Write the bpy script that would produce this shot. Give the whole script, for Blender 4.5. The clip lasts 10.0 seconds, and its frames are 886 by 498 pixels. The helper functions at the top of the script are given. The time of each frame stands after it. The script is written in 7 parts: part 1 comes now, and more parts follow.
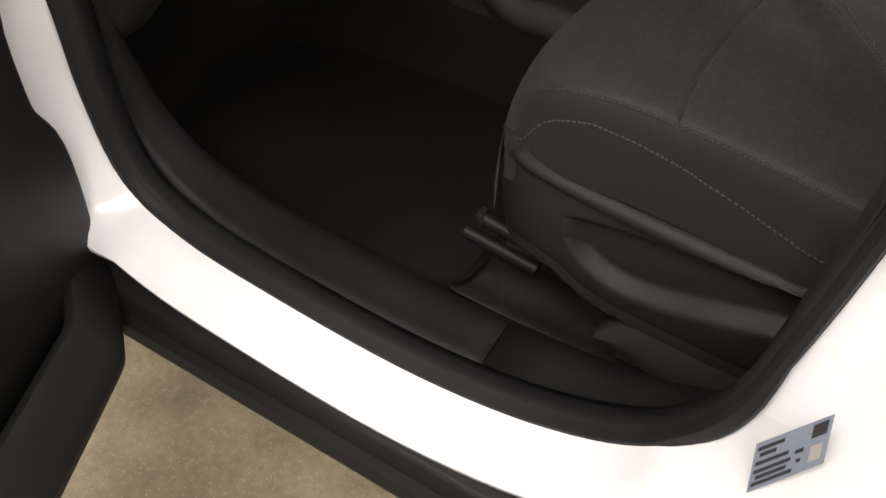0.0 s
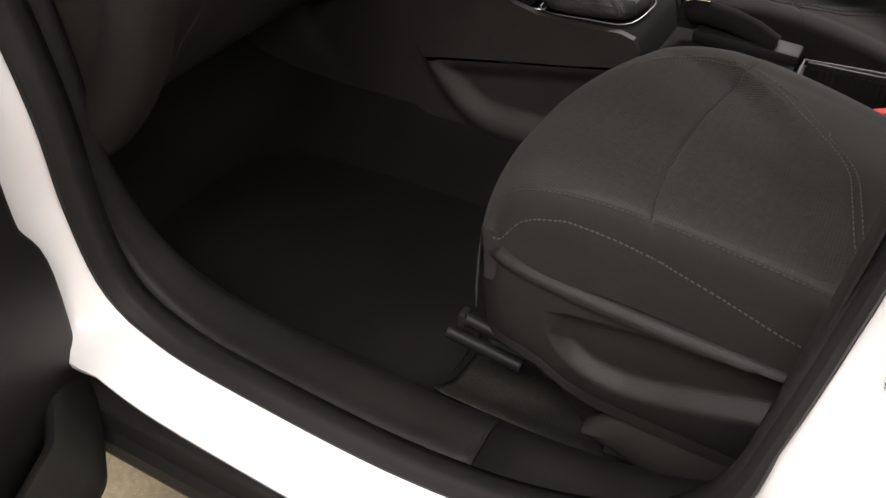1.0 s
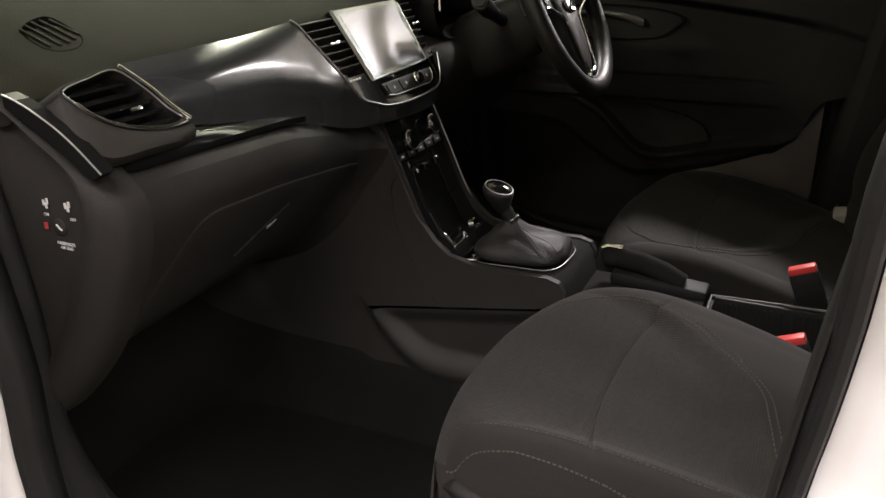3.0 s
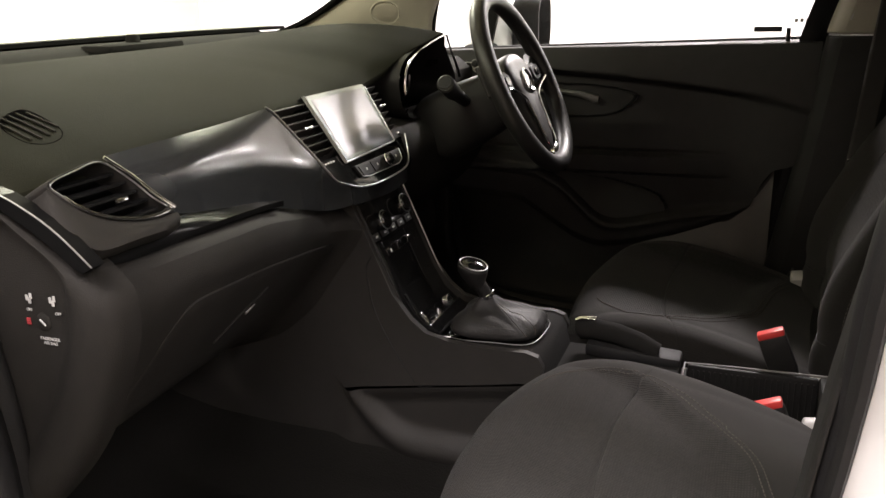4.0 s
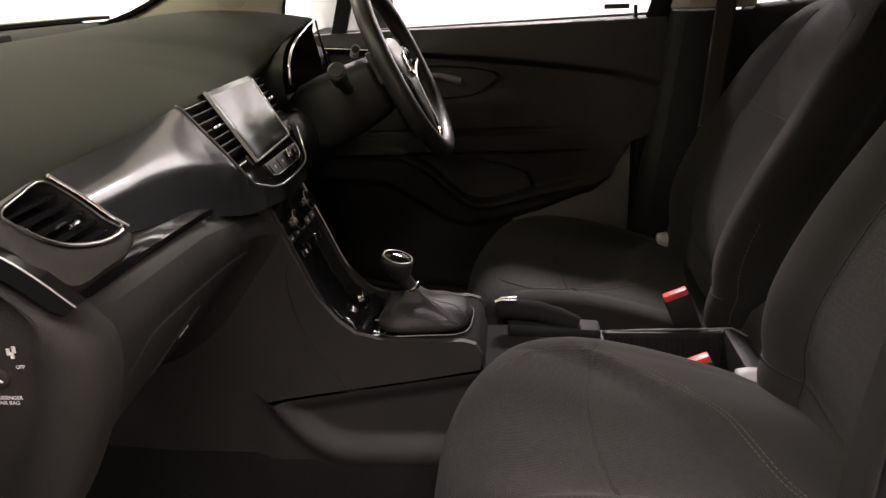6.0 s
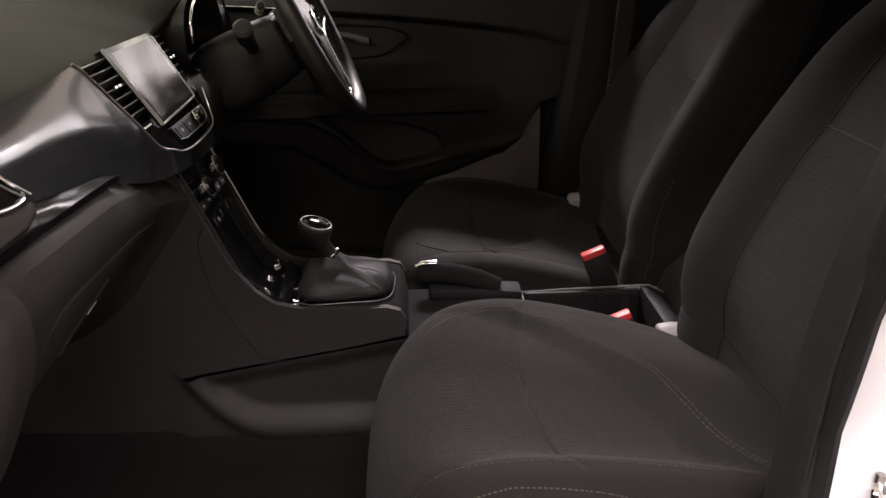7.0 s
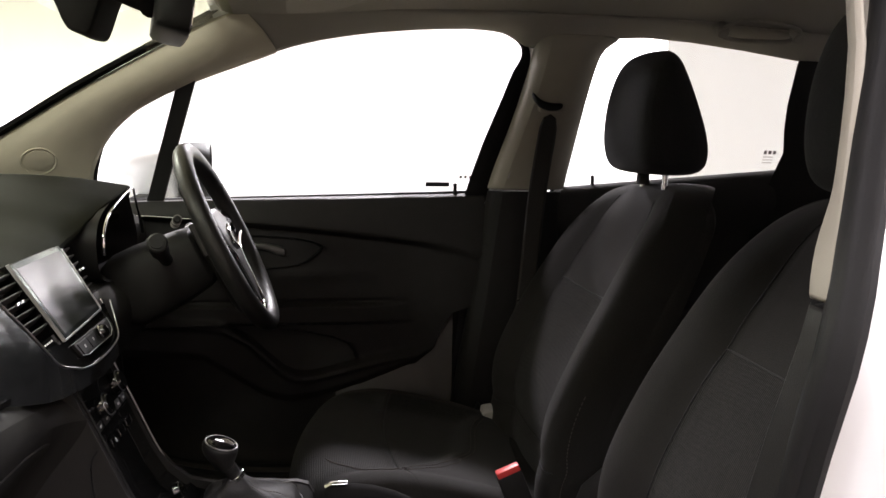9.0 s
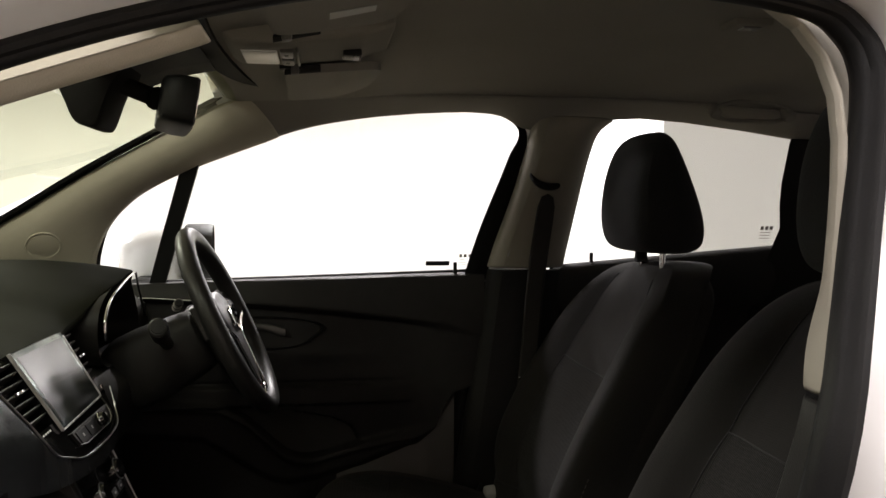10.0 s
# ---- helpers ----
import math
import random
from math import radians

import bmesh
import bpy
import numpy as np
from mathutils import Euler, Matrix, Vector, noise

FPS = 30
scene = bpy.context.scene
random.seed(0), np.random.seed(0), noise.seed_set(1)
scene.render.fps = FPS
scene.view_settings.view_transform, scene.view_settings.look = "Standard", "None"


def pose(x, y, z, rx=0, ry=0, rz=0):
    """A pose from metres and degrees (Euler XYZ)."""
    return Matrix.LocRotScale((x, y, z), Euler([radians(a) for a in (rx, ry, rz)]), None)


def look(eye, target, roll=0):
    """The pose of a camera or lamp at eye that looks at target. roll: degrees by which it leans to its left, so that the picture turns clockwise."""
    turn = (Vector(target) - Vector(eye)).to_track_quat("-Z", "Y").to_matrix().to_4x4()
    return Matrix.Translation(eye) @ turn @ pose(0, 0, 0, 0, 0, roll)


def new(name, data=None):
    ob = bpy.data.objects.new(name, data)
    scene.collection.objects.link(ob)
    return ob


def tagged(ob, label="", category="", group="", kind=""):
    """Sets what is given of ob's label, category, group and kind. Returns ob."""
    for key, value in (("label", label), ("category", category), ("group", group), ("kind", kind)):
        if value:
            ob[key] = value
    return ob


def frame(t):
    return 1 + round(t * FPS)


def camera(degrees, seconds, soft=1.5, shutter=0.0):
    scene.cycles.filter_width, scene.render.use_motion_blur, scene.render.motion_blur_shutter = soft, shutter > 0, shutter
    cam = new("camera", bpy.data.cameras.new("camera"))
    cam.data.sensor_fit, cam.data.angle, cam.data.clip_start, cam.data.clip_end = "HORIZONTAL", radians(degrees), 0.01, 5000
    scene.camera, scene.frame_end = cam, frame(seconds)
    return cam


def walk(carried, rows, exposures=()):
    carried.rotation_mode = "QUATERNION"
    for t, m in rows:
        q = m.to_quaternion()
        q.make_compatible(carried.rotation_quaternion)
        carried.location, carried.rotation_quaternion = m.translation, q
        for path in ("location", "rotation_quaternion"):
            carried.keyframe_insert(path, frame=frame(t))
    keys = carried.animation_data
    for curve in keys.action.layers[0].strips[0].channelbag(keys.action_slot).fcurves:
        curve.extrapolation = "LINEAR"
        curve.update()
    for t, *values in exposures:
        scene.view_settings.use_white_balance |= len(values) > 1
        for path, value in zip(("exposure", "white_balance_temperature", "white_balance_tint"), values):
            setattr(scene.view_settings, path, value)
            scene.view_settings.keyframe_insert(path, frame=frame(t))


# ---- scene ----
cam = camera(55.9, 10.0)
PATH = [
    (0, (0.448, -1.157, 1.134), (-0.292, 0.036, -0.291), 0.5),
    (0.5, (0.452, -1.156, 1.135), (-0.32, 0.118, -0.2), -0.2),
    (1, (0.45, -1.166, 1.142), (-0.33, 0.19, -0.103), -0.6),
    (1.5, (0.457, -1.176, 1.149), (-0.336, 0.263, 0.009), -0.8),
    (2, (0.465, -1.195, 1.159), (-0.327, 0.346, 0.16), -0.6),
    (2.5, (0.469, -1.214, 1.171), (-0.309, 0.412, 0.305), -0.5),
    (3, (0.465, -1.228, 1.174), (-0.306, 0.46, 0.428), -0.5),
    (4.5, (0.38, -1.262, 1.19), (-0.194, 0.574, 0.641), -1.7),
    (5, (0.316, -1.272, 1.192), (-0.124, 0.6, 0.64), -2.0),
    (6.5, (0.171, -1.239, 1.182), (0.129, 0.64, 0.498), -1.7),
    (7, (0.164, -1.227, 1.176), (0.239, 0.639, 0.461), -1.1),
    (7.5, (0.162, -1.22, 1.177), (0.339, 0.662, 0.525), -0.3),
    (8, (0.162, -1.217, 1.181), (0.407, 0.696, 0.651), 0.8),
    (8.5, (0.16, -1.217, 1.191), (0.44, 0.725, 0.802), 1.1),
    (9, (0.161, -1.218, 1.204), (0.456, 0.743, 0.944), 0.9),
    (9.5, (0.164, -1.223, 1.215), (0.461, 0.748, 1.055), 0.6),
    (10, (0.165, -1.227, 1.223), (0.454, 0.749, 1.132), 0.3),
]
EXPOSURES = [(0, 0.12, 6600, 14), (1.0, 0.38, 6600, 15), (2.0, 0.42, 6650, 16), (2.8, 0.35, 6650, 18), (3.2, 0.4, 6650, 18), (4.5, 0.7, 6750, 20), (5.0, 0.7, 6750, 21), (7, 0.4, 6600, 27), (8, 1.0, 6300, 29), (8.5, 1.2, 6250, 24), (9, 0.5, 6300, 21), (10, -0.25, 6550, 17)]
walk(cam, [(t, look(eye, target, roll)) for t, eye, target, roll in PATH], EXPOSURES)

# ---- light ----
world = bpy.data.worlds.new("world")
world.use_nodes = True
scene.world = world
world.node_tree.nodes["Background"].inputs[0].default_value = (0.9, 0.95, 1.0, 1)
world.node_tree.nodes["Background"].inputs[1].default_value = 0.02
CEIL = 3.7
# unseen panels added to light the hall; the last one brightens the far corner
LAMPS = [(-4.3, -2.8), (0.3, -2.8), (3.9, -2.8), (-3.6, 3.2), (0.3, 3.2), (3.6, 5.6), (-7.4, 7.6), (-3.6, 7.6), (0.3, 7.6), (5.3, 11.2)]
LAMP_POWER = 300  # over the far side; the near side's panels are dimmer


# ---- materials ----
def material(name, base, rough=0.5, metal=0.0, spec=0.5, coat=0.0, vary=0.15, scale=40.0, bump=0.0, bump_scale=600.0,
             stain=0.1, stain_scale=4.0, sheen=0.0, rough_vary=0.08):
    m = bpy.data.materials.new(name)
    m.use_nodes = True
    nt = m.node_tree
    bsdf = nt.nodes["Principled BSDF"]
    coord = nt.nodes.new("ShaderNodeTexCoord")

    def noise_node(s, detail):
        n = nt.nodes.new("ShaderNodeTexNoise")
        n.inputs["Scale"].default_value = s
        n.inputs["Detail"].default_value = detail
        nt.links.new(coord.outputs["Object"], n.inputs["Vector"])
        return n

    fine, broad = noise_node(scale, 4), noise_node(stain_scale, 3)
    mix = nt.nodes.new("ShaderNodeMix")
    mix.data_type = "RGBA"
    mix.inputs["A"].default_value = (*[c * (1 - vary) for c in base], 1)
    mix.inputs["B"].default_value = (*[min(1, c * (1 + vary)) for c in base], 1)
    nt.links.new(fine.outputs["Fac"], mix.inputs["Factor"])
    hsv = nt.nodes.new("ShaderNodeHueSaturation")
    ramp = nt.nodes.new("ShaderNodeMapRange")
    ramp.inputs["From Min"].default_value, ramp.inputs["From Max"].default_value = 0.3, 0.7
    ramp.inputs["To Min"].default_value, ramp.inputs["To Max"].default_value = 1 - stain, 1 + stain
    nt.links.new(broad.outputs["Fac"], ramp.inputs["Value"])
    nt.links.new(ramp.outputs["Result"], hsv.inputs["Value"])
    nt.links.new(mix.outputs["Result"], hsv.inputs["Color"])
    nt.links.new(hsv.outputs["Color"], bsdf.inputs["Base Color"])
    rr = nt.nodes.new("ShaderNodeMapRange")
    rr.inputs["To Min"].default_value, rr.inputs["To Max"].default_value = max(0.02, rough - rough_vary), min(1, rough + rough_vary)
    nt.links.new(broad.outputs["Fac"], rr.inputs["Value"])
    nt.links.new(rr.outputs["Result"], bsdf.inputs["Roughness"])
    bsdf.inputs["Metallic"].default_value = metal
    bsdf.inputs["Specular IOR Level"].default_value = spec
    bsdf.inputs["Coat Weight"].default_value = coat
    bsdf.inputs["Coat Roughness"].default_value = 0.05
    bsdf.inputs["Sheen Weight"].default_value = sheen
    bsdf.inputs["Sheen Roughness"].default_value = 0.6
    if bump:
        grain = noise_node(bump_scale, 2)
        b = nt.nodes.new("ShaderNodeBump")
        b.inputs["Strength"].default_value = bump
        b.inputs["Distance"].default_value = 0.001
        nt.links.new(grain.outputs["Fac"], b.inputs["Height"])
        nt.links.new(b.outputs["Normal"], bsdf.inputs["Normal"])
    return m


def woven(name, base, scale=900.0, sheen=0.04, vary=0.35, spot=350, relief=0.15):
    """Fabric: crossed fine waves under a mottled colour."""
    m = material(name, base, 0.9, spec=0.2, vary=vary, scale=spot, stain=0.12, stain_scale=9, sheen=sheen)
    nt = m.node_tree
    coord = nt.nodes["Texture Coordinate"]
    add = nt.nodes.new("ShaderNodeMath")
    for k, axis in enumerate(("X", "Y")):
        w = nt.nodes.new("ShaderNodeTexWave")
        w.bands_direction = axis
        w.inputs["Scale"].default_value = scale / 6.28
        w.inputs["Distortion"].default_value = 1.5
        nt.links.new(coord.outputs["Object"], w.inputs["Vector"])
        nt.links.new(w.outputs["Fac"], add.inputs[k])
    b = nt.nodes.new("ShaderNodeBump")
    b.inputs["Strength"].default_value, b.inputs["Distance"].default_value = relief, 0.0008
    nt.links.new(add.outputs[0], b.inputs["Height"])
    nt.links.new(b.outputs["Normal"], nt.nodes["Principled BSDF"].inputs["Normal"])
    return m


def glowing(name, colour, strength):
    m = bpy.data.materials.new(name)
    m.use_nodes = True
    bsdf = m.node_tree.nodes["Principled BSDF"]
    bsdf.inputs["Base Color"].default_value = (*colour, 1)
    bsdf.inputs["Emission Color"].default_value = (*colour, 1)
    bsdf.inputs["Emission Strength"].default_value = strength
    return m


def glass(name, tint=(0.95, 0.97, 0.96)):
    m = bpy.data.materials.new(name)
    m.use_nodes = True
    nt = m.node_tree
    nt.nodes.remove(nt.nodes["Principled BSDF"])
    clear = nt.nodes.new("ShaderNodeBsdfTransparent")
    clear.inputs[0].default_value = (*tint, 1)
    shiny = nt.nodes.new("ShaderNodeBsdfGlossy")
    shiny.inputs["Roughness"].default_value = 0.01
    facing = nt.nodes.new("ShaderNodeLayerWeight")
    facing.inputs["Blend"].default_value = 0.5
    power = nt.nodes.new("ShaderNodeMath")
    power.operation = "POWER"
    power.inputs[1].default_value = 4.0
    nt.links.new(facing.outputs["Facing"], power.inputs[0])
    fresnel = nt.nodes.new("ShaderNodeMath")
    fresnel.operation = "MULTIPLY_ADD"
    fresnel.inputs[1].default_value, fresnel.inputs[2].default_value = 0.6, 0.05
    nt.links.new(power.outputs[0], fresnel.inputs[0])
    mix = nt.nodes.new("ShaderNodeMixShader")
    nt.links.new(fresnel.outputs[0], mix.inputs[0])
    nt.links.new(clear.outputs[0], mix.inputs[1])
    nt.links.new(shiny.outputs[0], mix.inputs[2])
    nt.links.new(mix.outputs[0], nt.nodes["Material Output"].inputs["Surface"])
    return m


WHITE_PAINT = material("white_paint", (0.82, 0.82, 0.82), 0.25, coat=0.6, vary=0.01, stain=0.02)
PLASTIC = material("black_plastic", (0.0118, 0.0113, 0.0108), 0.52, spec=0.22, vary=0.2, bump=0.35, bump_scale=900, stain=0.15)
SILL_PLASTIC = material("sill_plastic", (0.0088, 0.0085, 0.0082), 0.5, spec=0.2, vary=0.2, bump=0.35, bump_scale=900, stain=0.2)
PLASTIC_SOFT = material("soft_pad", (0.0135, 0.0128, 0.0098), 0.78, spec=0.12, vary=0.15, bump=0.45, bump_scale=700, stain=0.1)
PLASTIC_GREY = material("grey_plastic", (0.105, 0.101, 0.095), 0.55, vary=0.1, bump=0.3, bump_scale=800)
PLASTIC_LIGHT = material("light_bracket_plastic", (0.3, 0.29, 0.28), 0.5, vary=0.1)
RUBBER = material("seal_rubber", (0.0095, 0.0093, 0.0095), 0.6, spec=0.22, vary=0.2, bump=0.2, bump_scale=500)
GLOSS = material("gloss_black", (0.006, 0.006, 0.006), 0.06, spec=0.5, vary=0.05, rough_vary=0.03)
GLOSS_GREY = material("gloss_grey", (0.0205, 0.0218, 0.0225), 0.17, spec=0.38, coat=0.2, vary=0.03, rough_vary=0.03)
CHROME = material("chrome", (0.75, 0.75, 0.76), 0.12, metal=1.0, vary=0.03, stain=0.03)
SATIN = material("satin_metal", (0.5, 0.5, 0.5), 0.3, metal=1.0, vary=0.05)
FABRIC = woven("bolster_fabric", (0.0104, 0.0091, 0.0080), 1400, vary=0.45, spot=420)
INSERT = woven("insert_fabric", (0.0100, 0.0090, 0.0081), 620, vary=0.95, spot=150, relief=0.5)
HEADREST = woven("headrest_fabric", (0.0145, 0.0142, 0.014), 800, vary=0.4)
CARPET = material("carpet", (0.0065, 0.0061, 0.0054), 0.95, spec=0.1, vary=0.5, scale=500, bump=0.9, bump_scale=350, stain=0.2)
# carpet in a lighter copy, to make up for missing light under the seats
LIFTED_CARPET = material("lifted_carpet_pile", (0.022, 0.021, 0.0185), 0.95, spec=0.1, vary=0.6, scale=260, bump=1.0, bump_scale=260, stain=0.3, stain_scale=14)
MAT = material("floor_mat_pile", (0.0055, 0.0052, 0.0046), 0.95, spec=0.1, vary=0.5, scale=420, bump=0.9, bump_scale=300, stain=0.25)
LEATHER = material("black_leather", (0.012, 0.0115, 0.011), 0.55, spec=0.25, vary=0.2, bump=0.5, bump_scale=300)
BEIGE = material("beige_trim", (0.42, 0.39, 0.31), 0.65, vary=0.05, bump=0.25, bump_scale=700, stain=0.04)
# the beige trim again, darkened to carry the shade on the door pillars
SHADED_BEIGE = material("shaded_beige_trim", (0.27, 0.25, 0.205), 0.65, vary=0.05, bump=0.25, bump_scale=700, stain=0.04)
LINING = material("roof_lining", (0.27, 0.256, 0.23), 0.95, spec=0.1, vary=0.1, scale=500, bump=0.4, bump_scale=500, stain=0.05)
BELT = woven("belt_webbing", (0.032, 0.03, 0.028), 1500, vary=0.2)
RED = material("red_plastic", (0.56, 0.045, 0.04), 0.4, vary=0.05)
THREAD = material("thread", (0.05, 0.044, 0.036), 0.8, vary=0.1)
THREAD_BROWN = material("brown_thread", (0.042, 0.03, 0.023), 0.8, vary=0.1)
PRINT = material("white_print", (0.7, 0.7, 0.7), 0.6, vary=0.02)
PRINT_DIM = material("dim_print", (0.4, 0.4, 0.39), 0.6, vary=0.02)
PRINT_RED = material("red_print", (0.3, 0.03, 0.035), 0.6, vary=0.02)
INK = material("dark_ink", (0.02, 0.02, 0.025), 0.6, vary=0.05)
STICKER = material("sticker_film", (0.17, 0.2, 0.25), 0.35, vary=0.06, scale=60)
LENS = material("lamp_lens", (0.8, 0.8, 0.78), 0.35, vary=0.02)
GLASS = glass("clear_glass")
GLASS_SCREEN = glass("windscreen_glass", (0.78, 0.84, 0.67))
DOOR_PLASTIC = material("door_plastic", (0.0168, 0.0158, 0.0152), 0.6, spec=0.25, vary=0.2, bump=0.35, bump_scale=900, stain=0.15)
DOOR_PAD = material("door_pad", (0.014, 0.0133, 0.0127), 0.65, spec=0.3, vary=0.15, bump=0.4, bump_scale=700)
CONSOLE = material("console_plastic", (0.0172, 0.0160, 0.0146), 0.62, spec=0.25, vary=0.15, bump=0.35, bump_scale=800, stain=0.12)
LOWER_PAD = material("lower_pad", (0.0142, 0.0131, 0.0116), 0.72, spec=0.18, vary=0.15, bump=0.4, bump_scale=700, stain=0.12)
# glossless near-black that stands in for shade inside recesses
SHADE_BLACK = material("recess_shade", (0.004, 0.004, 0.004), 1.0, spec=0.0)
VENT_BLACK = material("vent_black", (0.008, 0.008, 0.008), 0.5, spec=0.2)
DARK_TRIM = material("dark_trim", (0.011, 0.0105, 0.01), 0.9, spec=0.08, vary=0.2, bump=0.3, bump_scale=800)
LINE = material("dull_trim_line", (0.3, 0.3, 0.3), 0.35, metal=1.0, vary=0.05)
SCREEN = material("screen_glass", (0.012, 0.013, 0.014), 0.15, spec=1.0, coat=1.0, vary=0.02, rough_vary=0.02)
SCREEN.node_tree.nodes["Principled BSDF"].inputs["IOR"].default_value = 2.2
SCREEN.node_tree.nodes["Principled BSDF"].inputs["Coat Roughness"].default_value = 0.14
SCREEN.node_tree.nodes["Principled BSDF"].inputs["Coat IOR"].default_value = 1.75
SCREEN.node_tree.nodes["Principled BSDF"].inputs["Coat Tint"].default_value = (0.93, 1.0, 0.97, 1)
SCREEN.node_tree.nodes["Principled BSDF"].inputs["Specular Tint"].default_value = (0.93, 1.0, 0.97, 1)
SLAT = material("vent_slat_plastic", (0.022, 0.018, 0.016), 0.45, spec=0.35, vary=0.1)
DISPLAY = material("display_glass", (0.012, 0.0145, 0.0125), 0.24, spec=1.0, vary=0.02, rough_vary=0.02)
DISPLAY.node_tree.nodes["Principled BSDF"].inputs["IOR"].default_value = 2.0
PAD_TOP = material("dash_top_pad", (0.0080, 0.0081, 0.0050), 0.85, spec=0.05, vary=0.2, scale=300, bump=0.5, bump_scale=700, stain=0.12)
WHEEL_TRIM = material("wheel_leather", (0.0145, 0.0138, 0.013), 0.42, spec=0.4, vary=0.2, bump=0.35, bump_scale=350)
HANDLE = material("satin_handle", (0.10, 0.098, 0.095), 0.35, metal=0.6, vary=0.05)
STRIP_BLACK = material("strip_black", (0.005, 0.005, 0.005), 0.2, spec=0.02, vary=0.05, rough_vary=0.05)
MIRROR = material("mirror_glass", (0.9, 0.9, 0.9), 0.03, metal=1.0, vary=0.0, stain=0.0, rough_vary=0.01)
FRIT = material("frit_black", (0.005, 0.005, 0.005), 0.7, spec=0.06, vary=0.05)
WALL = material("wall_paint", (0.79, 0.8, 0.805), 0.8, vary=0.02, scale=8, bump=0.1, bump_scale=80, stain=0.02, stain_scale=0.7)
# tone picked to dim and warm the light bounced from the near side
WALL_BOUNCE = material("bounce_wall_tone", (0.44, 0.385, 0.36), 0.85, vary=0.03, scale=8, bump=0.1, bump_scale=80, stain=0.03, stain_scale=0.7)
CEILING_PAINT = material("ceiling_paint", (0.8, 0.8, 0.8), 0.9, vary=0.02, scale=6)
TYRE = material("tyre_rubber", (0.02, 0.02, 0.02), 0.8, vary=0.2)
PANEL_LIGHT = glowing("panel_light", (1.0, 0.97, 0.9), 4.0)


def speckled_floor():
    m = material("speckled_floor", (0.215, 0.18, 0.118), 0.45, vary=0.35, scale=70, stain=0.22, stain_scale=9)
    nt = m.node_tree
    bsdf = nt.nodes["Principled BSDF"]
    coord = nt.nodes["Texture Coordinate"]
    old = bsdf.inputs["Base Color"].links[0].from_socket
    for s, lo, hi, colour in ((260, 0.0, 0.16, (0.52, 0.47, 0.36)), (330, 0.0, 0.13, (0.16, 0.12, 0.07))):
        v = nt.nodes.new("ShaderNodeTexVoronoi")
        v.inputs["Scale"].default_value = s / 2
        nt.links.new(coord.outputs["Object"], v.inputs["Vector"])
        r = nt.nodes.new("ShaderNodeMapRange")
        r.inputs["From Min"].default_value, r.inputs["From Max"].default_value = lo + 0.1, hi + 0.16
        r.inputs["To Min"].default_value, r.inputs["To Max"].default_value = 0.24, 0.0
        nt.links.new(v.outputs["Distance"], r.inputs["Value"])
        mix = nt.nodes.new("ShaderNodeMix")
        mix.data_type = "RGBA"
        mix.inputs["B"].default_value = (*colour, 1)
        nt.links.new(r.outputs["Result"], mix.inputs["Factor"])
        nt.links.new(old, mix.inputs["A"])
        old = mix.outputs["Result"]
    nt.links.new(old, bsdf.inputs["Base Color"])
    return m


FLOOR = speckled_floor()


# ---- mesh helpers ----
def thing(name, at, label, category, group="", kind=""):
    ob = new(name)
    ob.empty_display_size = 0.1
    ob.location = at
    return tagged(ob, label, category, group, kind)


def part(name, bm, mat, parent=None, label="", sub=0, solid=0.0, bevel=0.0, smooth=True):
    """One mesh object, its vertices in the place's own coordinates, under a thing or a part."""
    bmesh.ops.recalc_face_normals(bm, faces=bm.faces)
    me = bpy.data.meshes.new(name)
    bm.to_mesh(me)
    bm.free()
    me.materials.append(mat)
    for p in me.polygons:
        p.use_smooth = smooth
    if smooth:
        me.set_sharp_from_angle(angle=radians(42))
    ob = new(name, me)
    if parent is not None:
        ob.parent = parent
        top = parent
        while top.parent is not None:
            top = top.parent
        if parent is top and parent.data is None:
            ob.matrix_parent_inverse = Matrix.Translation(-Vector(top.location))
    if solid:
        s = ob.modifiers.new("solid", "SOLIDIFY")
        s.thickness, s.offset = solid, -1
    if bevel:
        b = ob.modifiers.new("bevel", "BEVEL")
        b.width, b.segments, b.limit_method = bevel, 2, "ANGLE"
    if sub:
        s = ob.modifiers.new("sub", "SUBSURF")
        s.levels = s.render_levels = sub
    if label:
        tagged(ob, label)
    return ob


def loft(rings, closed=True, cap0=True, cap1=True, loop=False):
    bm = bmesh.new()
    vs = [[bm.verts.new(p) for p in ring] for ring in rings]
    n = len(vs[0])
    pairs = list(zip(vs, vs[1:])) + ([(vs[-1], vs[0])] if loop else [])
    for a, b in pairs:
        for i in range(n if closed else n - 1):
            j = (i + 1) % n
            bm.faces.new((a[i], a[j], b[j], b[i]))
    if closed and not loop:
        if cap0:
            bm.faces.new(vs[0][::-1])
        if cap1:
            bm.faces.new(vs[-1])
    return bm


def spline(pts, n=8, closed=False):
    """Points along a smooth curve through pts, n per span."""
    P = [Vector(p) for p in pts]
    out, m = [], len(P)
    for i in range(m if closed else m - 1):
        p0 = P[(i - 1) % m] if closed or i > 0 else P[0] * 2 - P[1]
        p1, p2 = P[i], P[(i + 1) % m]
        p3 = P[(i + 2) % m] if closed or i + 2 < m else P[-1] * 2 - P[-2]
        for k in range(n):
            t = k / n
            out.append(0.5 * (2 * p1 + (p2 - p0) * t + (2 * p0 - 5 * p1 + 4 * p2 - p3) * t * t + (3 * p1 - p0 - 3 * p2 + p3) * t ** 3))
    if not closed:
        out.append(P[-1])
    return out


def curve_at(pts, t):
    """Piecewise linear interpolation of rows (t, value...)."""
    if t <= pts[0][0]:
        return pts[0][1:]
    for a, b in zip(pts, pts[1:]):
        if t <= b[0]:
            f = (t - a[0]) / (b[0] - a[0])
            return tuple(p + (q - p) * f for p, q in zip(a[1:], b[1:]))
    return pts[-1][1:]


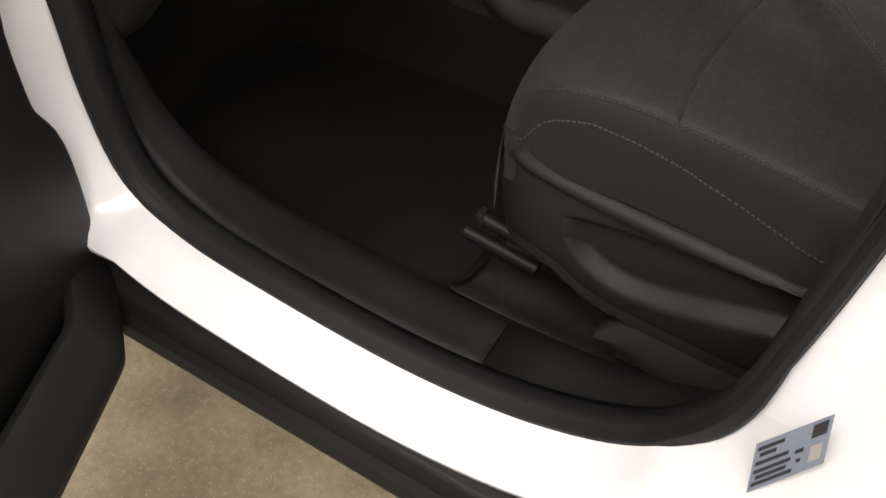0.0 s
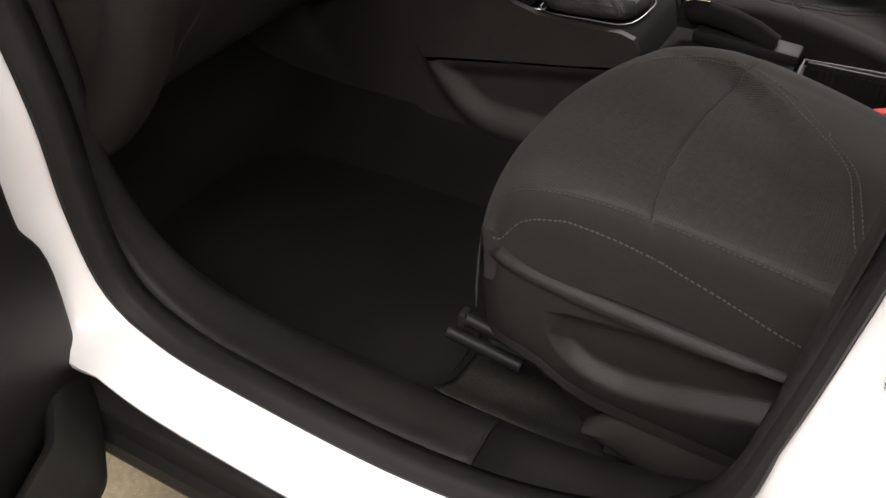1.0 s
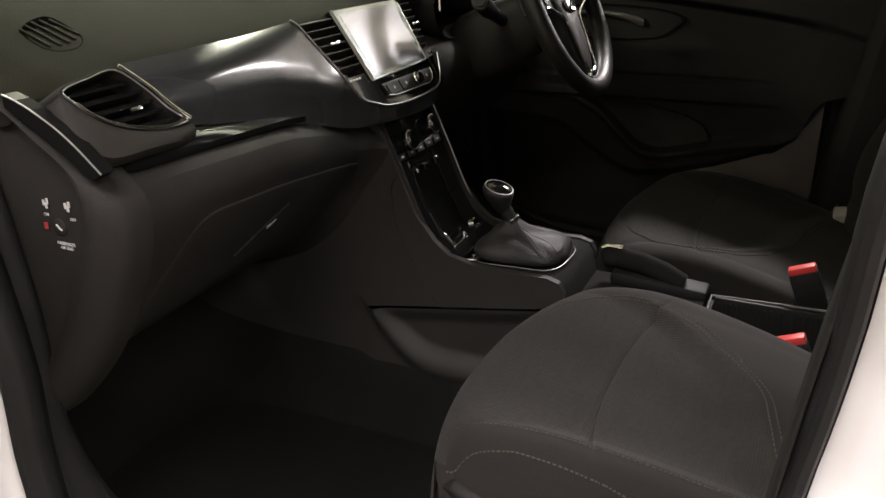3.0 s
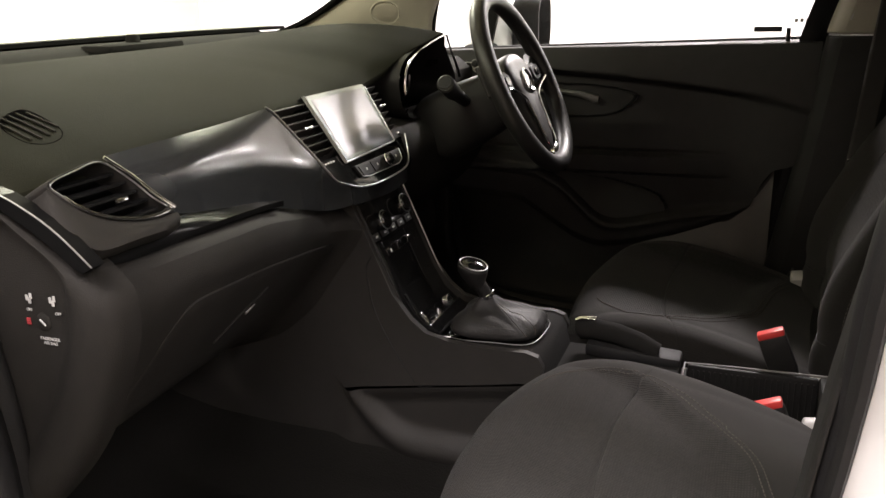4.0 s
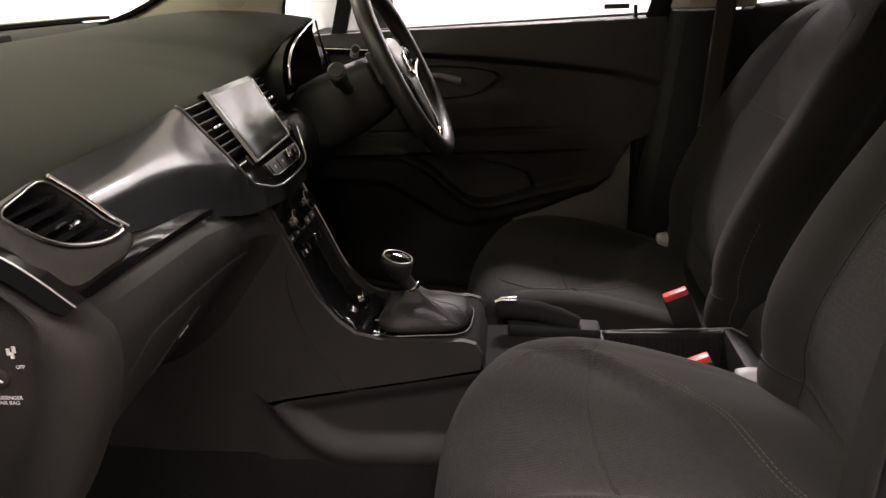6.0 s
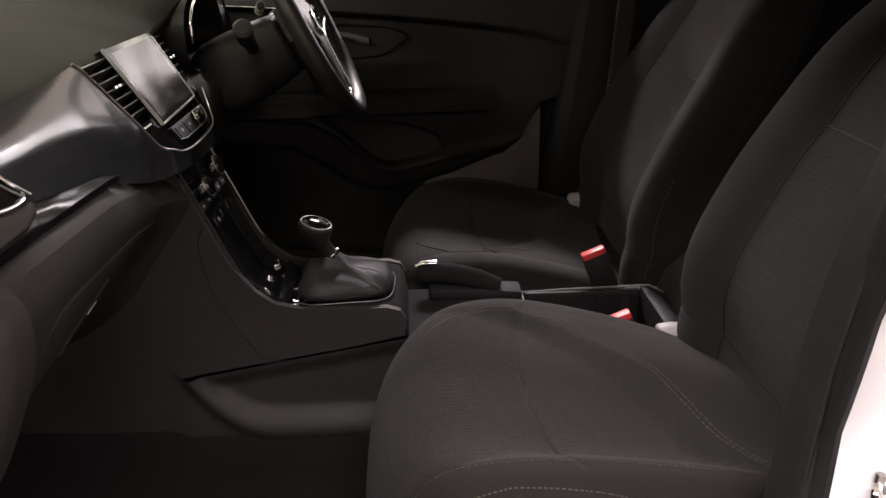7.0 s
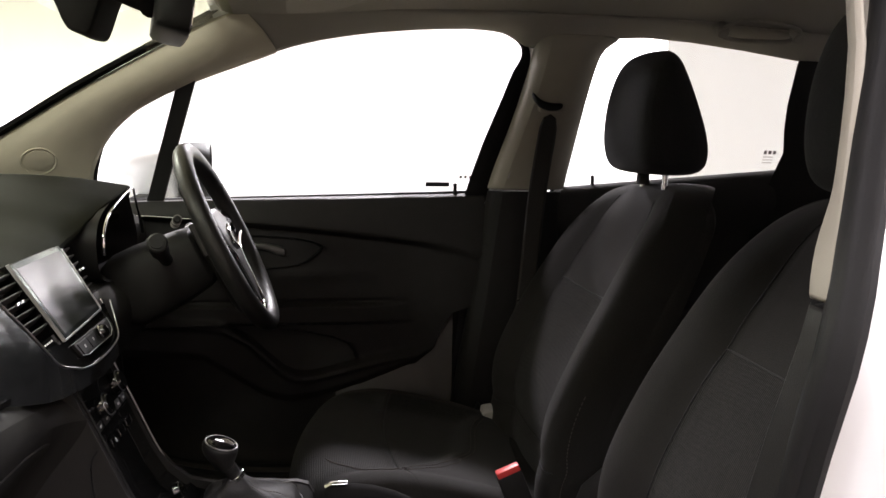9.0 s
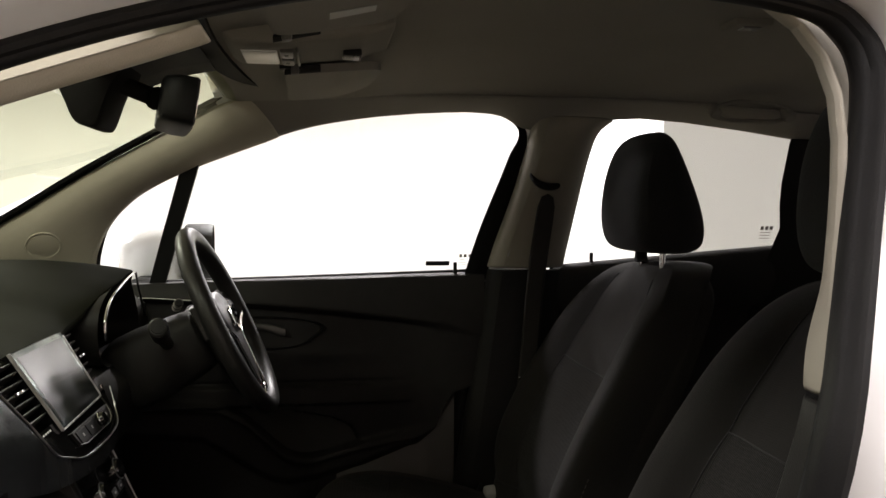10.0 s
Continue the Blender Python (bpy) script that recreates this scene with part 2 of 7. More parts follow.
def ease(v):
    v = min(1.0, max(0.0, v))
    return v * v * (3 - 2 * v)


def sweep(pts, section, closed=False, up=(0, 0, 1), cap=True):
    """Sweeps a list of (side, up) offsets along pts."""
    P = [Vector(p) for p in pts]
    rings = []
    for i, p in enumerate(P):
        a = P[i - 1] if closed or i > 0 else p
        b = P[(i + 1) % len(P)] if closed or i + 1 < len(P) else p
        d = (b - a).normalized()
        s = d.cross(Vector(up))
        s = s.normalized() if s.length > 1e-5 else Vector((0, 1, 0))
        u = s.cross(d)
        sec = section(i / (len(P) - 1)) if callable(section) else section
        rings.append([p + s * x + u * y for x, y in sec])
    return loft(rings, loop=closed, cap0=cap, cap1=cap)


def circle(r, n=10, rz=None):
    return [(r * math.cos(2 * math.pi * k / n), (rz or r) * math.sin(2 * math.pi * k / n)) for k in range(n)]


def tube(pts, r, n=10, closed=False, up=(0, 0, 1)):
    return sweep(pts, circle(r, n), closed, up)


def box(x0, x1, y0, y1, z0, z1, bevel=0.0, segments=2, turn=None):
    bm = bmesh.new()
    bmesh.ops.create_cube(bm, size=1)
    for v in bm.verts:
        v.co = Vector(((v.co.x + 0.5) * (x1 - x0) + x0, (v.co.y + 0.5) * (y1 - y0) + y0, (v.co.z + 0.5) * (z1 - z0) + z0))
    if bevel:
        bmesh.ops.bevel(bm, geom=bm.edges[:], offset=bevel, segments=segments, affect="EDGES", profile=0.5)
    if turn is not None:
        bm.transform(turn)
    return bm


def around(centre, rx=0, ry=0, rz=0):
    """A turn about a centre."""
    return Matrix.Translation(centre) @ pose(0, 0, 0, rx, ry, rz) @ Matrix.Translation(-Vector(centre))


def join(*bms):
    bm = bmesh.new()
    for b in bms:
        me = bpy.data.meshes.new("tmp")
        b.to_mesh(me)
        b.free()
        bm.from_mesh(me)
        bpy.data.meshes.remove(me)
    return bm


def cylinder(a, b, r0, r1=None, n=20, bevel=0.0):
    a, b = Vector(a), Vector(b)
    r1 = r0 if r1 is None else r1
    d = (b - a)
    q = d.to_track_quat("Z", "Y")
    rows = [(0, r0 - bevel), (bevel, r0), (d.length - bevel, r1), (d.length, r1 - bevel)] if bevel else [(0, r0), (d.length, r1)]
    return loft([[a + q @ Vector((r * math.cos(2 * math.pi * k / n), r * math.sin(2 * math.pi * k / n), h)) for k in range(n)] for h, r in rows])


def grid(rows):
    """An open surface from rows of points."""
    return loft(rows, closed=False)


def plate(outline, axis, lo, hi, bevel=0.0):
    """An outline of 2D points, thick along an axis: 'y' outlines are (x, z), 'x' (y, z), 'z' (x, y)."""
    def at(p, v):
        return {"y": (p[0], v, p[1]), "x": (v, p[0], p[1]), "z": (p[0], p[1], v)}[axis]
    bm = loft([[at(p, lo) for p in outline], [at(p, hi) for p in outline]])
    if bevel:
        rim = [e for e in bm.edges if len(e.link_faces) == 2 and e.calc_face_angle(0) > 0.5]
        bmesh.ops.bevel(bm, geom=rim, offset=bevel, segments=2, affect="EDGES", profile=0.5)
    return bm


def smooth_outline(pts, n=6):
    return [(p.x, p.y) for p in spline([(a, b, 0) for a, b in pts], n, True)]


def text_part(name, words, size, m, mat, parent):
    """Flat lettering as a mesh at the pose m."""
    cu = bpy.data.curves.new(name, "FONT")
    cu.body, cu.size, cu.extrude, cu.align_x, cu.align_y = words, size, 0.0002, "CENTER", "CENTER"
    tmp = bpy.data.objects.new(name, cu)
    scene.collection.objects.link(tmp)
    me = bpy.data.meshes.new_from_object(tmp.evaluated_get(bpy.context.evaluated_depsgraph_get()))
    bpy.data.objects.remove(tmp)
    bm = bmesh.new()
    bm.from_mesh(me)
    bpy.data.meshes.remove(me)
    bm.transform(m)
    return part(name, bm, mat, parent, smooth=False)


# ---- the hall ----
X0, X1, Y0, Y1 = -9.5, 6.0, -5.6, 12.4
tagged(part("floor", box(X0, X1, Y0, Y1, -0.1, 0.0), FLOOR, smooth=False), "speckled beige resin hall floor", "floor", kind="structure")
tagged(part("ceiling", box(X0, X1, Y0, Y1, CEIL, CEIL + 0.1), CEILING_PAINT, smooth=False), "white painted hall ceiling", "ceiling", kind="structure")
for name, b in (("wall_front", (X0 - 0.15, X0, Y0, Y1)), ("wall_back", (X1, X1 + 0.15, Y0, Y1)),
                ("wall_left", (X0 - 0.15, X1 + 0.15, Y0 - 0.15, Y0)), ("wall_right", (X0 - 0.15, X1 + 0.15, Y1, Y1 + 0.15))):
    # the near wall is out of view; its darker tone shapes the bounce light
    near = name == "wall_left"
    tagged(part(name, box(*b, 0, CEIL), WALL_BOUNCE if near else WALL, smooth=False), "unseen near hall wall, toned warm grey to weaken bounce light" if near else "plain white painted hall wall", "wall", kind="structure")
tagged(part("wall_partition", box(1.96, X1, 3.0, 3.12, 0, CEIL), WALL, smooth=False), "white partition wall beside the car", "wall", kind="structure")


# an assumed fitting: no ceiling light is in view
def ceiling_panel(x, y, k=1.0):
    t = thing("unseen_ceiling_light", (x, y, CEIL - 0.04), "unseen white rectangular ceiling light panel, added to light the hall", "ceiling light", "ceiling lights")
    w, h = 0.61 * k, 0.31 * k
    part("frame", join(box(x - w - 0.03, x + w + 0.03, y - h - 0.03, y - h, CEIL - 0.05, CEIL - 0.002), box(x - w - 0.03, x + w + 0.03, y + h, y + h + 0.03, CEIL - 0.05, CEIL - 0.002),
                       box(x - w - 0.03, x - w, y - h, y + h, CEIL - 0.05, CEIL - 0.002), box(x + w, x + w + 0.03, y - h, y + h, CEIL - 0.05, CEIL - 0.002)),
         WHITE_PAINT, t, smooth=False)
    part("diffuser", box(x - w + 0.001, x + w - 0.001, y - h + 0.001, y + h - 0.001, CEIL - 0.03, CEIL - 0.004), PANEL_LIGHT, t, smooth=False)
    lamp = bpy.data.lights.new("panel_lamp", "AREA")
    lamp.shape, lamp.size, lamp.size_y, lamp.energy, lamp.color = "RECTANGLE", 2 * w - 0.02, 2 * h - 0.02, LAMP_POWER * (0.48 if y < 0 else 1.0 if y < 5 else 1.35 if y < 10 else 0.8), (1.0, 0.985, 0.965)
    ob = new("panel_lamp", lamp)
    ob.location = (x, y, CEIL - 0.06)


# near-side panels are enlarged to soften the shadows
for lx, ly in LAMPS:
    ceiling_panel(lx, ly, 2.2 if ly < 0 else 1.0)


# ---- the car's shell ----
def side_y(z, s=1):
    """The inner face of the car's side at a height; s: +1 driver's, -1 passenger's."""
    return s * (0.72 - 0.125 * min(1, max(0, (z - 1.04) / 0.36)) ** 1.15)


APERTURE = [(-0.255, 0.73), (-0.256, 0.615), (-0.235, 0.51), (-0.16, 0.462), (-0.03, 0.443), (0.13, 0.435), (0.26, 0.45), (0.36, 0.487), (0.42, 0.54),
            (0.455, 0.60), (0.478, 0.69), (0.495, 0.78), (0.510, 0.90), (0.518, 1.05), (0.553, 1.18), (0.595, 1.31), (0.612, 1.385), (0.575, 1.43),
            (0.47, 1.438), (0.36, 1.431), (0.2, 1.41), (0.045, 1.357), (-0.1, 1.303), (-0.21, 1.25), (-0.29, 1.18), (-0.325, 1.10), (-0.31, 1.0), (-0.275, 0.86)]


NEAR_TOP = [(0.592, 1.30), (0.599, 1.345), (0.587, 1.374), (0.555, 1.392), (0.47, 1.404), (0.36, 1.404), (0.2, 1.392)]
APERTURE_NEAR = APERTURE[:15] + NEAR_TOP + APERTURE[21:]
FAR_RISE = [(-0.33, 0.0), (-0.29, 0.025), (-0.25, 0.026), (-0.2, 0.021), (0.09, 0.019), (0.15, 0.013), (0.21, 0.008), (0.44, 0.009), (0.55, 0.006), (0.6, 0.0)]
PILLAR_DEPTH = [(0.62, 0.0), (0.68, 0.018), (0.74, 0.043), (0.80, 0.057), (0.90, 0.052), (1.01, 0.022), (1.09, 0.0)]


def aperture_ring(offset, dy, s=-1, n=5, seal=0):
    """The door opening's outline, moved outwards by offset in the side's plane and inwards by dy."""
    c = spline([(a, 0, b) for a, b in (APERTURE if s > 0 else APERTURE_NEAR)], n, True)
    out = []
    if s > 0:
        for p in c:
            p.z += curve_at(FAR_RISE, p.x)[0] * ease((p.z - 1.10) / 0.08)
    for i, p in enumerate(c):
        d = (c[(i + 1) % len(c)] - c[i - 1]).normalized()
        wide = 1 + (3.2 * min(1, max(0, (p.x - 0.40) / 0.08)) + 2.5 * min(1, max(0, (-0.2 - p.x) / 0.05))) * min(1, max(0, (1.36 - p.z) / 0.2)) * (offset > 0.005)
        if s > 0 and offset < 0 and p.x > 0.5 and p.z > 0.95:
            wide = 1 + 3 * min(1, max(0, (1.41 - p.z) / 0.06)) * min(1, (p.z - 0.95) / 0.1)
        if s > 0 and offset < 0 and p.x < -0.2 and p.z > 1.0:
            wide = 1 + 0.4 * min(1, (p.z - 1.0) / 0.05) * min(1, max(0, (1.27 - p.z) / 0.06))
        rear = min(1, max(0, (p.x - 0.40) / 0.07)) * min(1, max(0, (1.43 - p.z) / 0.06)) * (s < 0)
        if seal:
            wide += (1 - wide) * (rear if p.x > 0 else 0.85)
        q = p + Vector((d.z, 0, -d.x)) * (offset * wide - 0.010 * rear * seal)
        deep = curve_at(PILLAR_DEPTH, p.z)[0] * rear * min(1, max(0, (dy + 0.06) / 0.045))
        out.append(Vector((q.x, side_y(q.z, s) - s * (dy + deep), q.z)))
    return out


car = thing("car_body", (0.3, 0, 0), "white car body with black lower cladding and an open door", "car")
for s, tag in ((-1, "passenger"), (1, "driver")):
    rings = [aperture_ring(0.004, 0.02 if s < 0 else -0.006, s), aperture_ring(0.004, 0.0 if s < 0 else -0.008, s), aperture_ring(0.006, -0.012, s), aperture_ring(0.013, -0.05, s),
             aperture_ring(0.02, -0.074, s), aperture_ring(0.027, -0.082, s), aperture_ring(0.034, -0.08, s), aperture_ring(0.034, -0.05, s)]
    part("door_frame", loft([[r[i] for r in rings] for i in range(len(rings[0]))], closed=False, loop=True), WHITE_PAINT, car,
         "glossy white painted door opening", solid=0.003)
    if s < 0:
        part("door_seal", loft([[r[i] for r in [aperture_ring(o, d, s, 5, 1) for o, d in ((0.012, -0.004), (0.011, -0.012), (0.008, -0.017), (0.002, -0.018), (-0.002, -0.014), (-0.003, -0.008),
                                                 (-0.0055, -0.006), (-0.0075, -0.001), (-0.0075, 0.006), (-0.006, 0.012), (0.0, 0.024))]]
                                for i in range(len(rings[0]))], closed=False, loop=True), RUBBER, car, "black rubber door seal", solid=0.002)
    else:
        part("door_seal", loft([[r[i] for r in (aperture_ring(0.008, -0.02, s), aperture_ring(-0.004, 0.0, s), aperture_ring(-0.0055, 0.008, s), aperture_ring(0.0065, 0.011, s))]
                                for i in range(len(rings[0]))], closed=False, loop=True), RUBBER, car, "black rubber door seal", solid=0.002)
    # the outer skin below and behind the opening
    part("sill_cladding", loft([[(x, s * y, z) for y, z in ((0.775, 0.395), (0.80, 0.388), (0.812, 0.36), (0.806, 0.30), (0.79, 0.285), (0.74, 0.28), (0.70, 0.33))]
                                for x in (-0.62, -0.2, 0.2, 0.6, 1.0)]), PLASTIC, car, "black plastic sill cladding", bevel=0.004)
    part("sill_lip", loft([[(x, s * y, z) for y, z in ((0.76, 0.372), (0.822, 0.366), (0.826, 0.352), (0.80, 0.345), (0.76, 0.345))] for x in (-0.62, 0.2, 1.0)]), PLASTIC, car)
    rear = [[(x, s * side_out, z) for side_out, z in ((0.80, 0.40), (0.835, 0.55), (0.84, 0.75), (0.825, 0.95), (0.80, 1.08))] for x in (0.62, 0.8, 1.0, 1.2, 1.38)]
    part("rear_door_skin", grid(rear), WHITE_PAINT, car, "closed white rear door skin", solid=0.03, sub=1)
    part("front_wing", grid([[(x, s * yy, z) for yy, z in ((0.80, 0.42), (0.85, 0.60), (0.86, 0.8), (0.82, 0.95), (0.68, 1.02))] for x in (-1.35, -1.0, -0.7, -0.42)]),
         WHITE_PAINT, car, "white front wing", solid=0.012, sub=1)
    part("rear_wing", grid([[(x, s * yy, z) for yy, z in ((0.80, 0.62), (0.83, 0.8), (0.83, 0.95), (0.79, 1.08))] for x in (1.40, 1.7, 2.0, 2.25)]),
         WHITE_PAINT, car, "white rear wing", solid=0.012, sub=1)
    for wx in (-1.0, 1.56):
        w = part("wheel", join(cylinder((wx, s * 0.62, 0.335), (wx, s * 0.82, 0.335), 0.335, n=36, bevel=0.03)), TYRE, car, "black tyre on alloy wheel")
        part("rim", cylinder((wx, s * 0.80, 0.335), (wx, s * 0.826, 0.335), 0.23, n=30, bevel=0.01), SATIN, w, "silver alloy rim")
roof_rows = []
for x, z, w in ((-0.06, 1.475, 0.52), (0.2, 1.525, 0.55), (0.6, 1.56, 0.57), (1.1, 1.55, 0.56), (1.6, 1.50, 0.53), (1.95, 1.43, 0.5)):
    roof_rows.append([(x, w * v, z + 0.02 - 0.03 * v * v - (0.06 if abs(v) > 1.05 else 0)) for v in (-1.12, -1.0, -0.6, 0, 0.6, 1.0, 1.12)])
part("roof_skin", grid(roof_rows), WHITE_PAINT, car, "white roof skin", solid=0.01, sub=1)
part("bonnet", grid([[(x, y, z - 0.05 * (y / 0.7) ** 2) for y in (-0.68, -0.35, 0, 0.35, 0.68)] for x, z in ((-1.75, 0.86), (-1.4, 0.96), (-1.1, 1.01), (-0.86, 1.04))]),
     WHITE_PAINT, car, "white bonnet", solid=0.01, sub=1)
part("front_panel", grid([[(x - 0.12 * (1 - (y / 0.72) ** 2), y, z) for y in (-0.76, -0.4, 0, 0.4, 0.76)] for x, z in ((-1.5, 0.25), (-1.6, 0.5), (-1.58, 0.75), (-1.5, 0.9))]), WHITE_PAINT, car,
     "white front bumper", solid=0.02, sub=1)
part("tail_panel", grid([[(x + 0.1 * (1 - (y / 0.75) ** 2), y, z) for y in (-0.75, -0.4, 0, 0.4, 0.75)] for x, z in ((2.22, 0.3), (2.28, 0.6), (2.22, 0.95), (2.12, 1.1))]), WHITE_PAINT, car,
     "white tailgate", solid=0.02, sub=1)
part("tailgate_glass", grid([[(x, y, z) for y in (-w, 0, w)] for x, z, w in ((2.16, 1.1, 0.62), (1.97, 1.41, 0.5))]), FRIT, car, "dark tailgate window", solid=0.005)
part("floor_pan", join(box(-0.86, 2.15, -0.68, 0.68, 0.30, 0.33), box(-0.9, -0.86, -0.66, 0.66, 0.3, 1.02)), CARPET, car, "black carpeted floor", smooth=False)
part("boot_floor", box(1.5, 2.15, -0.68, 0.68, 0.33, 0.62, 0.01), CARPET, car, smooth=False)

# windscreen and its black border
ws_rows = []
for f in (0, 0.1, 0.3, 0.5, 0.7, 0.9, 1.0):
    x, z, w = -0.85 + 0.84 * f, 1.112 + 0.348 * f + 0.03 * f * (1 - f), 0.70 - 0.115 * f
    ws_rows.append([(x + 0.10 * v * v * (1 - 0.4 * f), w * v, z) for v in (-1, -0.75, -0.4, 0, 0.4, 0.75, 1)])
part("windscreen", grid(ws_rows), GLASS_SCREEN, car, "clear laminated windscreen", sub=1)
GLASS_EDGE = [(-0.80, 0.655, 1.08), (-0.63, 0.613, 1.124), (-0.48, 0.582, 1.198), (-0.32, 0.568, 1.297), (-0.15, 0.552, 1.391), (-0.03, 0.528, 1.452)]
part("windscreen_border", join(sweep(spline([(x, -y, z) for x, y, z in GLASS_EDGE], 4), [(-0.018, -0.004), (0.018, -0.004), (0.018, 0.004), (-0.018, 0.004)]),
                               sweep(spline(GLASS_EDGE, 4), [(-0.018, -0.004), (0.018, -0.004), (0.018, 0.004), (-0.018, 0.004)]),
                               sweep(spline(ws_rows[0], 3), [(-0.02, -0.004), (0.02, -0.004), (0.02, 0.004), (-0.02, 0.004)]),
                               sweep(spline(ws_rows[-1], 3), [(-0.03, -0.004), (0.03, -0.004), (0.03, 0.004), (-0.03, 0.004)])), FRIT, car, "black windscreen border")

# ---- roof lining, pillars ----
lining = thing("roof_lining", (0.6, 0, 1.45), "grey-beige fabric roof lining over the cabin", "roof lining", kind="structure")
rows = []
for x, zc, ze, w in ((-0.03, 1.452, 1.445, 0.49), (0.04, 1.468, 1.445, 0.50), (0.2, 1.495, 1.45, 0.505), (0.4, 1.51, 1.455, 0.51), (0.7, 1.525, 1.455, 0.515), (1.0, 1.525, 1.45, 0.51), (1.4, 1.505, 1.43, 0.5), (1.9, 1.45, 1.39, 0.47)):
    rows.append([(x, w * v, zc + (ze - zc) * abs(v) ** 3) for v in (-1.06, -1, -0.9, -0.75, -0.5, -0.25, 0, 0.25, 0.5, 0.75, 0.9, 1, 1.06)])
part("lining", grid(rows), LINING, lining, solid=-0.006, sub=1)


def rail(s):
    """The lining's edge above the doors, from the windscreen to the rear pillar."""
    lift = 0.010 if s > 0 else 0.0
    a, b = Vector((0.047, side_y(1.347, s) - s * 0.02, 1.347 + lift)), Vector((-0.02, s * 0.52, 1.447))
    out = [[a + Vector((-0.004, s * 0.016, 0.008)), a, a.lerp(b, 0.45) + Vector((0.008, -s * 0.012, -0.004)), b, b + Vector((-0.01, -s * 0.02, 0.012))]]
    for x, z in ((0.075, 1.358), (0.2, 1.400), (0.36, 1.420), (0.5, 1.426), (0.56, 1.424), (0.60, 1.42), (0.66, 1.419), (0.72, 1.418), (0.785, 1.42), (0.95, 1.419), (1.27, 1.377), (1.45, 1.345)):
        top = 1.447 if x < 1.2 else 1.42
        z += lift + 0.012 * (s > 0 and x < 0.1) - 0.034 * (s > 0 and 0.58 < x < 0.75)
        yo, yi = side_y(z, s) - s * 0.02, s * 0.50
        out.append([(x, yo + s * 0.016, z + 0.008), (x, yo, z), (x, (yo + yi) / 2, z + (top - z) * 0.62), (x, yi, top + 0.004), (x, yi - s * 0.02, top + 0.012)])
    return grid(out)


for s in (-1, 1):
    part("roof_rail", rail(s), LINING, lining, "padded roof edge above the doors", solid=-0.008, sub=1)

SCREEN_EDGE = [(-0.78, 0.64, 1.08), (-0.62, 0.60, 1.12), (-0.47, 0.572, 1.192), (-0.31, 0.56, 1.29), (-0.14, 0.545, 1.383), (-0.02, 0.52, 1.445), (0.012, 0.513, 1.458)]
DOOR_EDGE = [(-0.40, 1.02), (-0.335, 1.07), (-0.318, 1.13), (-0.275, 1.197), (-0.205, 1.253), (-0.1, 1.303), (0.045, 1.357), (0.075, 1.369)]
for s in (-1, 1):
    p = thing("pillar_trim", (-0.3, s * 0.6, 1.05), "beige moulded windscreen pillar trim", "pillar trim", "windscreen pillar trims")
    a = spline([(x, s * y, z) for x, y, z in SCREEN_EDGE], 5)
    b = spline([(x, side_y(z, s) * 0.99, z + 0.010 * (s > 0) * ease((z - 1.15) / 0.08)) for x, z in DOOR_EDGE], 5)
    n = 24
    rows = []
    for k in range(n + 1):
        f = k / n
        pa, pb = a[round(f * (len(a) - 1))], b[round(f * (len(b) - 1))]
        mid = (pa + pb) / 2
        out = Vector((0.012, -s * 0.02, -0.006 if s > 0 else -0.016))
        edge = pb + (Vector((0.006, 0.03, -0.015)) if s < 0 else Vector((0.0, -0.012, 0.002)))
        rows.append([pa + Vector((-0.01, s * 0.03, 0.0)), pa, pa.lerp(edge, 0.3) + out, pa.lerp(edge, 0.7) + out, edge + out * 0.25, edge + Vector((0.0, s * 0.006, 0.0)), edge + Vector((-0.004, s * 0.016, 0.008))])
    part("trim", grid(rows), BEIGE, p, solid=-0.003, sub=1)
    c = Vector((-0.405, s * 0.6035, 1.146))
    n1 = Vector((0.267, -s * 0.78, -0.565)).normalized()
    q = n1.to_track_quat("Z", "Y")
    part("speaker_ring", tube([c + q @ Vector((0.033 * math.cos(k * math.pi / 12), 0.033 * math.sin(k * math.pi / 12), -0.0008)) for k in range(24)], 0.0016, 8, True, up=n1), BEIGE, p)
    part("speaker_grille", loft([[c + q @ Vector((r * math.cos(k * math.pi / 10), r * math.sin(k * math.pi / 10), h)) for k in range(20)] for r, h in ((0.029, -0.01), (0.028, 0.0), (0.022, 0.001), (0.01, 0.0015))]), BEIGE, p,
         "round beige tweeter grille")

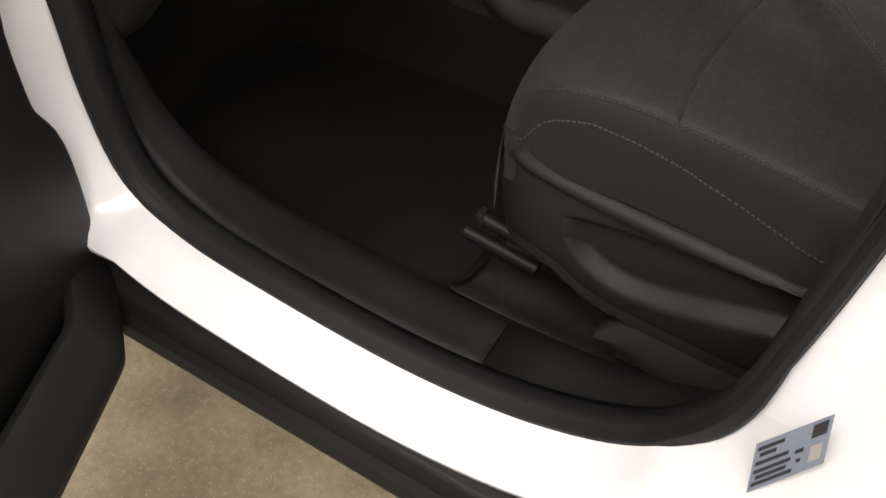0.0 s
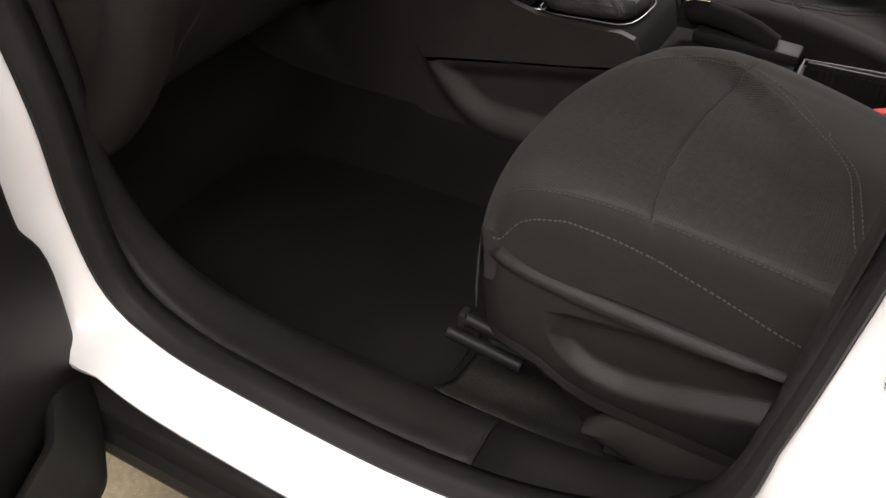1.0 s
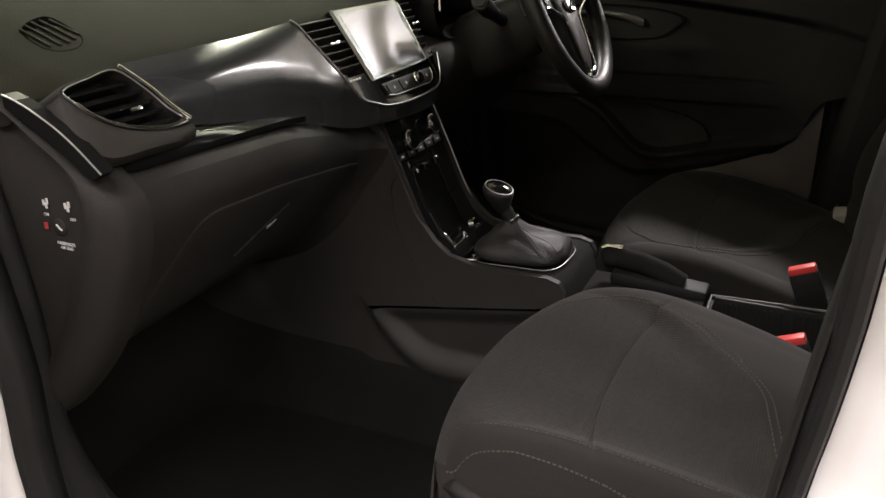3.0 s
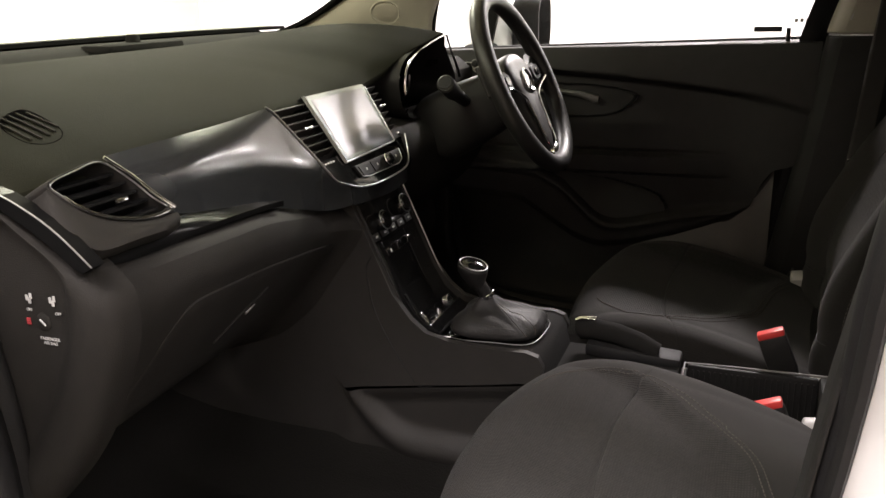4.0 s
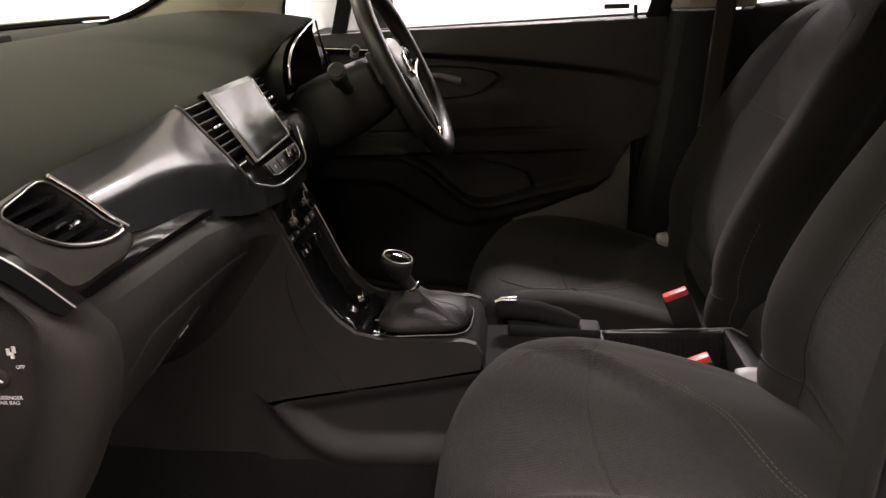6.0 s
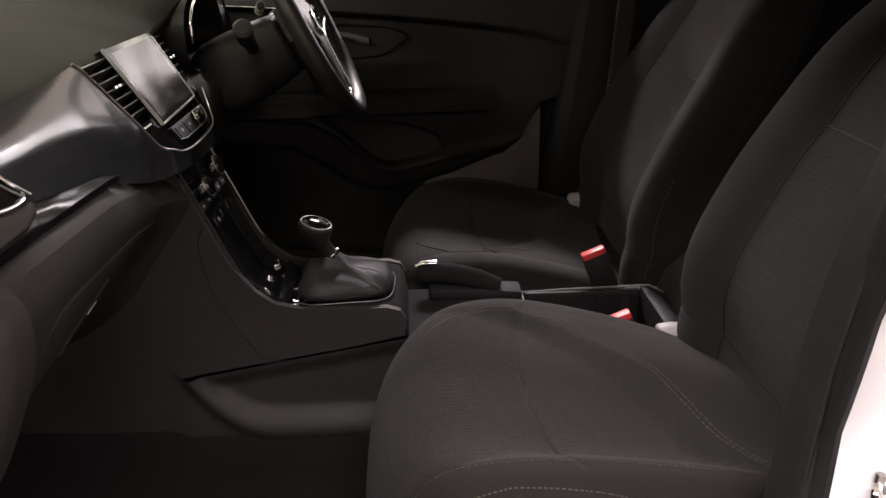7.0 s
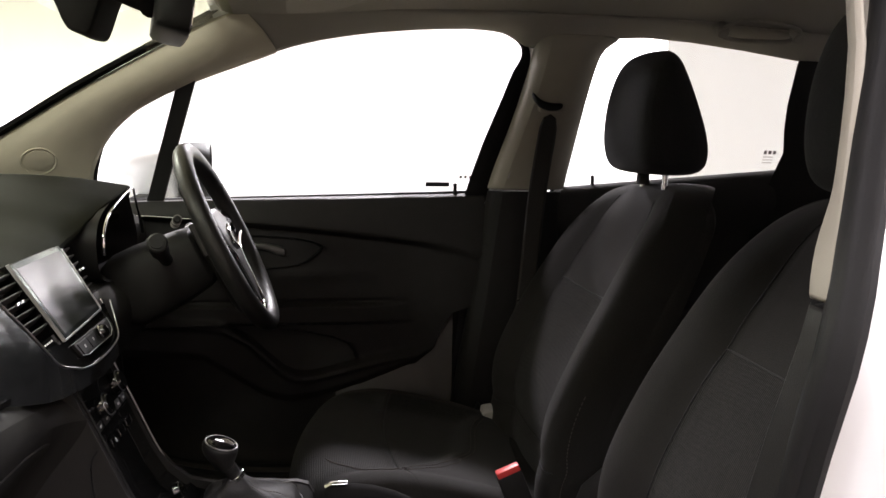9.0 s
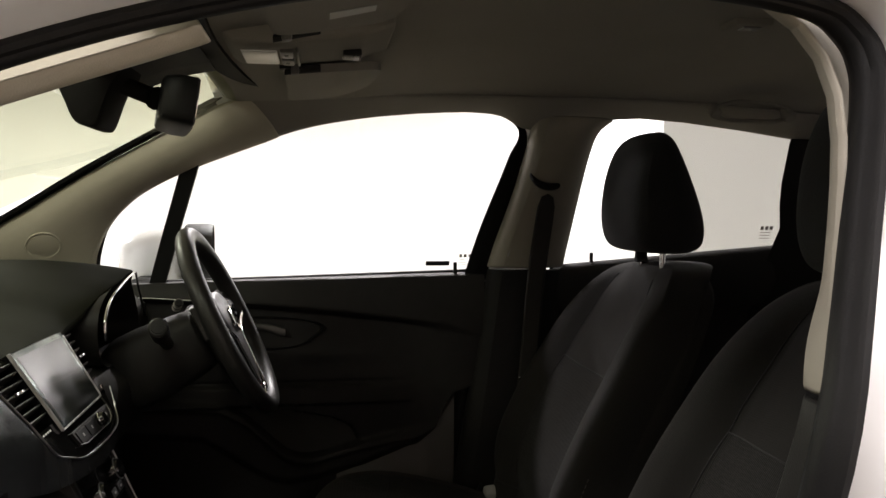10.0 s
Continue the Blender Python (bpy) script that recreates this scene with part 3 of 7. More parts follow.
NEAR_FRONT = [(0.36, 0.42), (0.6, 0.452), (0.8, 0.478), (0.95, 0.49), (1.05, 0.508), (1.106, 0.518), (1.19, 0.54), (1.256, 0.560), (1.33, 0.577), (1.355, 0.577), (1.375, 0.563), (1.39, 0.54), (1.43, 0.45)]
for s in (-1, 1):
    p = thing("door_pillar_trim", (0.6, s * 0.68, 0.36), "door pillar trim, beige above and black below", "pillar trim", "door pillar trims")
    front = lambda z: curve_at([(0.40, 0.44), (0.60, 0.475), (0.9, 0.515), (1.05, 0.53), (1.10, 0.541), (1.21, 0.554), (1.30, 0.574), (1.38, 0.588), (1.45, 0.61)], z)[0]
    back = lambda z: curve_at([(0.40, 0.80), (0.8, 0.75), (1.10, 0.740), (1.20, 0.753), (1.305, 0.765), (1.374, 0.775), (1.409, 0.788), (1.43, 0.825), (1.45, 0.9)], z)[0]
    # the upper cover's beige has the pillar's shade mixed into its colour
    for name, mat, zs, ins in (("upper_trim", SHADED_BEIGE, (1.092, 1.12, 1.14, 1.165, 1.18, 1.24, 1.32, 1.38, 1.41, 1.43), 0.0), ("lower_trim", PLASTIC, (0.36, 0.45, 0.55, 0.7, 0.85, 1.0, 1.06, 1.09), 0.004)):
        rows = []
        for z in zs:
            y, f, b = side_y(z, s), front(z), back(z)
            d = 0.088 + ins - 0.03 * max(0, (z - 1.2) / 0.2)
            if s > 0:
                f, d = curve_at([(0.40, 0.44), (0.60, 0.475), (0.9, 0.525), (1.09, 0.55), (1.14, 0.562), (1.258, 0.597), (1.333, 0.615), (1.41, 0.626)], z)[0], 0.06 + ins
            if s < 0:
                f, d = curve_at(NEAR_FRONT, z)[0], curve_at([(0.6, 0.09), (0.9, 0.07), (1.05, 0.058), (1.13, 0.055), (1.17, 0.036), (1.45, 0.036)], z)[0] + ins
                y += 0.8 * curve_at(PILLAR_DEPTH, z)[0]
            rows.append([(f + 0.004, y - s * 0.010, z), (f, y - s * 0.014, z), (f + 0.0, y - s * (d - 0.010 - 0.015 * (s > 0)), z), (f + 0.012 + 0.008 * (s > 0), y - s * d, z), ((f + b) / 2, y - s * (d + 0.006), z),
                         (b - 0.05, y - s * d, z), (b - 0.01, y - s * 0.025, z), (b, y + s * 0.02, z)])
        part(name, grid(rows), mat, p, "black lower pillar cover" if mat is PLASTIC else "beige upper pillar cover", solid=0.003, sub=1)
    p = thing("rear_pillar_trim", (1.3, s * 0.65, 0.9), "dark plastic rear pillar trim", "pillar trim", "rear pillar trims")
    part("cover", grid([[(x0 + 0.04, side_y(z, s) + s * 0.02, z), (x0 + 0.004, side_y(z, s) - s * 0.02, z), (x0 + 0.2, side_y(z, s) - s * 0.055, z), (x0 + 0.55, side_y(z, s) - s * 0.08, z)]
                        for x0, z in ((1.19, 0.9), (1.245, 1.10), (1.255, 1.15), (1.263, 1.185), (1.250, 1.24), (1.242, 1.294), (1.239, 1.385), (1.25, 1.42))]), PLASTIC, p, solid=0.004)


# ---- floor, sill and footwell trim ----
t = thing("floor_carpet", (0.1, -0.3, 0.33), "black carpet over the cabin floor and footwell", "carpet", kind="structure")
rows = []
for x, z in ((1.2, 0.345), (0.6, 0.345), (0.32, 0.35), (0.18, 0.352), (0.05, 0.338), (-0.2, 0.335), (-0.48, 0.338), (-0.6, 0.38), (-0.72, 0.5), (-0.80, 0.68)):
    rows.append([(x, y, z + dz) for y, dz in ((-0.66, 0.07), (-0.60, 0.06), (-0.575, 0.02), (-0.53, 0.0), (-0.3, 0.0), (-0.16, 0.004), (-0.125, 0.05), (-0.11, 0.16), (0, 0.17), (0.11, 0.16), (0.125, 0.05), (0.16, 0.0), (0.3, 0.0), (0.53, 0.0), (0.575, 0.02), (0.60, 0.06), (0.66, 0.07))])
part("carpet", grid(rows), CARPET, t, sub=1, solid=0.006)
# lightened carpet laid where the seats shade the floor too deeply
for s in (-1, 1):
    part("under_seat_pile", grid([[(x, s * y, z) for y, z in ((0.17, 0.352), (0.3, 0.357), (0.5, 0.358), (0.545, 0.366), (0.585, 0.40), (0.602, 0.41))] for x in (0.10, 0.2, 0.4, 0.75)]), LIFTED_CARPET, t, "carpet pile under the seat, lightened to offset its shade", solid=0.003, sub=1)
for s in (-1, 1):
    t = thing("sill_trim", (0.1, s * 0.63, 0.36), "black grained plastic sill trim in two lengths", "sill trim", "sill trims")
    sec = ((0.70, 0.415), (0.686, 0.428), (0.668, 0.431), (0.64, 0.434), (0.622, 0.429), (0.610, 0.414), (0.604, 0.35))
    sec = [(p.x, p.y) for p in spline([(y, z, 0) for y, z in sec], 4)]
    run = spline([(0.2045, 0, 0.4405), (0.1, 0, 0.4375), (-0.03, 0, 0.444), (-0.12, 0, 0.457), (-0.18, 0, 0.478), (-0.225, 0, 0.512), (-0.25, 0, 0.56), (-0.261, 0, 0.62), (-0.263, 0, 0.70), (-0.27, 0, 0.80), (-0.29, 0, 0.92), (-0.312, 0, 1.02)], 5)
    rows = []
    for i, p in enumerate(run):
        d = (run[min(i + 1, len(run) - 1)] - run[max(i - 1, 0)])
        d = Vector((d.x, 0, d.z)).normalized()
        inn = Vector((-d.z, 0, d.x))
        if inn.dot(Vector((0.1 - p.x, 0, 0.75 - p.z))) < 0:
            inn = -inn
        w = 1 - 0.5 * min(1, max(0, (p.z - 0.445) / 0.2)) ** 0.8
        rows.append([Vector((p.x, s * (0.70 - (0.70 - y) * w), p.z)) + inn * (z - 0.4405) for y, z in sec])
    part("front_cover", grid(rows), SILL_PLASTIC, t, solid=0.003)
    part("rear_cover", loft([[(x, s * y, z + dz) for y, z in sec] for x, dz in ((0.2062, 0.0), (0.28, 0.003), (0.33, 0.009), (0.38, 0.02), (0.42, 0.037), (0.46, 0.062), (0.5, 0.10), (0.53, 0.16))], closed=False), SILL_PLASTIC, t, solid=0.003)
    t = thing("kick_panel", (-0.45, s * 0.65, 0.34), "black plastic footwell side panel", "footwell panel", "footwell side panels")
    part("panel", grid([[(x, s * (y + 0.008 * math.sin(z * 9)), z) for z in (0.35, 0.45, 0.55, 0.65, 0.75, 0.9)] for x, y in ((-0.30, 0.668), (-0.31, 0.66), (-0.33, 0.652), (-0.4, 0.645), (-0.85, 0.64))]),
         PLASTIC, t, solid=0.004, sub=1)
for s in (-1, 1):
    t = thing("floor_mat", (-0.2, s * 0.37, 0.345), "black carpet floor mat lying in the footwell", "floor mat", "floor mats")
    o = smooth_outline([(-0.56, -0.28), (-0.50, -0.55), (-0.3, -0.565), (0.04, -0.568), (0.078, -0.56), (0.088, -0.53), (0.085, -0.37), (0.084, -0.22), (0.06, -0.165), (-0.3, -0.16), (-0.52, -0.18)])
    part("carpet_top", plate([(x, -s * y) for x, y in o], "z", 0.342, 0.35, 0.002), MAT, t)
    part("binding", tube([(x, -s * y, 0.348) for x, y in o], 0.003, 6, True), CARPET, t)


# ---- dashboard ----
dash = thing("dashboard", (-0.4, 0, 0.62), "black soft-touch dashboard with gloss grey panel and vents", "dashboard")
D_DOWN, D_OUT = Vector((0.503, 0, -0.864)), Vector((0.864, 0, 0.503))


def face(y, h, d=0.0):
    """A point on the dashboard's sloping face: across, down from its upper edge, and out of it."""
    return Vector((-0.225, y, 1.038)) + D_DOWN * h + D_OUT * d


EDGE = [(-0.67, -0.25, 1.006), (-0.6, -0.246, 1.015), (-0.5, -0.242, 1.022), (-0.2, -0.236, 1.034), (0.0, -0.232, 1.044), (0.08, -0.226, 1.052), (0.14, -0.216, 1.062), (0.2, -0.202, 1.078), (0.28, -0.188, 1.096),
        (0.36, -0.181, 1.110), (0.395, -0.183, 1.114), (0.41, -0.186, 1.104), (0.44, -0.20, 1.068), (0.50, -0.235, 1.05), (0.58, -0.245, 1.047), (0.67, -0.25, 1.045)]
rows = []
for k in range(89):
    y = -0.665 + 1.33 * k / 88
    ex, ez = curve_at(EDGE, y)
    ex += 0.010 * min(1, max(0, (0.12 - y) / 0.05)) * min(1, max(0, (y + 0.64) / 0.04))
    back = -0.70 + 0.05 * (y / 0.66) ** 2
    hump = ez - 1.03
    row = [(back, y, 1.075), (back + 0.004, y, 1.092), (back + 0.03, y, 1.098)]
    for f in (0.15, 0.35, 0.55, 0.75, 0.9):
        row.append((back + 0.03 + (ex - back - 0.03) * f, y, 1.098 + (ez - 1.098) * f + 0.006 * math.sin(math.pi * f) + max(0, hump) * 0.25 * math.sin(math.pi * f)))
    lip = 0.4 if 0.17 < y < 0.45 else 1.0
    soft = min(1, max(0, (y + 0.18) / 0.15)) * min(1, max(0, (0.26 - y) / 0.12))
    row[-1] = (row[-1][0], y, row[-1][2] - 0.002 * soft)
    row += [(ex - 0.012 - 0.006 * soft, y, ez + 0.0005 - 0.006 * soft), (ex, y, ez - 0.004 * lip - 0.012 * soft), (ex + 0.002 - 0.004 * soft, y, ez - 0.012 * lip - 0.012 * soft), (ex - 0.01, y, ez - 0.024 * lip - 0.010 * soft), (ex - 0.04, y, ez - 0.03 * lip - 0.010 * soft)]
    rows.append(row)
part("top_pad", grid(rows), PAD_TOP, dash, "soft grained black dashboard top", sub=1)
part("demister_channel", grid([[(-0.858 + 0.10 * (y / 0.66) ** 2, y, 1.113), (-0.87 + 0.09 * (y / 0.66) ** 2, y, 1.09), (-0.85 + 0.09 * (y / 0.66) ** 2, y, 1.108), (-0.76 + 0.05 * (y / 0.66) ** 2, y, 1.104), (-0.735 + 0.05 * (y / 0.66) ** 2, y, 1.085), (-0.69 + 0.05 * (y / 0.66) ** 2, y, 1.07)]
                               for y in (-0.66, -0.45, -0.2, 0, 0.2, 0.45, 0.66)]), DARK_TRIM, dash, "dark channel along the windscreen base", sub=1)
part("sun_sensor", join(cylinder((-0.74, 0.13, 1.095), (-0.74, 0.13, 1.122), 0.016, 0.013, bevel=0.004), box(-0.775, -0.70, 0.02, 0.24, 1.085, 1.107, 0.008)), DARK_TRIM, dash, "small round light sensor")

# demister vent near the end of the top pad
def pad_z(x, y):
    ex, ez = curve_at(EDGE, y)
    back_x = -0.67 + 0.05 * (y / 0.66) ** 2
    f = min(1, max(0, (x - back_x) / (ex - back_x)))
    return 1.098 + (ez - 1.098) * f + 0.006 * math.sin(math.pi * f)


dv = smooth_outline([(-0.395, -0.515), (-0.408, -0.485), (-0.405, -0.472), (-0.375, -0.478), (-0.33, -0.497), (-0.308, -0.522), (-0.307, -0.545), (-0.323, -0.556), (-0.358, -0.547), (-0.38, -0.533)], 5)
dm = (-0.358, -0.515)
# closed plate, flush with the pad; its black imitates the shaded slots
part("side_demister", loft([[(dm[0] + (x - dm[0]) * w, dm[1] + (y - dm[1]) * w, pad_z(x, y) + h) for x, y in dv] for w, h in ((1.05, -0.003), (1.03, 0.0018), (1.0, 0.0018), (0.99, 0.0012))]), SHADE_BLACK, dash, "dark slotted side demister vent")
for k in range(5):
    v = (k - 2) * 0.0135
    half = 0.044 * (1 - (v / 0.043) ** 2) ** 0.5
    pts = [(dm[0] + m * half - 0.25 * v, dm[1] + v - 0.22 * m * half) for m in (-0.85, 0, 0.85)]
    part("demister_slat", tube([(x, y, pad_z(x, y) + 0.0022) for x, y in pts], 0.0016, 6), PLASTIC_SOFT, dash)

# sloping face: panel behind everything, black in place of the shade in its gaps
part("face_backing", grid([[face(y, h, -0.024 - 0.04 * ease((h - 0.06) / 0.09) * ease((-0.1 - y) / 0.08)) for h in (h0, 0.05, 0.075, 0.1, 0.125, 0.16)] for y, h0 in ((-0.655, 0.03), (-0.4, 0.025), (-0.2, 0.015), (-0.13, 0.0), (0.13, 0.0))]), SHADE_BLACK, dash, solid=0.01)
# soft housing round the end vent
VENT = smooth_outline([(-0.646, 0.028), (-0.610, 0.0215), (-0.572, 0.019), (-0.547, 0.044), (-0.530, 0.072), (-0.515, 0.0895), (-0.525, 0.0925), (-0.563, 0.0885), (-0.598, 0.078), (-0.625, 0.061), (-0.641, 0.042)], 4)


def vent_ring(w, d, dh=0.0):
    cy, ch = -0.580, 0.056
    return [face(max(-0.655, cy + (y - cy) * w), ch + (h - ch) * w + dh, d) for y, h in VENT]


part("vent_housing", loft([vent_ring(1.0, -0.03), vent_ring(1.0, 0.004), vent_ring(1.03, 0.009), vent_ring(1.07, 0.009), vent_ring(1.09, 0.002), vent_ring(1.10, -0.03)], cap0=False, cap1=False), LOWER_PAD, dash, "padded surround of the end air vent", sub=1)
VENT_EDGE = [(-0.575, 0.0185), (-0.61, 0.0212), (-0.648, 0.0275), (-0.644, 0.042), (-0.627, 0.063), (-0.60, 0.080), (-0.563, 0.091), (-0.528, 0.095), (-0.507, 0.096)]
OUTER = [(-0.240, -0.60, 1.010), (-0.232, -0.640, 1.006), (-0.214, -0.657, 1.001), (-0.190, -0.662, 0.988), (-0.167, -0.662, 0.972), (-0.150, -0.648, 0.957), (-0.152, -0.59, 0.953), (-0.157, -0.545, 0.949), (-0.168, -0.507, 0.945)]
rows = []
for p, q in zip(spline([face(y, h, 0.007) for y, h in VENT_EDGE], 5), spline(OUTER, 5)):
    bulge = 0.003 * ease((q - p).length / 0.02)
    rows.append([p + D_OUT * -0.006, p, p.lerp(q, 0.3) + D_OUT * bulge, p.lerp(q, 0.7) + D_OUT * bulge, q, q + Vector((-0.008, 0.001, -0.010)), q + Vector((-0.03, 0.004, -0.016))])
part("vent_roll", grid(rows), LOWER_PAD, dash, "soft padded roll round the end air vent")
part("vent_ring", tube(vent_ring(0.995, 0.008), 0.0010, 8, True, up=D_OUT), LINE, dash, "thin metal vent ring")
part("vent_lip", sweep(spline([face(y, h, 0.010) for y, h in ((-0.512, 0.0885), (-0.525, 0.0915), (-0.545, 0.0915), (-0.565, 0.0885), (-0.59, 0.0815), (-0.612, 0.0715), (-0.63, 0.057), (-0.640, 0.043))], 4), lambda f: circle(0.0036 - 0.0028 * f, 8, 0.0026 - 0.0018 * f), up=D_OUT), CHROME, dash, "bright vent lower lip")
for k in range(5):
    h = 0.031 + 0.0125 * k
    l, r = curve_at([(0.02, -0.63), (0.035, -0.64), (0.06, -0.622), (0.09, -0.56)], h)[0], curve_at([(0.02, -0.568), (0.045, -0.545), (0.072, -0.53), (0.09, -0.522)], h)[0]
    part("vent_slat", loft([[face(y, h - 0.003, -0.004), face(y, h + 0.0015, 0.003), face(y, h + 0.004, 0.002), face(y, h + 0.001, -0.012)] for y in (l, (l + r) / 2, r)]), GLOSS, dash, smooth=False)
part("vent_back", loft([vent_ring(0.97, -0.028), vent_ring(0.97, -0.03)]), RUBBER, dash)
part("vent_tab", box(-0.002, 0.002, -0.008, 0.008, -0.002, 0.003, 0.001, turn=Matrix.Translation(face(-0.572, 0.064, 0.006)) @ pose(0, 0, 0, 0, 60, 0)), CHROME, dash, "chrome vent tab")

# gloss panel that sweeps from the end vent to the middle
RIM = [(-0.230, 0.002), (-0.2185, 0.013), (-0.207, 0.0314), (-0.196, 0.052), (-0.178, 0.086), (-0.162, 0.119), (-0.148, 0.139), (-0.125, 0.152), (-0.10, 0.1605), (-0.05, 0.1668), (0.03, 0.1672), (0.083, 0.162), (0.112, 0.145), (0.126, 0.11)]
PANEL_TOP = [(-0.568, 0.015), (-0.45, 0.012), (-0.33, 0.009), (-0.230, 0.003), (-0.200, 0.044), (-0.178, 0.086), (-0.160, 0.122), (-0.132, 0.149), (-0.075, 0.1645), (0.02, 0.1675), (0.083, 0.162), (0.115, 0.142)]
PANEL_LOW = [(-0.505, 0.094), (-0.455, 0.103), (-0.405, 0.109), (-0.36, 0.116), (-0.31, 0.129), (-0.255, 0.145), (-0.205, 0.160), (-0.145, 0.176), (-0.075, 0.186), (0.02, 0.190), (0.095, 0.182), (0.128, 0.155)]
FOLD = [(-0.60, 0.055), (-0.45, 0.062), (-0.38, 0.066), (-0.32, 0.073), (-0.26, 0.086), (-0.20, 0.104), (-0.14, 0.122), (-0.06, 0.134), (0.13, 0.13)]
BROW = [(-0.52, 0.050), (-0.45, 0.048), (-0.38, 0.038), (-0.307, 0.028), (-0.231, 0.0125), (-0.18, -0.01), (-0.1, -0.03)]
hi = spline([(y, h, 0) for y, h in PANEL_TOP[:4]], 8)[:-1] + spline([(y, h, 0) for y, h in PANEL_TOP[3:]], 8)
lo = spline([(y, h, 0) for y, h in PANEL_LOW], 8)
fold_line = [(p.x, p.y) for p in spline([(y, h, 0) for y, h in FOLD], 6)]


def panel_depth(y, h):
    """How far the gloss panel stands out: near upright above its fold, leaning under below it."""
    fold = curve_at(fold_line, y)[0]

    def fall(g):
        d = 0.0
        for k in range(40):
            up = ease((g * (k + 0.5) / 40 - fold + 0.03) / 0.06)
            brow = 1 - ease((g * (k + 0.5) / 40 - curve_at(BROW, y)[0] + 0.022) / 0.04)
            d -= math.tan(radians(1 + 25 * up - 11 * brow)) * g / 40
        return d
    meet = ease((y + 0.20) / 0.08)
    return 0.002 + 0.006 * min(1, max(0, (-0.33 - y) / 0.24)) ** 1.5 + fall(h) - meet * fall(curve_at(PANEL_TOP, y)[0])


rows = [[face(r.x, r.y, panel_depth(r.x, r.y)) for r in (p.lerp(q, m / 30) for m in range(31))] for p, q in zip(hi, lo)]
part("gloss_panel", grid(rows), GLOSS_GREY, dash, "glossy dark grey trim panel sweeping under the screen")
part("panel_edge", tube(spline([face(y, h, 0.014) for y, h in ((-0.570, 0.017), (-0.547, 0.044), (-0.529, 0.072), (-0.513, 0.091))], 4), 0.0018, 8, up=D_OUT), CHROME, dash, "thin chrome edge")
part("centre_edge", tube(spline([face(y, h, panel_depth(y, h) + 0.001) for y, h in RIM], 5), 0.0015, 8, up=D_OUT), LINE, dash, "thin chrome line round the centre panel")
part("centre_face", loft([[face(y, h, d) for y, h in RIM + [(0.140, 0.06), (0.148, -0.006), (-0.11, -0.008), (-0.225, -0.003)]] for d in (-0.02, -0.016)]), GLOSS, dash, "gloss black centre panel", smooth=False)
part("lower_fascia", loft([[face(y, h, d) for y, h in [(-0.158, 0.113)] + RIM[6:] + [(0.127, 0.113)]] for d in (-0.0155, -0.001)]), GLOSS, dash, "gloss black fascia under the screen", smooth=False)
for k in range(7):
    h = 0.0095 + 0.0127 * k
    l, r = curve_at([(b, a) for a, b in RIM[:7]], h)[0] + 0.003, -0.119 + 0.14 * h - 0.003
    for y0, y1 in ((l, r), (0.094, 0.136 - 0.08 * h)):
        part("centre_vent_slat", loft([[face(y, h + 0.0045, -0.0145), face(y, h - 0.0008, -0.0015), face(y, h + 0.0002, -0.0002), face(y, h + 0.0014, -0.0006), face(y, h + 0.0065, -0.0145)] for y in (y0, y1)]), SLAT, dash, smooth=False)
for yy in (-0.150, 0.119):
    part("centre_vent_tab", join(*[box(-0.0022, 0.0022, -0.0055, 0.0055, -0.002, 0.003, 0.001, turn=Matrix.Translation(face(yy + e, 0.0476, 0.0002)) @ pose(0, 0, 0, 0, 60, 0)) for e in (-0.0075, 0.0075)]), CHROME, dash, "chrome vent tab")
part("lower_vent_bar", loft([[face(y, h, d) for y, h in ((-0.163, 0.102), (-0.108, 0.102), (-0.106, 0.1125), (-0.158, 0.1125))] for d in (-0.014, -0.0015)]), GLOSS, dash, smooth=False)
part("hazard_marks", join(*[box(-0.0012, 0.0012, -0.0025, 0.0025, 0, 0.0006, turn=Matrix.Translation(face(-0.155 + 0.0083 * k, 0.1075, -0.0013)) @ pose(0, 0, 0, 0, 60, 0)) for k in range(4)]), PRINT, dash)

disp = thing("touch_screen", face(-0.011, 0.06), "dark touch screen in a chrome frame, switched off", "screen")
SC = [(-0.1195, -0.001), (0.0885, 0.0), (0.0885, 0.1135), (-0.103, 0.117)]


def scr(a, b, d):
    """On the screen: shares of its width and height, and out of it."""
    y0, y1 = SC[0][0] + (SC[3][0] - SC[0][0]) * b, SC[1][0]
    h0, h1 = SC[0][1] + (SC[1][1] - SC[0][1]) * a, SC[3][1] + (SC[2][1] - SC[3][1]) * a
    return face(y0 + (y1 - y0) * a, h0 + (h1 - h0) * b, d)


FRAME_METAL = material("frame_metal", (0.42, 0.42, 0.42), 0.35, metal=0.6, vary=0.02)
CORNERS = ((0, 0), (1, 0), (1, 1), (0, 1))
part("bezel", loft([[scr(a, b, d) for a, b in CORNERS] for d in (-0.0155, 0.0015)]), GLOSS, disp, smooth=False)
part("border_glass", loft([[scr(0.012 + 0.976 * a, 0.01 + 0.98 * b, d) for a, b in CORNERS] for d in (0.001, 0.0028)]), SCREEN, disp, "dark reflective border glass", smooth=False)
part("display", loft([[scr(0.075 + 0.86 * a, 0.075 + 0.86 * b, d) for a, b in CORNERS] for d in (0.0027, 0.0033)]), DISPLAY, disp, "unlit display area behind hazy glass", smooth=False)
part("side_trim", sweep([scr(0, b, 0.0035) for b in (0, 0.5, 1.0)], [(-0.0022, -0.003), (0.0022, -0.003), (0.0018, 0.0006), (0.0, 0.0014), (-0.0018, 0.0006)], up=D_OUT), FRAME_METAL, disp, "bright metal side trim", smooth=False)
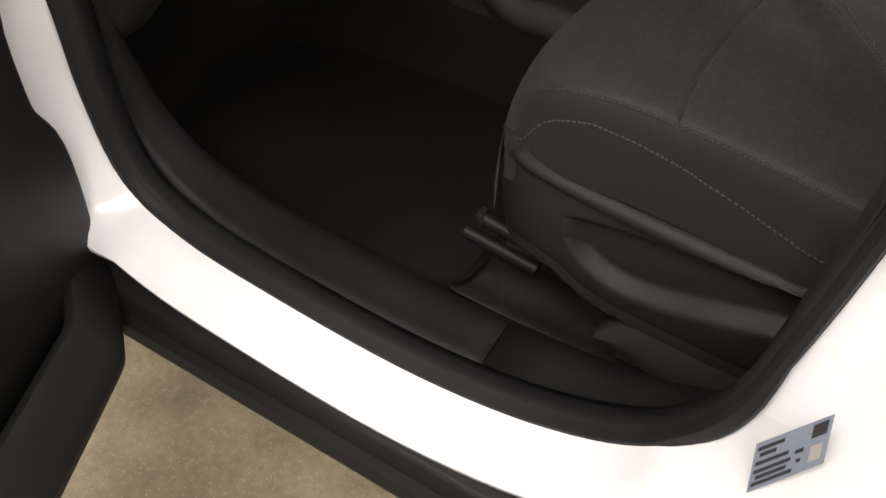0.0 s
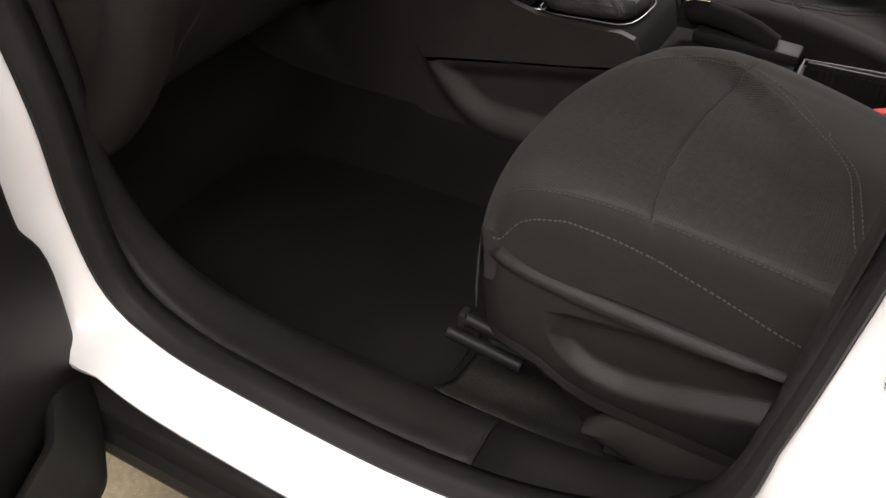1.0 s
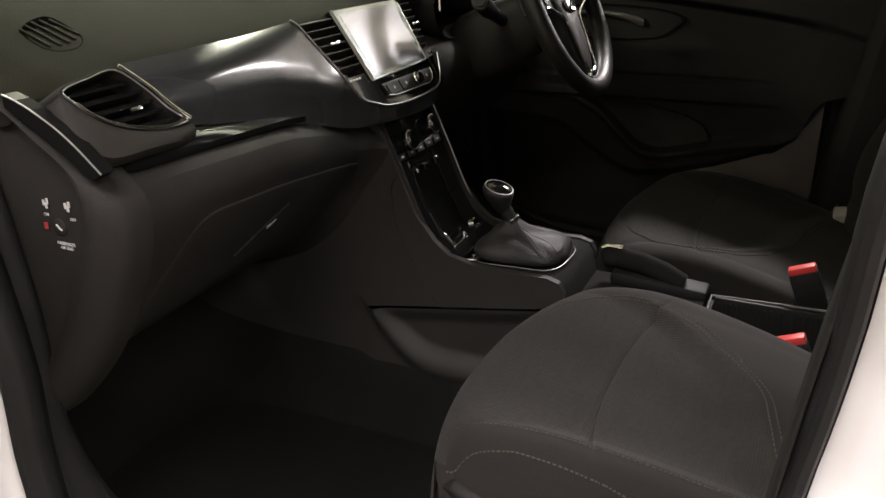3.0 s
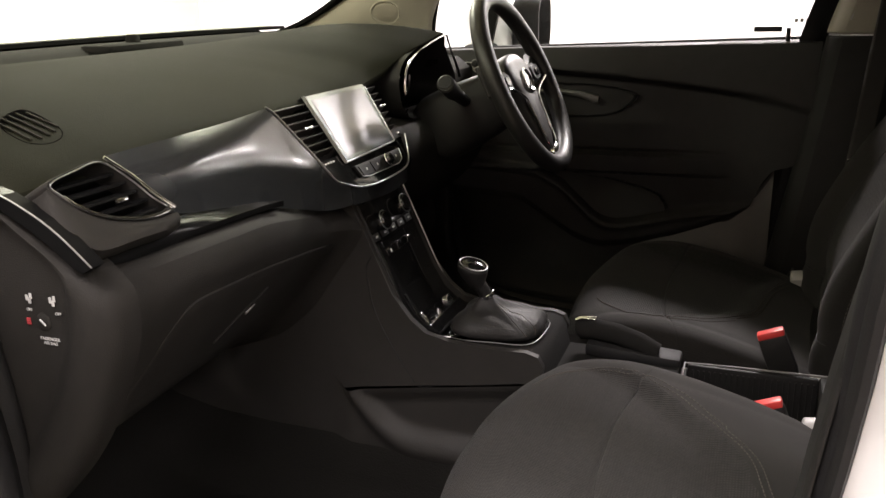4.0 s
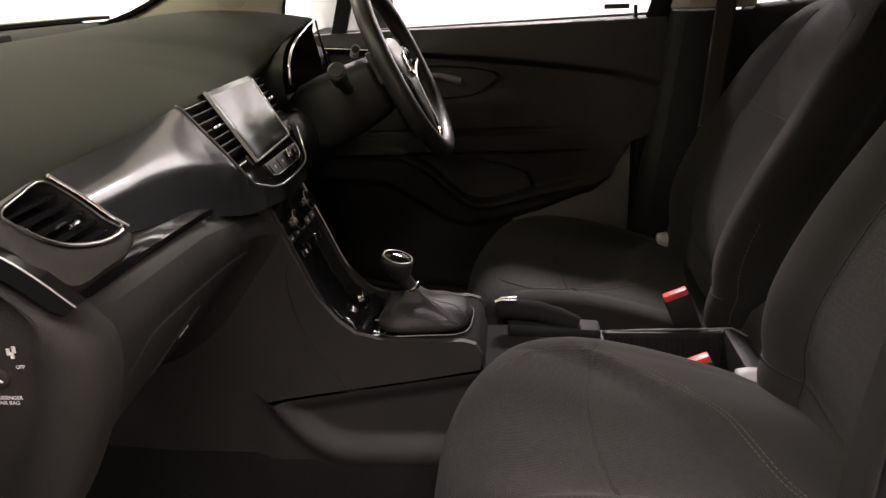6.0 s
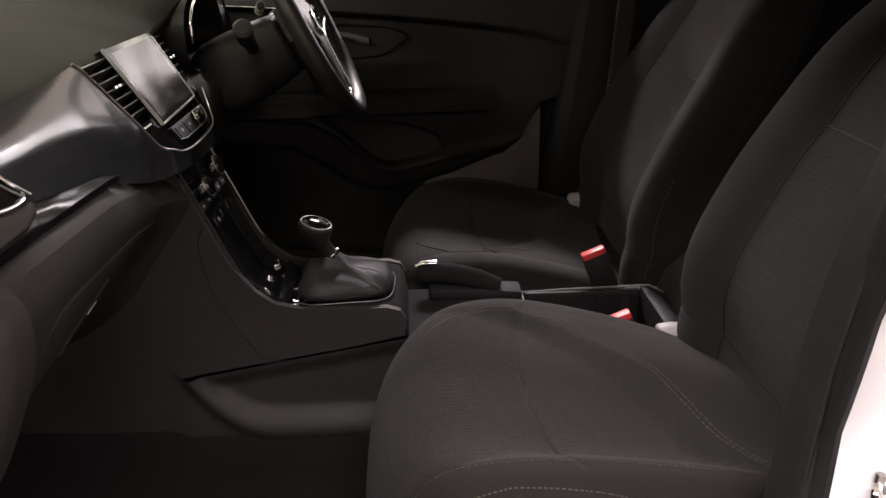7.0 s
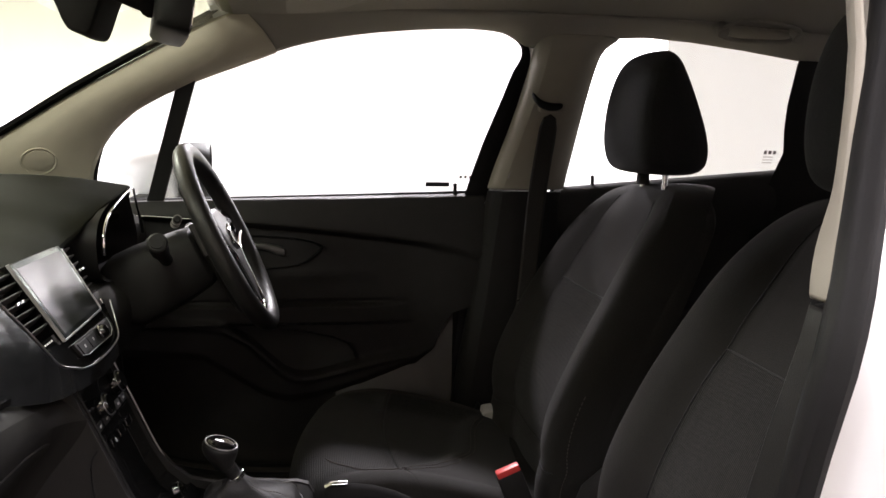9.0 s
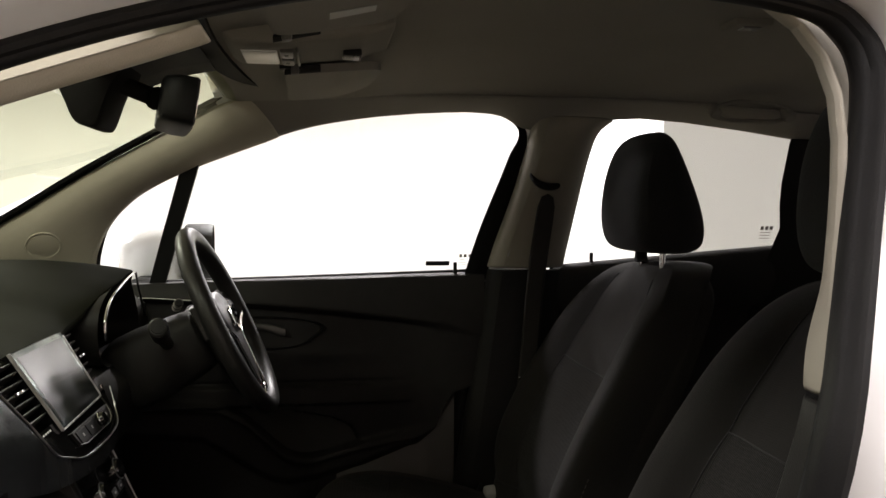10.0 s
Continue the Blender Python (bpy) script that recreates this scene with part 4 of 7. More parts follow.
part("frame", sweep([scr(a, b, 0.0025) for a, b in ((0.0, 1.0), (0.5, 1.004), (0.985, 1.0), (1.0, 0.97), (1.0, 0.5), (1.0, 0.06))], circle(0.0016, 6), up=D_OUT), FRAME_METAL, disp, "bright metal frame", smooth=False)
BAR = [(-0.087, 0.1272), (0.085, 0.1285), (0.084, 0.138), (0.077, 0.1475), (0.06, 0.1528), (-0.058, 0.1514), (-0.080, 0.147)]
part("button_bar", loft([[face(y, h, d) for y, h in BAR] for d in (-0.002, 0.003)]), PLASTIC, disp, bevel=0.001, smooth=False)
part("button_outline", tube([face(y, h, 0.0032) for y, h in BAR[1:]], 0.0007, 6, up=D_OUT), SATIN, disp)
for y0, y1 in ((-0.078, -0.038), (-0.036, 0.002), (0.044, 0.074)):
    part("button", loft([[face(y, h, d) for y, h in ((y0, 0.1305), (y1, 0.1305), (y1, 0.1485 if y1 < 0.05 else 0.146), (y0 + 0.003, 0.1482))] for d in (0.002, 0.0045)]), VENT_BLACK, disp, bevel=0.0008, smooth=False)
    part("mark", box(-0.0022, 0.0022, -0.0022, 0.0022, 0, 0.0004, turn=Matrix.Translation(face((y0 + y1) / 2, 0.1392, 0.0046)) @ pose(0, 0, 0, 0, 60, 0)), PRINT_DIM, disp)
kb = part("volume_knob", cylinder(face(0.023, 0.1395, 0.002), face(0.023, 0.1395, 0.014), 0.0098, 0.009, bevel=0.0015), GLOSS, disp)
part("knob_ring", tube([face(0.023 + 0.0102 * math.cos(k * math.pi / 10), 0.1395 + 0.0102 * math.sin(k * math.pi / 10), 0.007) for k in range(20)], 0.0015, 6, True, up=D_OUT), CHROME, kb, "chrome ring")
part("side_tab", box(-0.003, 0.003, -0.005, 0.005, 0, 0.003, 0.001, turn=Matrix.Translation(face(0.120, 0.104, -0.001)) @ pose(0, 0, 0, 0, 60, 0)), CHROME, disp)

# lower dash and glovebox
LOW = [(-0.665, ((-0.25, 0.95), (-0.20, 0.948), (-0.188, 0.925), (-0.182, 0.89), (-0.19, 0.85), (-0.205, 0.79), (-0.26, 0.715), (-0.33, 0.655), (-0.45, 0.63))),
       (-0.64, ((-0.25, 0.940), (-0.175, 0.935), (-0.160, 0.918), (-0.156, 0.88), (-0.168, 0.84), (-0.198, 0.785), (-0.254, 0.71), (-0.32, 0.65), (-0.45, 0.63))),
       (-0.55, ((-0.25, 0.937), (-0.176, 0.931), (-0.156, 0.915), (-0.151, 0.88), (-0.165, 0.84), (-0.196, 0.785), (-0.245, 0.71), (-0.325, 0.65), (-0.45, 0.62))),
       (-0.34, ((-0.25, 0.926), (-0.180, 0.921), (-0.158, 0.903), (-0.156, 0.868), (-0.178, 0.825), (-0.214, 0.775), (-0.262, 0.705), (-0.34, 0.645), (-0.46, 0.61))),
       (-0.2, ((-0.25, 0.899), (-0.192, 0.893), (-0.172, 0.876), (-0.170, 0.845), (-0.19, 0.81), (-0.225, 0.765), (-0.27, 0.70), (-0.345, 0.64), (-0.46, 0.60))),
       (-0.10, ((-0.25, 0.880), (-0.20, 0.873), (-0.182, 0.858), (-0.18, 0.832), (-0.2, 0.80), (-0.235, 0.755), (-0.28, 0.69), (-0.35, 0.63), (-0.46, 0.59)))]
for y, out in ((-0.15, 0.007), (-0.125, 0.018), (-0.112, 0.03)):  # a soft hollow where the pad runs into the console
    f = (y + 0.2) / 0.1
    LOW.insert(-1, (y, tuple((a[0] + (b[0] - a[0]) * f + out * (k > 0) * (0.4 if k < 3 else 1), a[1] + (b[1] - a[1]) * f) for k, (a, b) in enumerate(zip(LOW[4][1], LOW[-1][1])))))
LOW[-1] = (-0.103, tuple((x + 0.045 * (k > 0) * (0.3 if k < 3 else 1), z) for k, (x, z) in enumerate(LOW[-1][1])))


def low_point(y, k, out=0.0):
    a = next(i for i in range(len(LOW) - 1) if y <= LOW[i + 1][0] or i == len(LOW) - 2)
    f = (y - LOW[a][0]) / (LOW[a + 1][0] - LOW[a][0])
    i = min(int(k), 7)
    g = k - i
    p = [Vector((LOW[b][1][i][0] * (1 - g) + LOW[b][1][i + 1][0] * g, 0, LOW[b][1][i][1] * (1 - g) + LOW[b][1][i + 1][1] * g)) for b in (a, a + 1)]
    q = p[0].lerp(p[1], f)
    return Vector((q.x + out, y, q.z - out * 0.4))


part("lower_pad", grid([[low_point(-0.64 + 0.537 * (1 - (1 - j / 26) ** 1.5), k / 2) for k in range(17)] for j in range(27)]), LOWER_PAD, dash, "padded lower dashboard", sub=1)
lid_rows = []
for j in range(17):
    f = j / 16
    y = -0.575 + 0.44 * f
    k0 = 3.5 + 1.9 * max(0, 1 - f / 0.16) ** 2 + 0.15 * f
    lid_rows.append([low_point(y, k0 + (7.3 - k0) * g, 0.0018 if 0 < g < 1 else -0.002) for g in (0, 0.012, 0.1, 0.3, 0.5, 0.7, 0.9, 1)])
lid = part("glovebox_lid", grid(lid_rows), LOWER_PAD, dash, "closed black glovebox lid", solid=0.003, sub=1)
flap = [(-0.392, 5.45), (-0.345, 4.95), (-0.302, 4.45), (-0.306, 4.62), (-0.322, 4.98), (-0.345, 5.12)]
part("glovebox_latch", loft([[low_point(y, k, o) for y, k in flap] for o in (0.0, 0.0045)]), LOWER_PAD, lid, bevel=0.001)
part("latch_tip", loft([[low_point(y, k, o) for y, k in ((-0.340, 5.02), (-0.322, 4.86), (-0.326, 5.0), (-0.336, 5.08))] for o in (0.004, 0.006)]), PLASTIC_LIGHT, lid, "pale latch tip")
STRIP = [(-0.642, 0.940, 0.026), (-0.60, 0.933, 0.026), (-0.55, 0.931, 0.023), (-0.508, 0.931, 0.019), (-0.417, 0.9265, 0.012), (-0.33, 0.922, 0.006), (-0.29, 0.918, 0.001)]
part("gloss_strip", loft([[(-0.1665, y, z - 0.004), (-0.1665, y, z + 0.003), (-0.18, y, z + w), (-0.21, y, z + w + 0.004), (-0.21, y, z - 0.01)] for y, z, w in STRIP]), STRIP_BLACK, dash, "gloss black trim strip")
part("under_face", grid([[face(y, 0.10, -0.004 - k), face(y, 0.125, -0.014 - k), face(y, 0.13, -0.045)] for y, k in ((-0.655, 0), (-0.5, 0), (-0.42, 0.012), (-0.34, 0.02))]), RUBBER, dash)
# end of the dashboard
END = [(-0.36, 1.035), (-0.27, 1.004), (-0.225, 0.975), (-0.185, 0.945), (-0.168, 0.908), (-0.168, 0.87), (-0.185, 0.825), (-0.215, 0.765), (-0.265, 0.70), (-0.33, 0.645), (-0.42, 0.63), (-0.5, 0.70), (-0.5, 1.0)]
o = [Vector((x, 0, z)) for x, z in smooth_outline(END, 5)]


def end_ring(off, y):
    out = []
    for i, p in enumerate(o):
        d = (o[(i + 1) % len(o)] - o[i - 1]).normalized()
        n = Vector((d.z, 0, -d.x)) * -1
        w = min(1, max(0.12, (0.955 - p.z) / 0.05))
        q = p + n * (off * w)
        out.append((q.x, y, q.z))
    return out


turn_out = 1 if Vector(end_ring(0.02, 0)[20]).x > o[20].x else -1
cap = part("end_cover", loft([end_ring(a * turn_out, y) for a, y in ((0.032, -0.625), (0.032, -0.648), (0.029, -0.660), (0.020, -0.669), (0.008, -0.6745), (-0.004, -0.6745), (-0.016, -0.669), (-0.025, -0.6615), (-0.033, -0.658), (-0.05, -0.6575), (-0.08, -0.6575))], cap0=False), LOWER_PAD, dash, "padded black dashboard end cover")
STRIP_TOP = [(-0.252, 1.016), (-0.236, 1.0115), (-0.217, 1.0035), (-0.19, 0.9895), (-0.166, 0.9725), (-0.139, 0.949)]
part("end_strip", plate(STRIP_TOP + [(-0.150, 0.942), (-0.161, 0.946), (-0.186, 0.966), (-0.213, 0.983), (-0.252, 1.003)], "y", -0.6755, -0.658), STRIP_BLACK, dash, "shiny black end strip", smooth=False)
part("end_edge", tube(spline([(x, -0.6755, z) for x, z in STRIP_TOP], 3), 0.0009, 6), LINE, dash)
part("airbag_switch", loft([[(-0.228 + r * math.cos(k * math.pi / 12), y, 0.878 + r * math.sin(k * math.pi / 12)) for k in range(24)] for r, y in ((0.0095, -0.654), (0.0095, -0.6585), (0.008, -0.6595))]), LOWER_PAD, cap, "black rotary switch")
part("switch_slot", box(-0.0045, 0.0045, -0.0008, 0.0008, -0.0006, 0.0006, turn=Matrix.Translation((-0.227, -0.6602, 0.878)) @ pose(0, 0, 0, 0, 40, 0)), PRINT_DIM, cap)
text_part("lettering", "PASSENGER\nAIR BAG", 0.0048, Matrix.Translation((-0.222, -0.6592, 0.858)) @ pose(0, 0, 0, 90, 0, 0), PRINT_DIM, cap)
text_part("lettering", "ON", 0.0046, Matrix.Translation((-0.243, -0.6592, 0.890)) @ pose(0, 0, 0, 90, 0, 0), PRINT_DIM, cap)
text_part("lettering", "OFF", 0.0046, Matrix.Translation((-0.206, -0.6592, 0.889)) @ pose(0, 0, 0, 90, 0, 0), PRINT_DIM, cap)
for k, x in enumerate((-0.241, -0.211)):
    part("seat_symbol", join(*[box(x - 0.004 + a, x - 0.001 + a, -0.6598, -0.6590, 0.9 + b, 0.906 + b) for a, b in ((0, 0), (0.003, -0.003), (0.005, 0.002))]), PRINT_DIM, cap, smooth=False)
part("warning_mark", join(*[box(-0.2485, -0.2435, -0.6598, -0.6590, 0.874 + 0.0025 * k, 0.8758 + 0.0025 * k) for k in range(3)]), PRINT_RED, cap, smooth=False)

# driver's side of the dash
part("driver_lower_panel", grid([[(-0.24, y, 0.965), (-0.19, y, 0.95), (-0.165, y, 0.92), (-0.165, y, 0.88), (-0.19, y, 0.82), (-0.24, y, 0.75), (-0.32, y, 0.70), (-0.46, y, 0.68)] for y in (0.115, 0.2, 0.3, 0.42, 0.55, 0.66)]), CONSOLE, dash, "dark panel under the instruments", sub=1)
part("driver_end_face", grid([[(-0.25, y, 1.045), (-0.215, y, 1.02), (-0.21, y, 0.98), (-0.23, y, 0.95)] for y in (0.50, 0.58, 0.665)]), PLASTIC_SOFT, dash)
clus = thing("instrument_cluster", (-0.26, 0.34, 0.95), "hooded instrument cluster with chrome trim, unlit", "instrument cluster")
CL = smooth_outline([(0.180, 1.02), (0.183, 1.048), (0.205, 1.069), (0.25, 1.084), (0.32, 1.098), (0.385, 1.1065), (0.402, 1.105), (0.412, 1.093), (0.438, 1.066), (0.465, 1.04), (0.486, 1.015), (0.488, 0.985), (0.455, 0.957), (0.36, 0.948), (0.25, 0.955), (0.20, 0.98)], 4)
shape = lambda w, x: [(x + 0.03 * (z - 1.03), 0.337 + (y - 0.337) * w, 1.02 + (z - 1.02) * w) for y, z in CL]
part("housing", loft([shape(0.99, -0.25), shape(1.01, -0.20), shape(1.0, -0.192), shape(0.97, -0.2), shape(0.86, -0.30)], cap0=False), PLASTIC, clus, "black recessed instrument housing")
arc = shape(0.99, -0.181)
part("trim_arc", sweep(arc[-1:] + arc[:41], lambda f: circle(0.0022 + 0.0016 * max(0, 1 - f / 0.12) + 0.0014 * max(0, (f - 0.8) / 0.2), 8), up=(1, 0, 0)), CHROME, clus, "chrome trim arc")
for k, yy in enumerate((0.265, 0.41)):
    d = part("dial", cylinder((-0.305, yy, 1.02), (-0.294, yy, 1.022), 0.058, 0.055, n=28, bevel=0.003), GLOSS, clus, "round dark dial")
    part("dial_ring", tube([(-0.291, yy + 0.057 * math.cos(a * math.pi / 14), 1.02 + 0.057 * math.sin(a * math.pi / 14)) for a in range(28)], 0.0022, 6, True, up=(1, 0, 0)), SATIN, d, "silver dial ring")
    part("needle", box(-0.291, -0.289, yy - 0.045, yy, 1.0185, 1.0215, turn=around((-0.29, yy, 1.02), 35, 0, 0)), PRINT, d, "white needle")
part("dial_trim", tube([(-0.2, 0.235, 0.962), (-0.21, 0.25, 0.968), (-0.215, 0.27, 0.97)], 0.002, 6), CHROME, clus)


# ---- steering wheel and column ----
WN, WU, WC = Vector((0.903, 0, 0.43)), Vector((-0.43, 0, 0.903)), Vector((-0.004, 0.36, 1.018))


def wh(v, u, d=0.0):
    return WC + Vector((0, 1, 0)) * v + WU * u + WN * d


wheel = thing("steering_wheel", WC, "black leather steering wheel with chrome spoke trim", "steering wheel")
part("rim", tube([wh(0.172 * math.cos(a * math.pi / 32), 0.172 * math.sin(a * math.pi / 32)) for a in range(64)], 0.0172, 16, True, up=WN), WHEEL_TRIM, wheel, "black leather rim")
hub = smooth_outline([(-0.072, 0.012), (-0.064, 0.042), (-0.035, 0.058), (0, 0.062), (0.035, 0.058), (0.064, 0.042), (0.072, 0.012), (0.052, -0.03), (0.041, -0.08), (0.031, -0.125), (0.016, -0.146), (0, -0.149), (-0.016, -0.146), (-0.031, -0.125), (-0.041, -0.08), (-0.052, -0.03)], 4)
part("airbag_pad", loft([[wh(v * w, u * w, d) for v, u in hub] for w, d in ((0.88, -0.05), (0.97, -0.035), (1.0, -0.014), (0.98, -0.004), (0.90, 0.002), (0.6, 0.007), (0.25, 0.009), (0.05, 0.009))]), WHEEL_TRIM, wheel, "black airbag pad running into the lower spoke", sub=1)
for s in (-1, 1):
    sp = part("side_spoke", loft([[wh(s * v, u + o, d) for o, d in ((h, -0.026), (h, -0.008), (h * 0.5, -0.003), (-0.012, -0.004), (-0.016, -0.012), (-0.016, -0.026))] for v, u, h in ((0.05, 0.004, 0.03), (0.09, 0.006, 0.024), (0.13, 0.008, 0.028), (0.168, 0.012, 0.045))]), WHEEL_TRIM, wheel, bevel=0.003)
    pad = part("switch_pad", loft([[wh(s * v, u, d) for v, u in smooth_outline([(0.082, 0.020), (0.105, 0.027), (0.128, 0.024), (0.132, 0.004), (0.11, -0.004), (0.085, 0.0)], 3)] for d in (-0.006, 0.0015)]), RUBBER, sp, bevel=0.001)
    part("switch_rocker", loft([[wh(s * (0.107 + 0.012 * math.cos(a * math.pi / 8)), 0.011 + 0.009 * math.sin(a * math.pi / 8), d) for a in range(16)] for d in (0.0, 0.0045)]), GLOSS, sp)
    part("spoke_trim", sweep(spline([wh(s * v, u, d) for v, u, d in ((0.135, -0.004, 0.008), (0.12, -0.007, 0.009), (0.085, -0.016, 0.006), (0.050, -0.030, 0.004), (0.042, -0.05, 0.003), (0.036, -0.08, 0.003), (0.029, -0.122, 0.003), (0.015, -0.144, 0.003), (0.0, -0.148, 0.003))], 4), lambda f: circle(0.0028 + 0.0022 * max(0, (f - 0.75) / 0.25), 8, 0.003), up=WN), CHROME, wheel, "chrome spoke trim")
part("spoke_end", sweep([wh(v, -0.141 - 0.006 * (1 - (v / 0.02) ** 2), 0.003) for v in (-0.02, -0.01, 0, 0.01, 0.02)], circle(0.0075, 8, 0.004), up=WN), CHROME, wheel, "chrome lower trim")
part("badge", loft([[wh(-0.006 + r * math.cos(a * math.pi / 12), r * math.sin(a * math.pi / 12), d) for a in range(24)] for r, d in ((0.026, 0.004), (0.026, 0.012), (0.022, 0.0135), (0.018, 0.010), (0.01, 0.0115))]), CHROME, wheel, "round chrome badge without lettering")
column = thing("steering_column", WC - WN * 0.15, "black plastic steering column shroud with stalks", "steering column")
sec = smooth_outline([(-0.055, 0.03), (-0.03, 0.048), (0.03, 0.048), (0.055, 0.03), (0.058, -0.02), (0.04, -0.06), (0, -0.068), (-0.04, -0.06), (-0.058, -0.02)], 3)
part("shroud", loft([[wh(v * w, u * w, d) for v, u in sec] for w, d in ((1.25, -0.24), (1.2, -0.16), (1.05, -0.08), (0.95, -0.052), (0.8, -0.046))]), PLASTIC, column, sub=1)
st = part("stalk", cylinder((-0.105, 0.30, 0.985), (-0.1, 0.213, 1.013), 0.011, 0.013), PLASTIC, column, "black stalk")
part("stalk_end", cylinder((-0.1, 0.215, 1.012), (-0.094, 0.158, 1.034), 0.0155, 0.0165, bevel=0.003), PLASTIC, st, "ribbed stalk end")
part("stalk_cap", cylinder((-0.0945, 0.160, 1.0335), (-0.0937, 0.155, 1.0355), 0.0115, 0.011), RUBBER, st)
st = part("stalk", cylinder(wh(0.04, 0.02, -0.09), wh(0.15, 0.04, -0.08), 0.009, 0.012, bevel=0.002), PLASTIC, column, "black stalk")
part("stalk_marks", join(*[box(-0.003, 0.003, -0.002, 0.002, -0.001, 0.001, turn=Matrix.Translation(wh(0.09 + 0.013 * k, 0.046, -0.075))) for k in range(4)]), PRINT, st)

st = part("stalk", cylinder((-0.10, 0.36, 1.04), (-0.085, 0.30, 1.058), 0.006, 0.007, bevel=0.002), PLASTIC, column, "dark ribbed stalk")
for k in range(4):
    part("stalk_rib", cylinder((-0.0965 + 0.0035 * k, 0.346 - 0.013 * k, 1.0442 + 0.004 * k), (-0.0955 + 0.0035 * k, 0.341 - 0.013 * k, 1.0457 + 0.004 * k), 0.0082, bevel=0.001), PLASTIC_GREY if k % 2 else PLASTIC_LIGHT, st)


# ---- centre console ----
cons = thing("centre_console", (0.1, 0, 0.34), "black centre console with gloss climate panel and tray", "centre console")
SIDE = [(-0.165, 0.885), (-0.125, 0.795), (-0.095, 0.727), (-0.065, 0.688), (-0.04, 0.668), (0.0, 0.658), (0.07, 0.655), (0.124, 0.656), (0.144, 0.650), (0.153, 0.634), (0.150, 0.609), (0.06, 0.592), (-0.06, 0.573), (-0.16, 0.556), (-0.42, 0.50), (-0.78, 0.45), (-0.80, 0.66), (-0.5, 0.86), (-0.24, 0.905)]
for s in (-1, 1):
    yy = 0.104 if s < 0 else 0.096
    part("side_panel", plate([(x, z) for x, z in SIDE], "y", s * yy, s * (yy - 0.012), 0.004), CONSOLE, cons, "smooth black console side", smooth=True)
    # lower side with a scooped pocket
    rows = []
    for i in range(217):
        x = -0.80 + 0.0075 * i
        shut = min(1, max(0, (-0.175 - x) / 0.045))
        shut = shut * shut * (3 - 2 * shut)
        row = []
        for j in range(49):
            top = 0.0035 + (0.572 + 0.17 * (x + 0.06) if x < 0.17 else max(0.570, 0.611 - (x - 0.17))) + 0.03 * shut
            zz = 0.33 + (top - 0.004 - 0.33) * j / 48
            u = max(0, (-0.05 - x)) / 0.13
            low = 0.472 + 0.10 * u * u
            e = max(0, min(1, (zz - low) / 0.025, (x + 0.19) / 0.025, (top - 0.003 - zz) / 0.035))
            e = e * e * (3 - 2 * e)
            ridge = 0.010 * math.exp(-((zz - low + 0.014) / 0.018) ** 2) * min(1, max(0, (x + 0.21) / 0.04))
            row.append((x, s * (yy + 0.006 * (1 - shut) + 0.0008 * shut + ridge - 0.013 * e), zz))
        rows.append(row)
    part("lower_side", grid(rows), CONSOLE, cons, "black lower side with a scooped pocket", sub=0)
part("side_seam", tube(spline([(-0.128, -0.1045, 0.79), (-0.138, -0.1045, 0.765), (-0.128, -0.1045, 0.70), (-0.10, -0.1045, 0.64), (-0.061, -0.1045, 0.578)], 4), 0.0012, 6), RUBBER, cons)
TOP = [(-0.19, 0.925), (-0.165, 0.872), (-0.128, 0.79), (-0.098, 0.722), (-0.075, 0.683), (-0.05, 0.66), (-0.015, 0.648), (0.03, 0.646)]
part("gloss_channel", grid([[(x, y, z) for y in (-0.093, -0.04, 0.02, 0.086)] for x, z in TOP]), GLOSS, cons, "gloss black climate and tray panel", solid=0.004)
part("channel_edge", tube(spline([(x + 0.006, 0.088, z + 0.006) for x, z in TOP[1:]], 4), 0.0016, 8), LINE, cons, "satin metal edge strip")
part("channel_edge", tube(spline([(x + 0.006, -0.0935, z + 0.005) for x, z in TOP[1:]], 4), 0.0018, 8), PLASTIC, cons)
CD, CO = Vector((0.411, 0, -0.912)), Vector((0.912, 0, 0.411))


def clim(y, h, d=0.0):
    """On the climate panel: across, down, out."""
    return Vector((-0.168, y, 0.88)) + CD * h + CO * d


cp = part("climate_panel", loft([[clim(y, h, d) for y, h in ((-0.088, 0.0), (0.080, 0.0), (0.080, 0.088), (-0.088, 0.088))] for d in (0.0, 0.004)]), GLOSS, cons, "climate control panel", bevel=0.001, smooth=False)
for y, h in ((-0.045, 0.058), (0.045, 0.05)):
    part("climate_knob", cylinder(clim(y, h, 0.003), clim(y, h, 0.022), 0.0165, 0.0145, bevel=0.002), GLOSS, cp)
    part("knob_ring", tube([clim(y + 0.016 * math.cos(a * math.pi / 10), h + 0.016 * math.sin(a * math.pi / 10), 0.017) for a in range(20)], 0.0009, 6, True, up=CO), LINE, cp, "chrome knob ring")
for k in range(10):
    y, h = -0.075 + 0.033 * (k % 5), 0.012 + 0.065 * (k // 5)
    b = part("climate_button", box(-0.006, 0.006, -0.012, 0.012, 0, 0.003, 0.001, turn=Matrix.Translation(clim(y, h, 0.003)) @ pose(0, 0, 0, 0, 66, 0)), PLASTIC, cp)
    part("button_mark", box(-0.0016, 0.0016, -0.004, 0.004, 0, 0.0004, turn=Matrix.Translation(clim(y, h, 0.0063)) @ pose(0, 0, 0, 0, 66, 0)), PRINT_DIM, cp)
for k in range(3):
    part("toggle", box(-0.007, 0.007, -0.014, 0.014, 0, 0.006, 0.002, turn=Matrix.Translation(clim(-0.05 + 0.042 * k, 0.108, 0.0)) @ pose(0, 0, 0, 0, 66, 0)), GLOSS, cons)
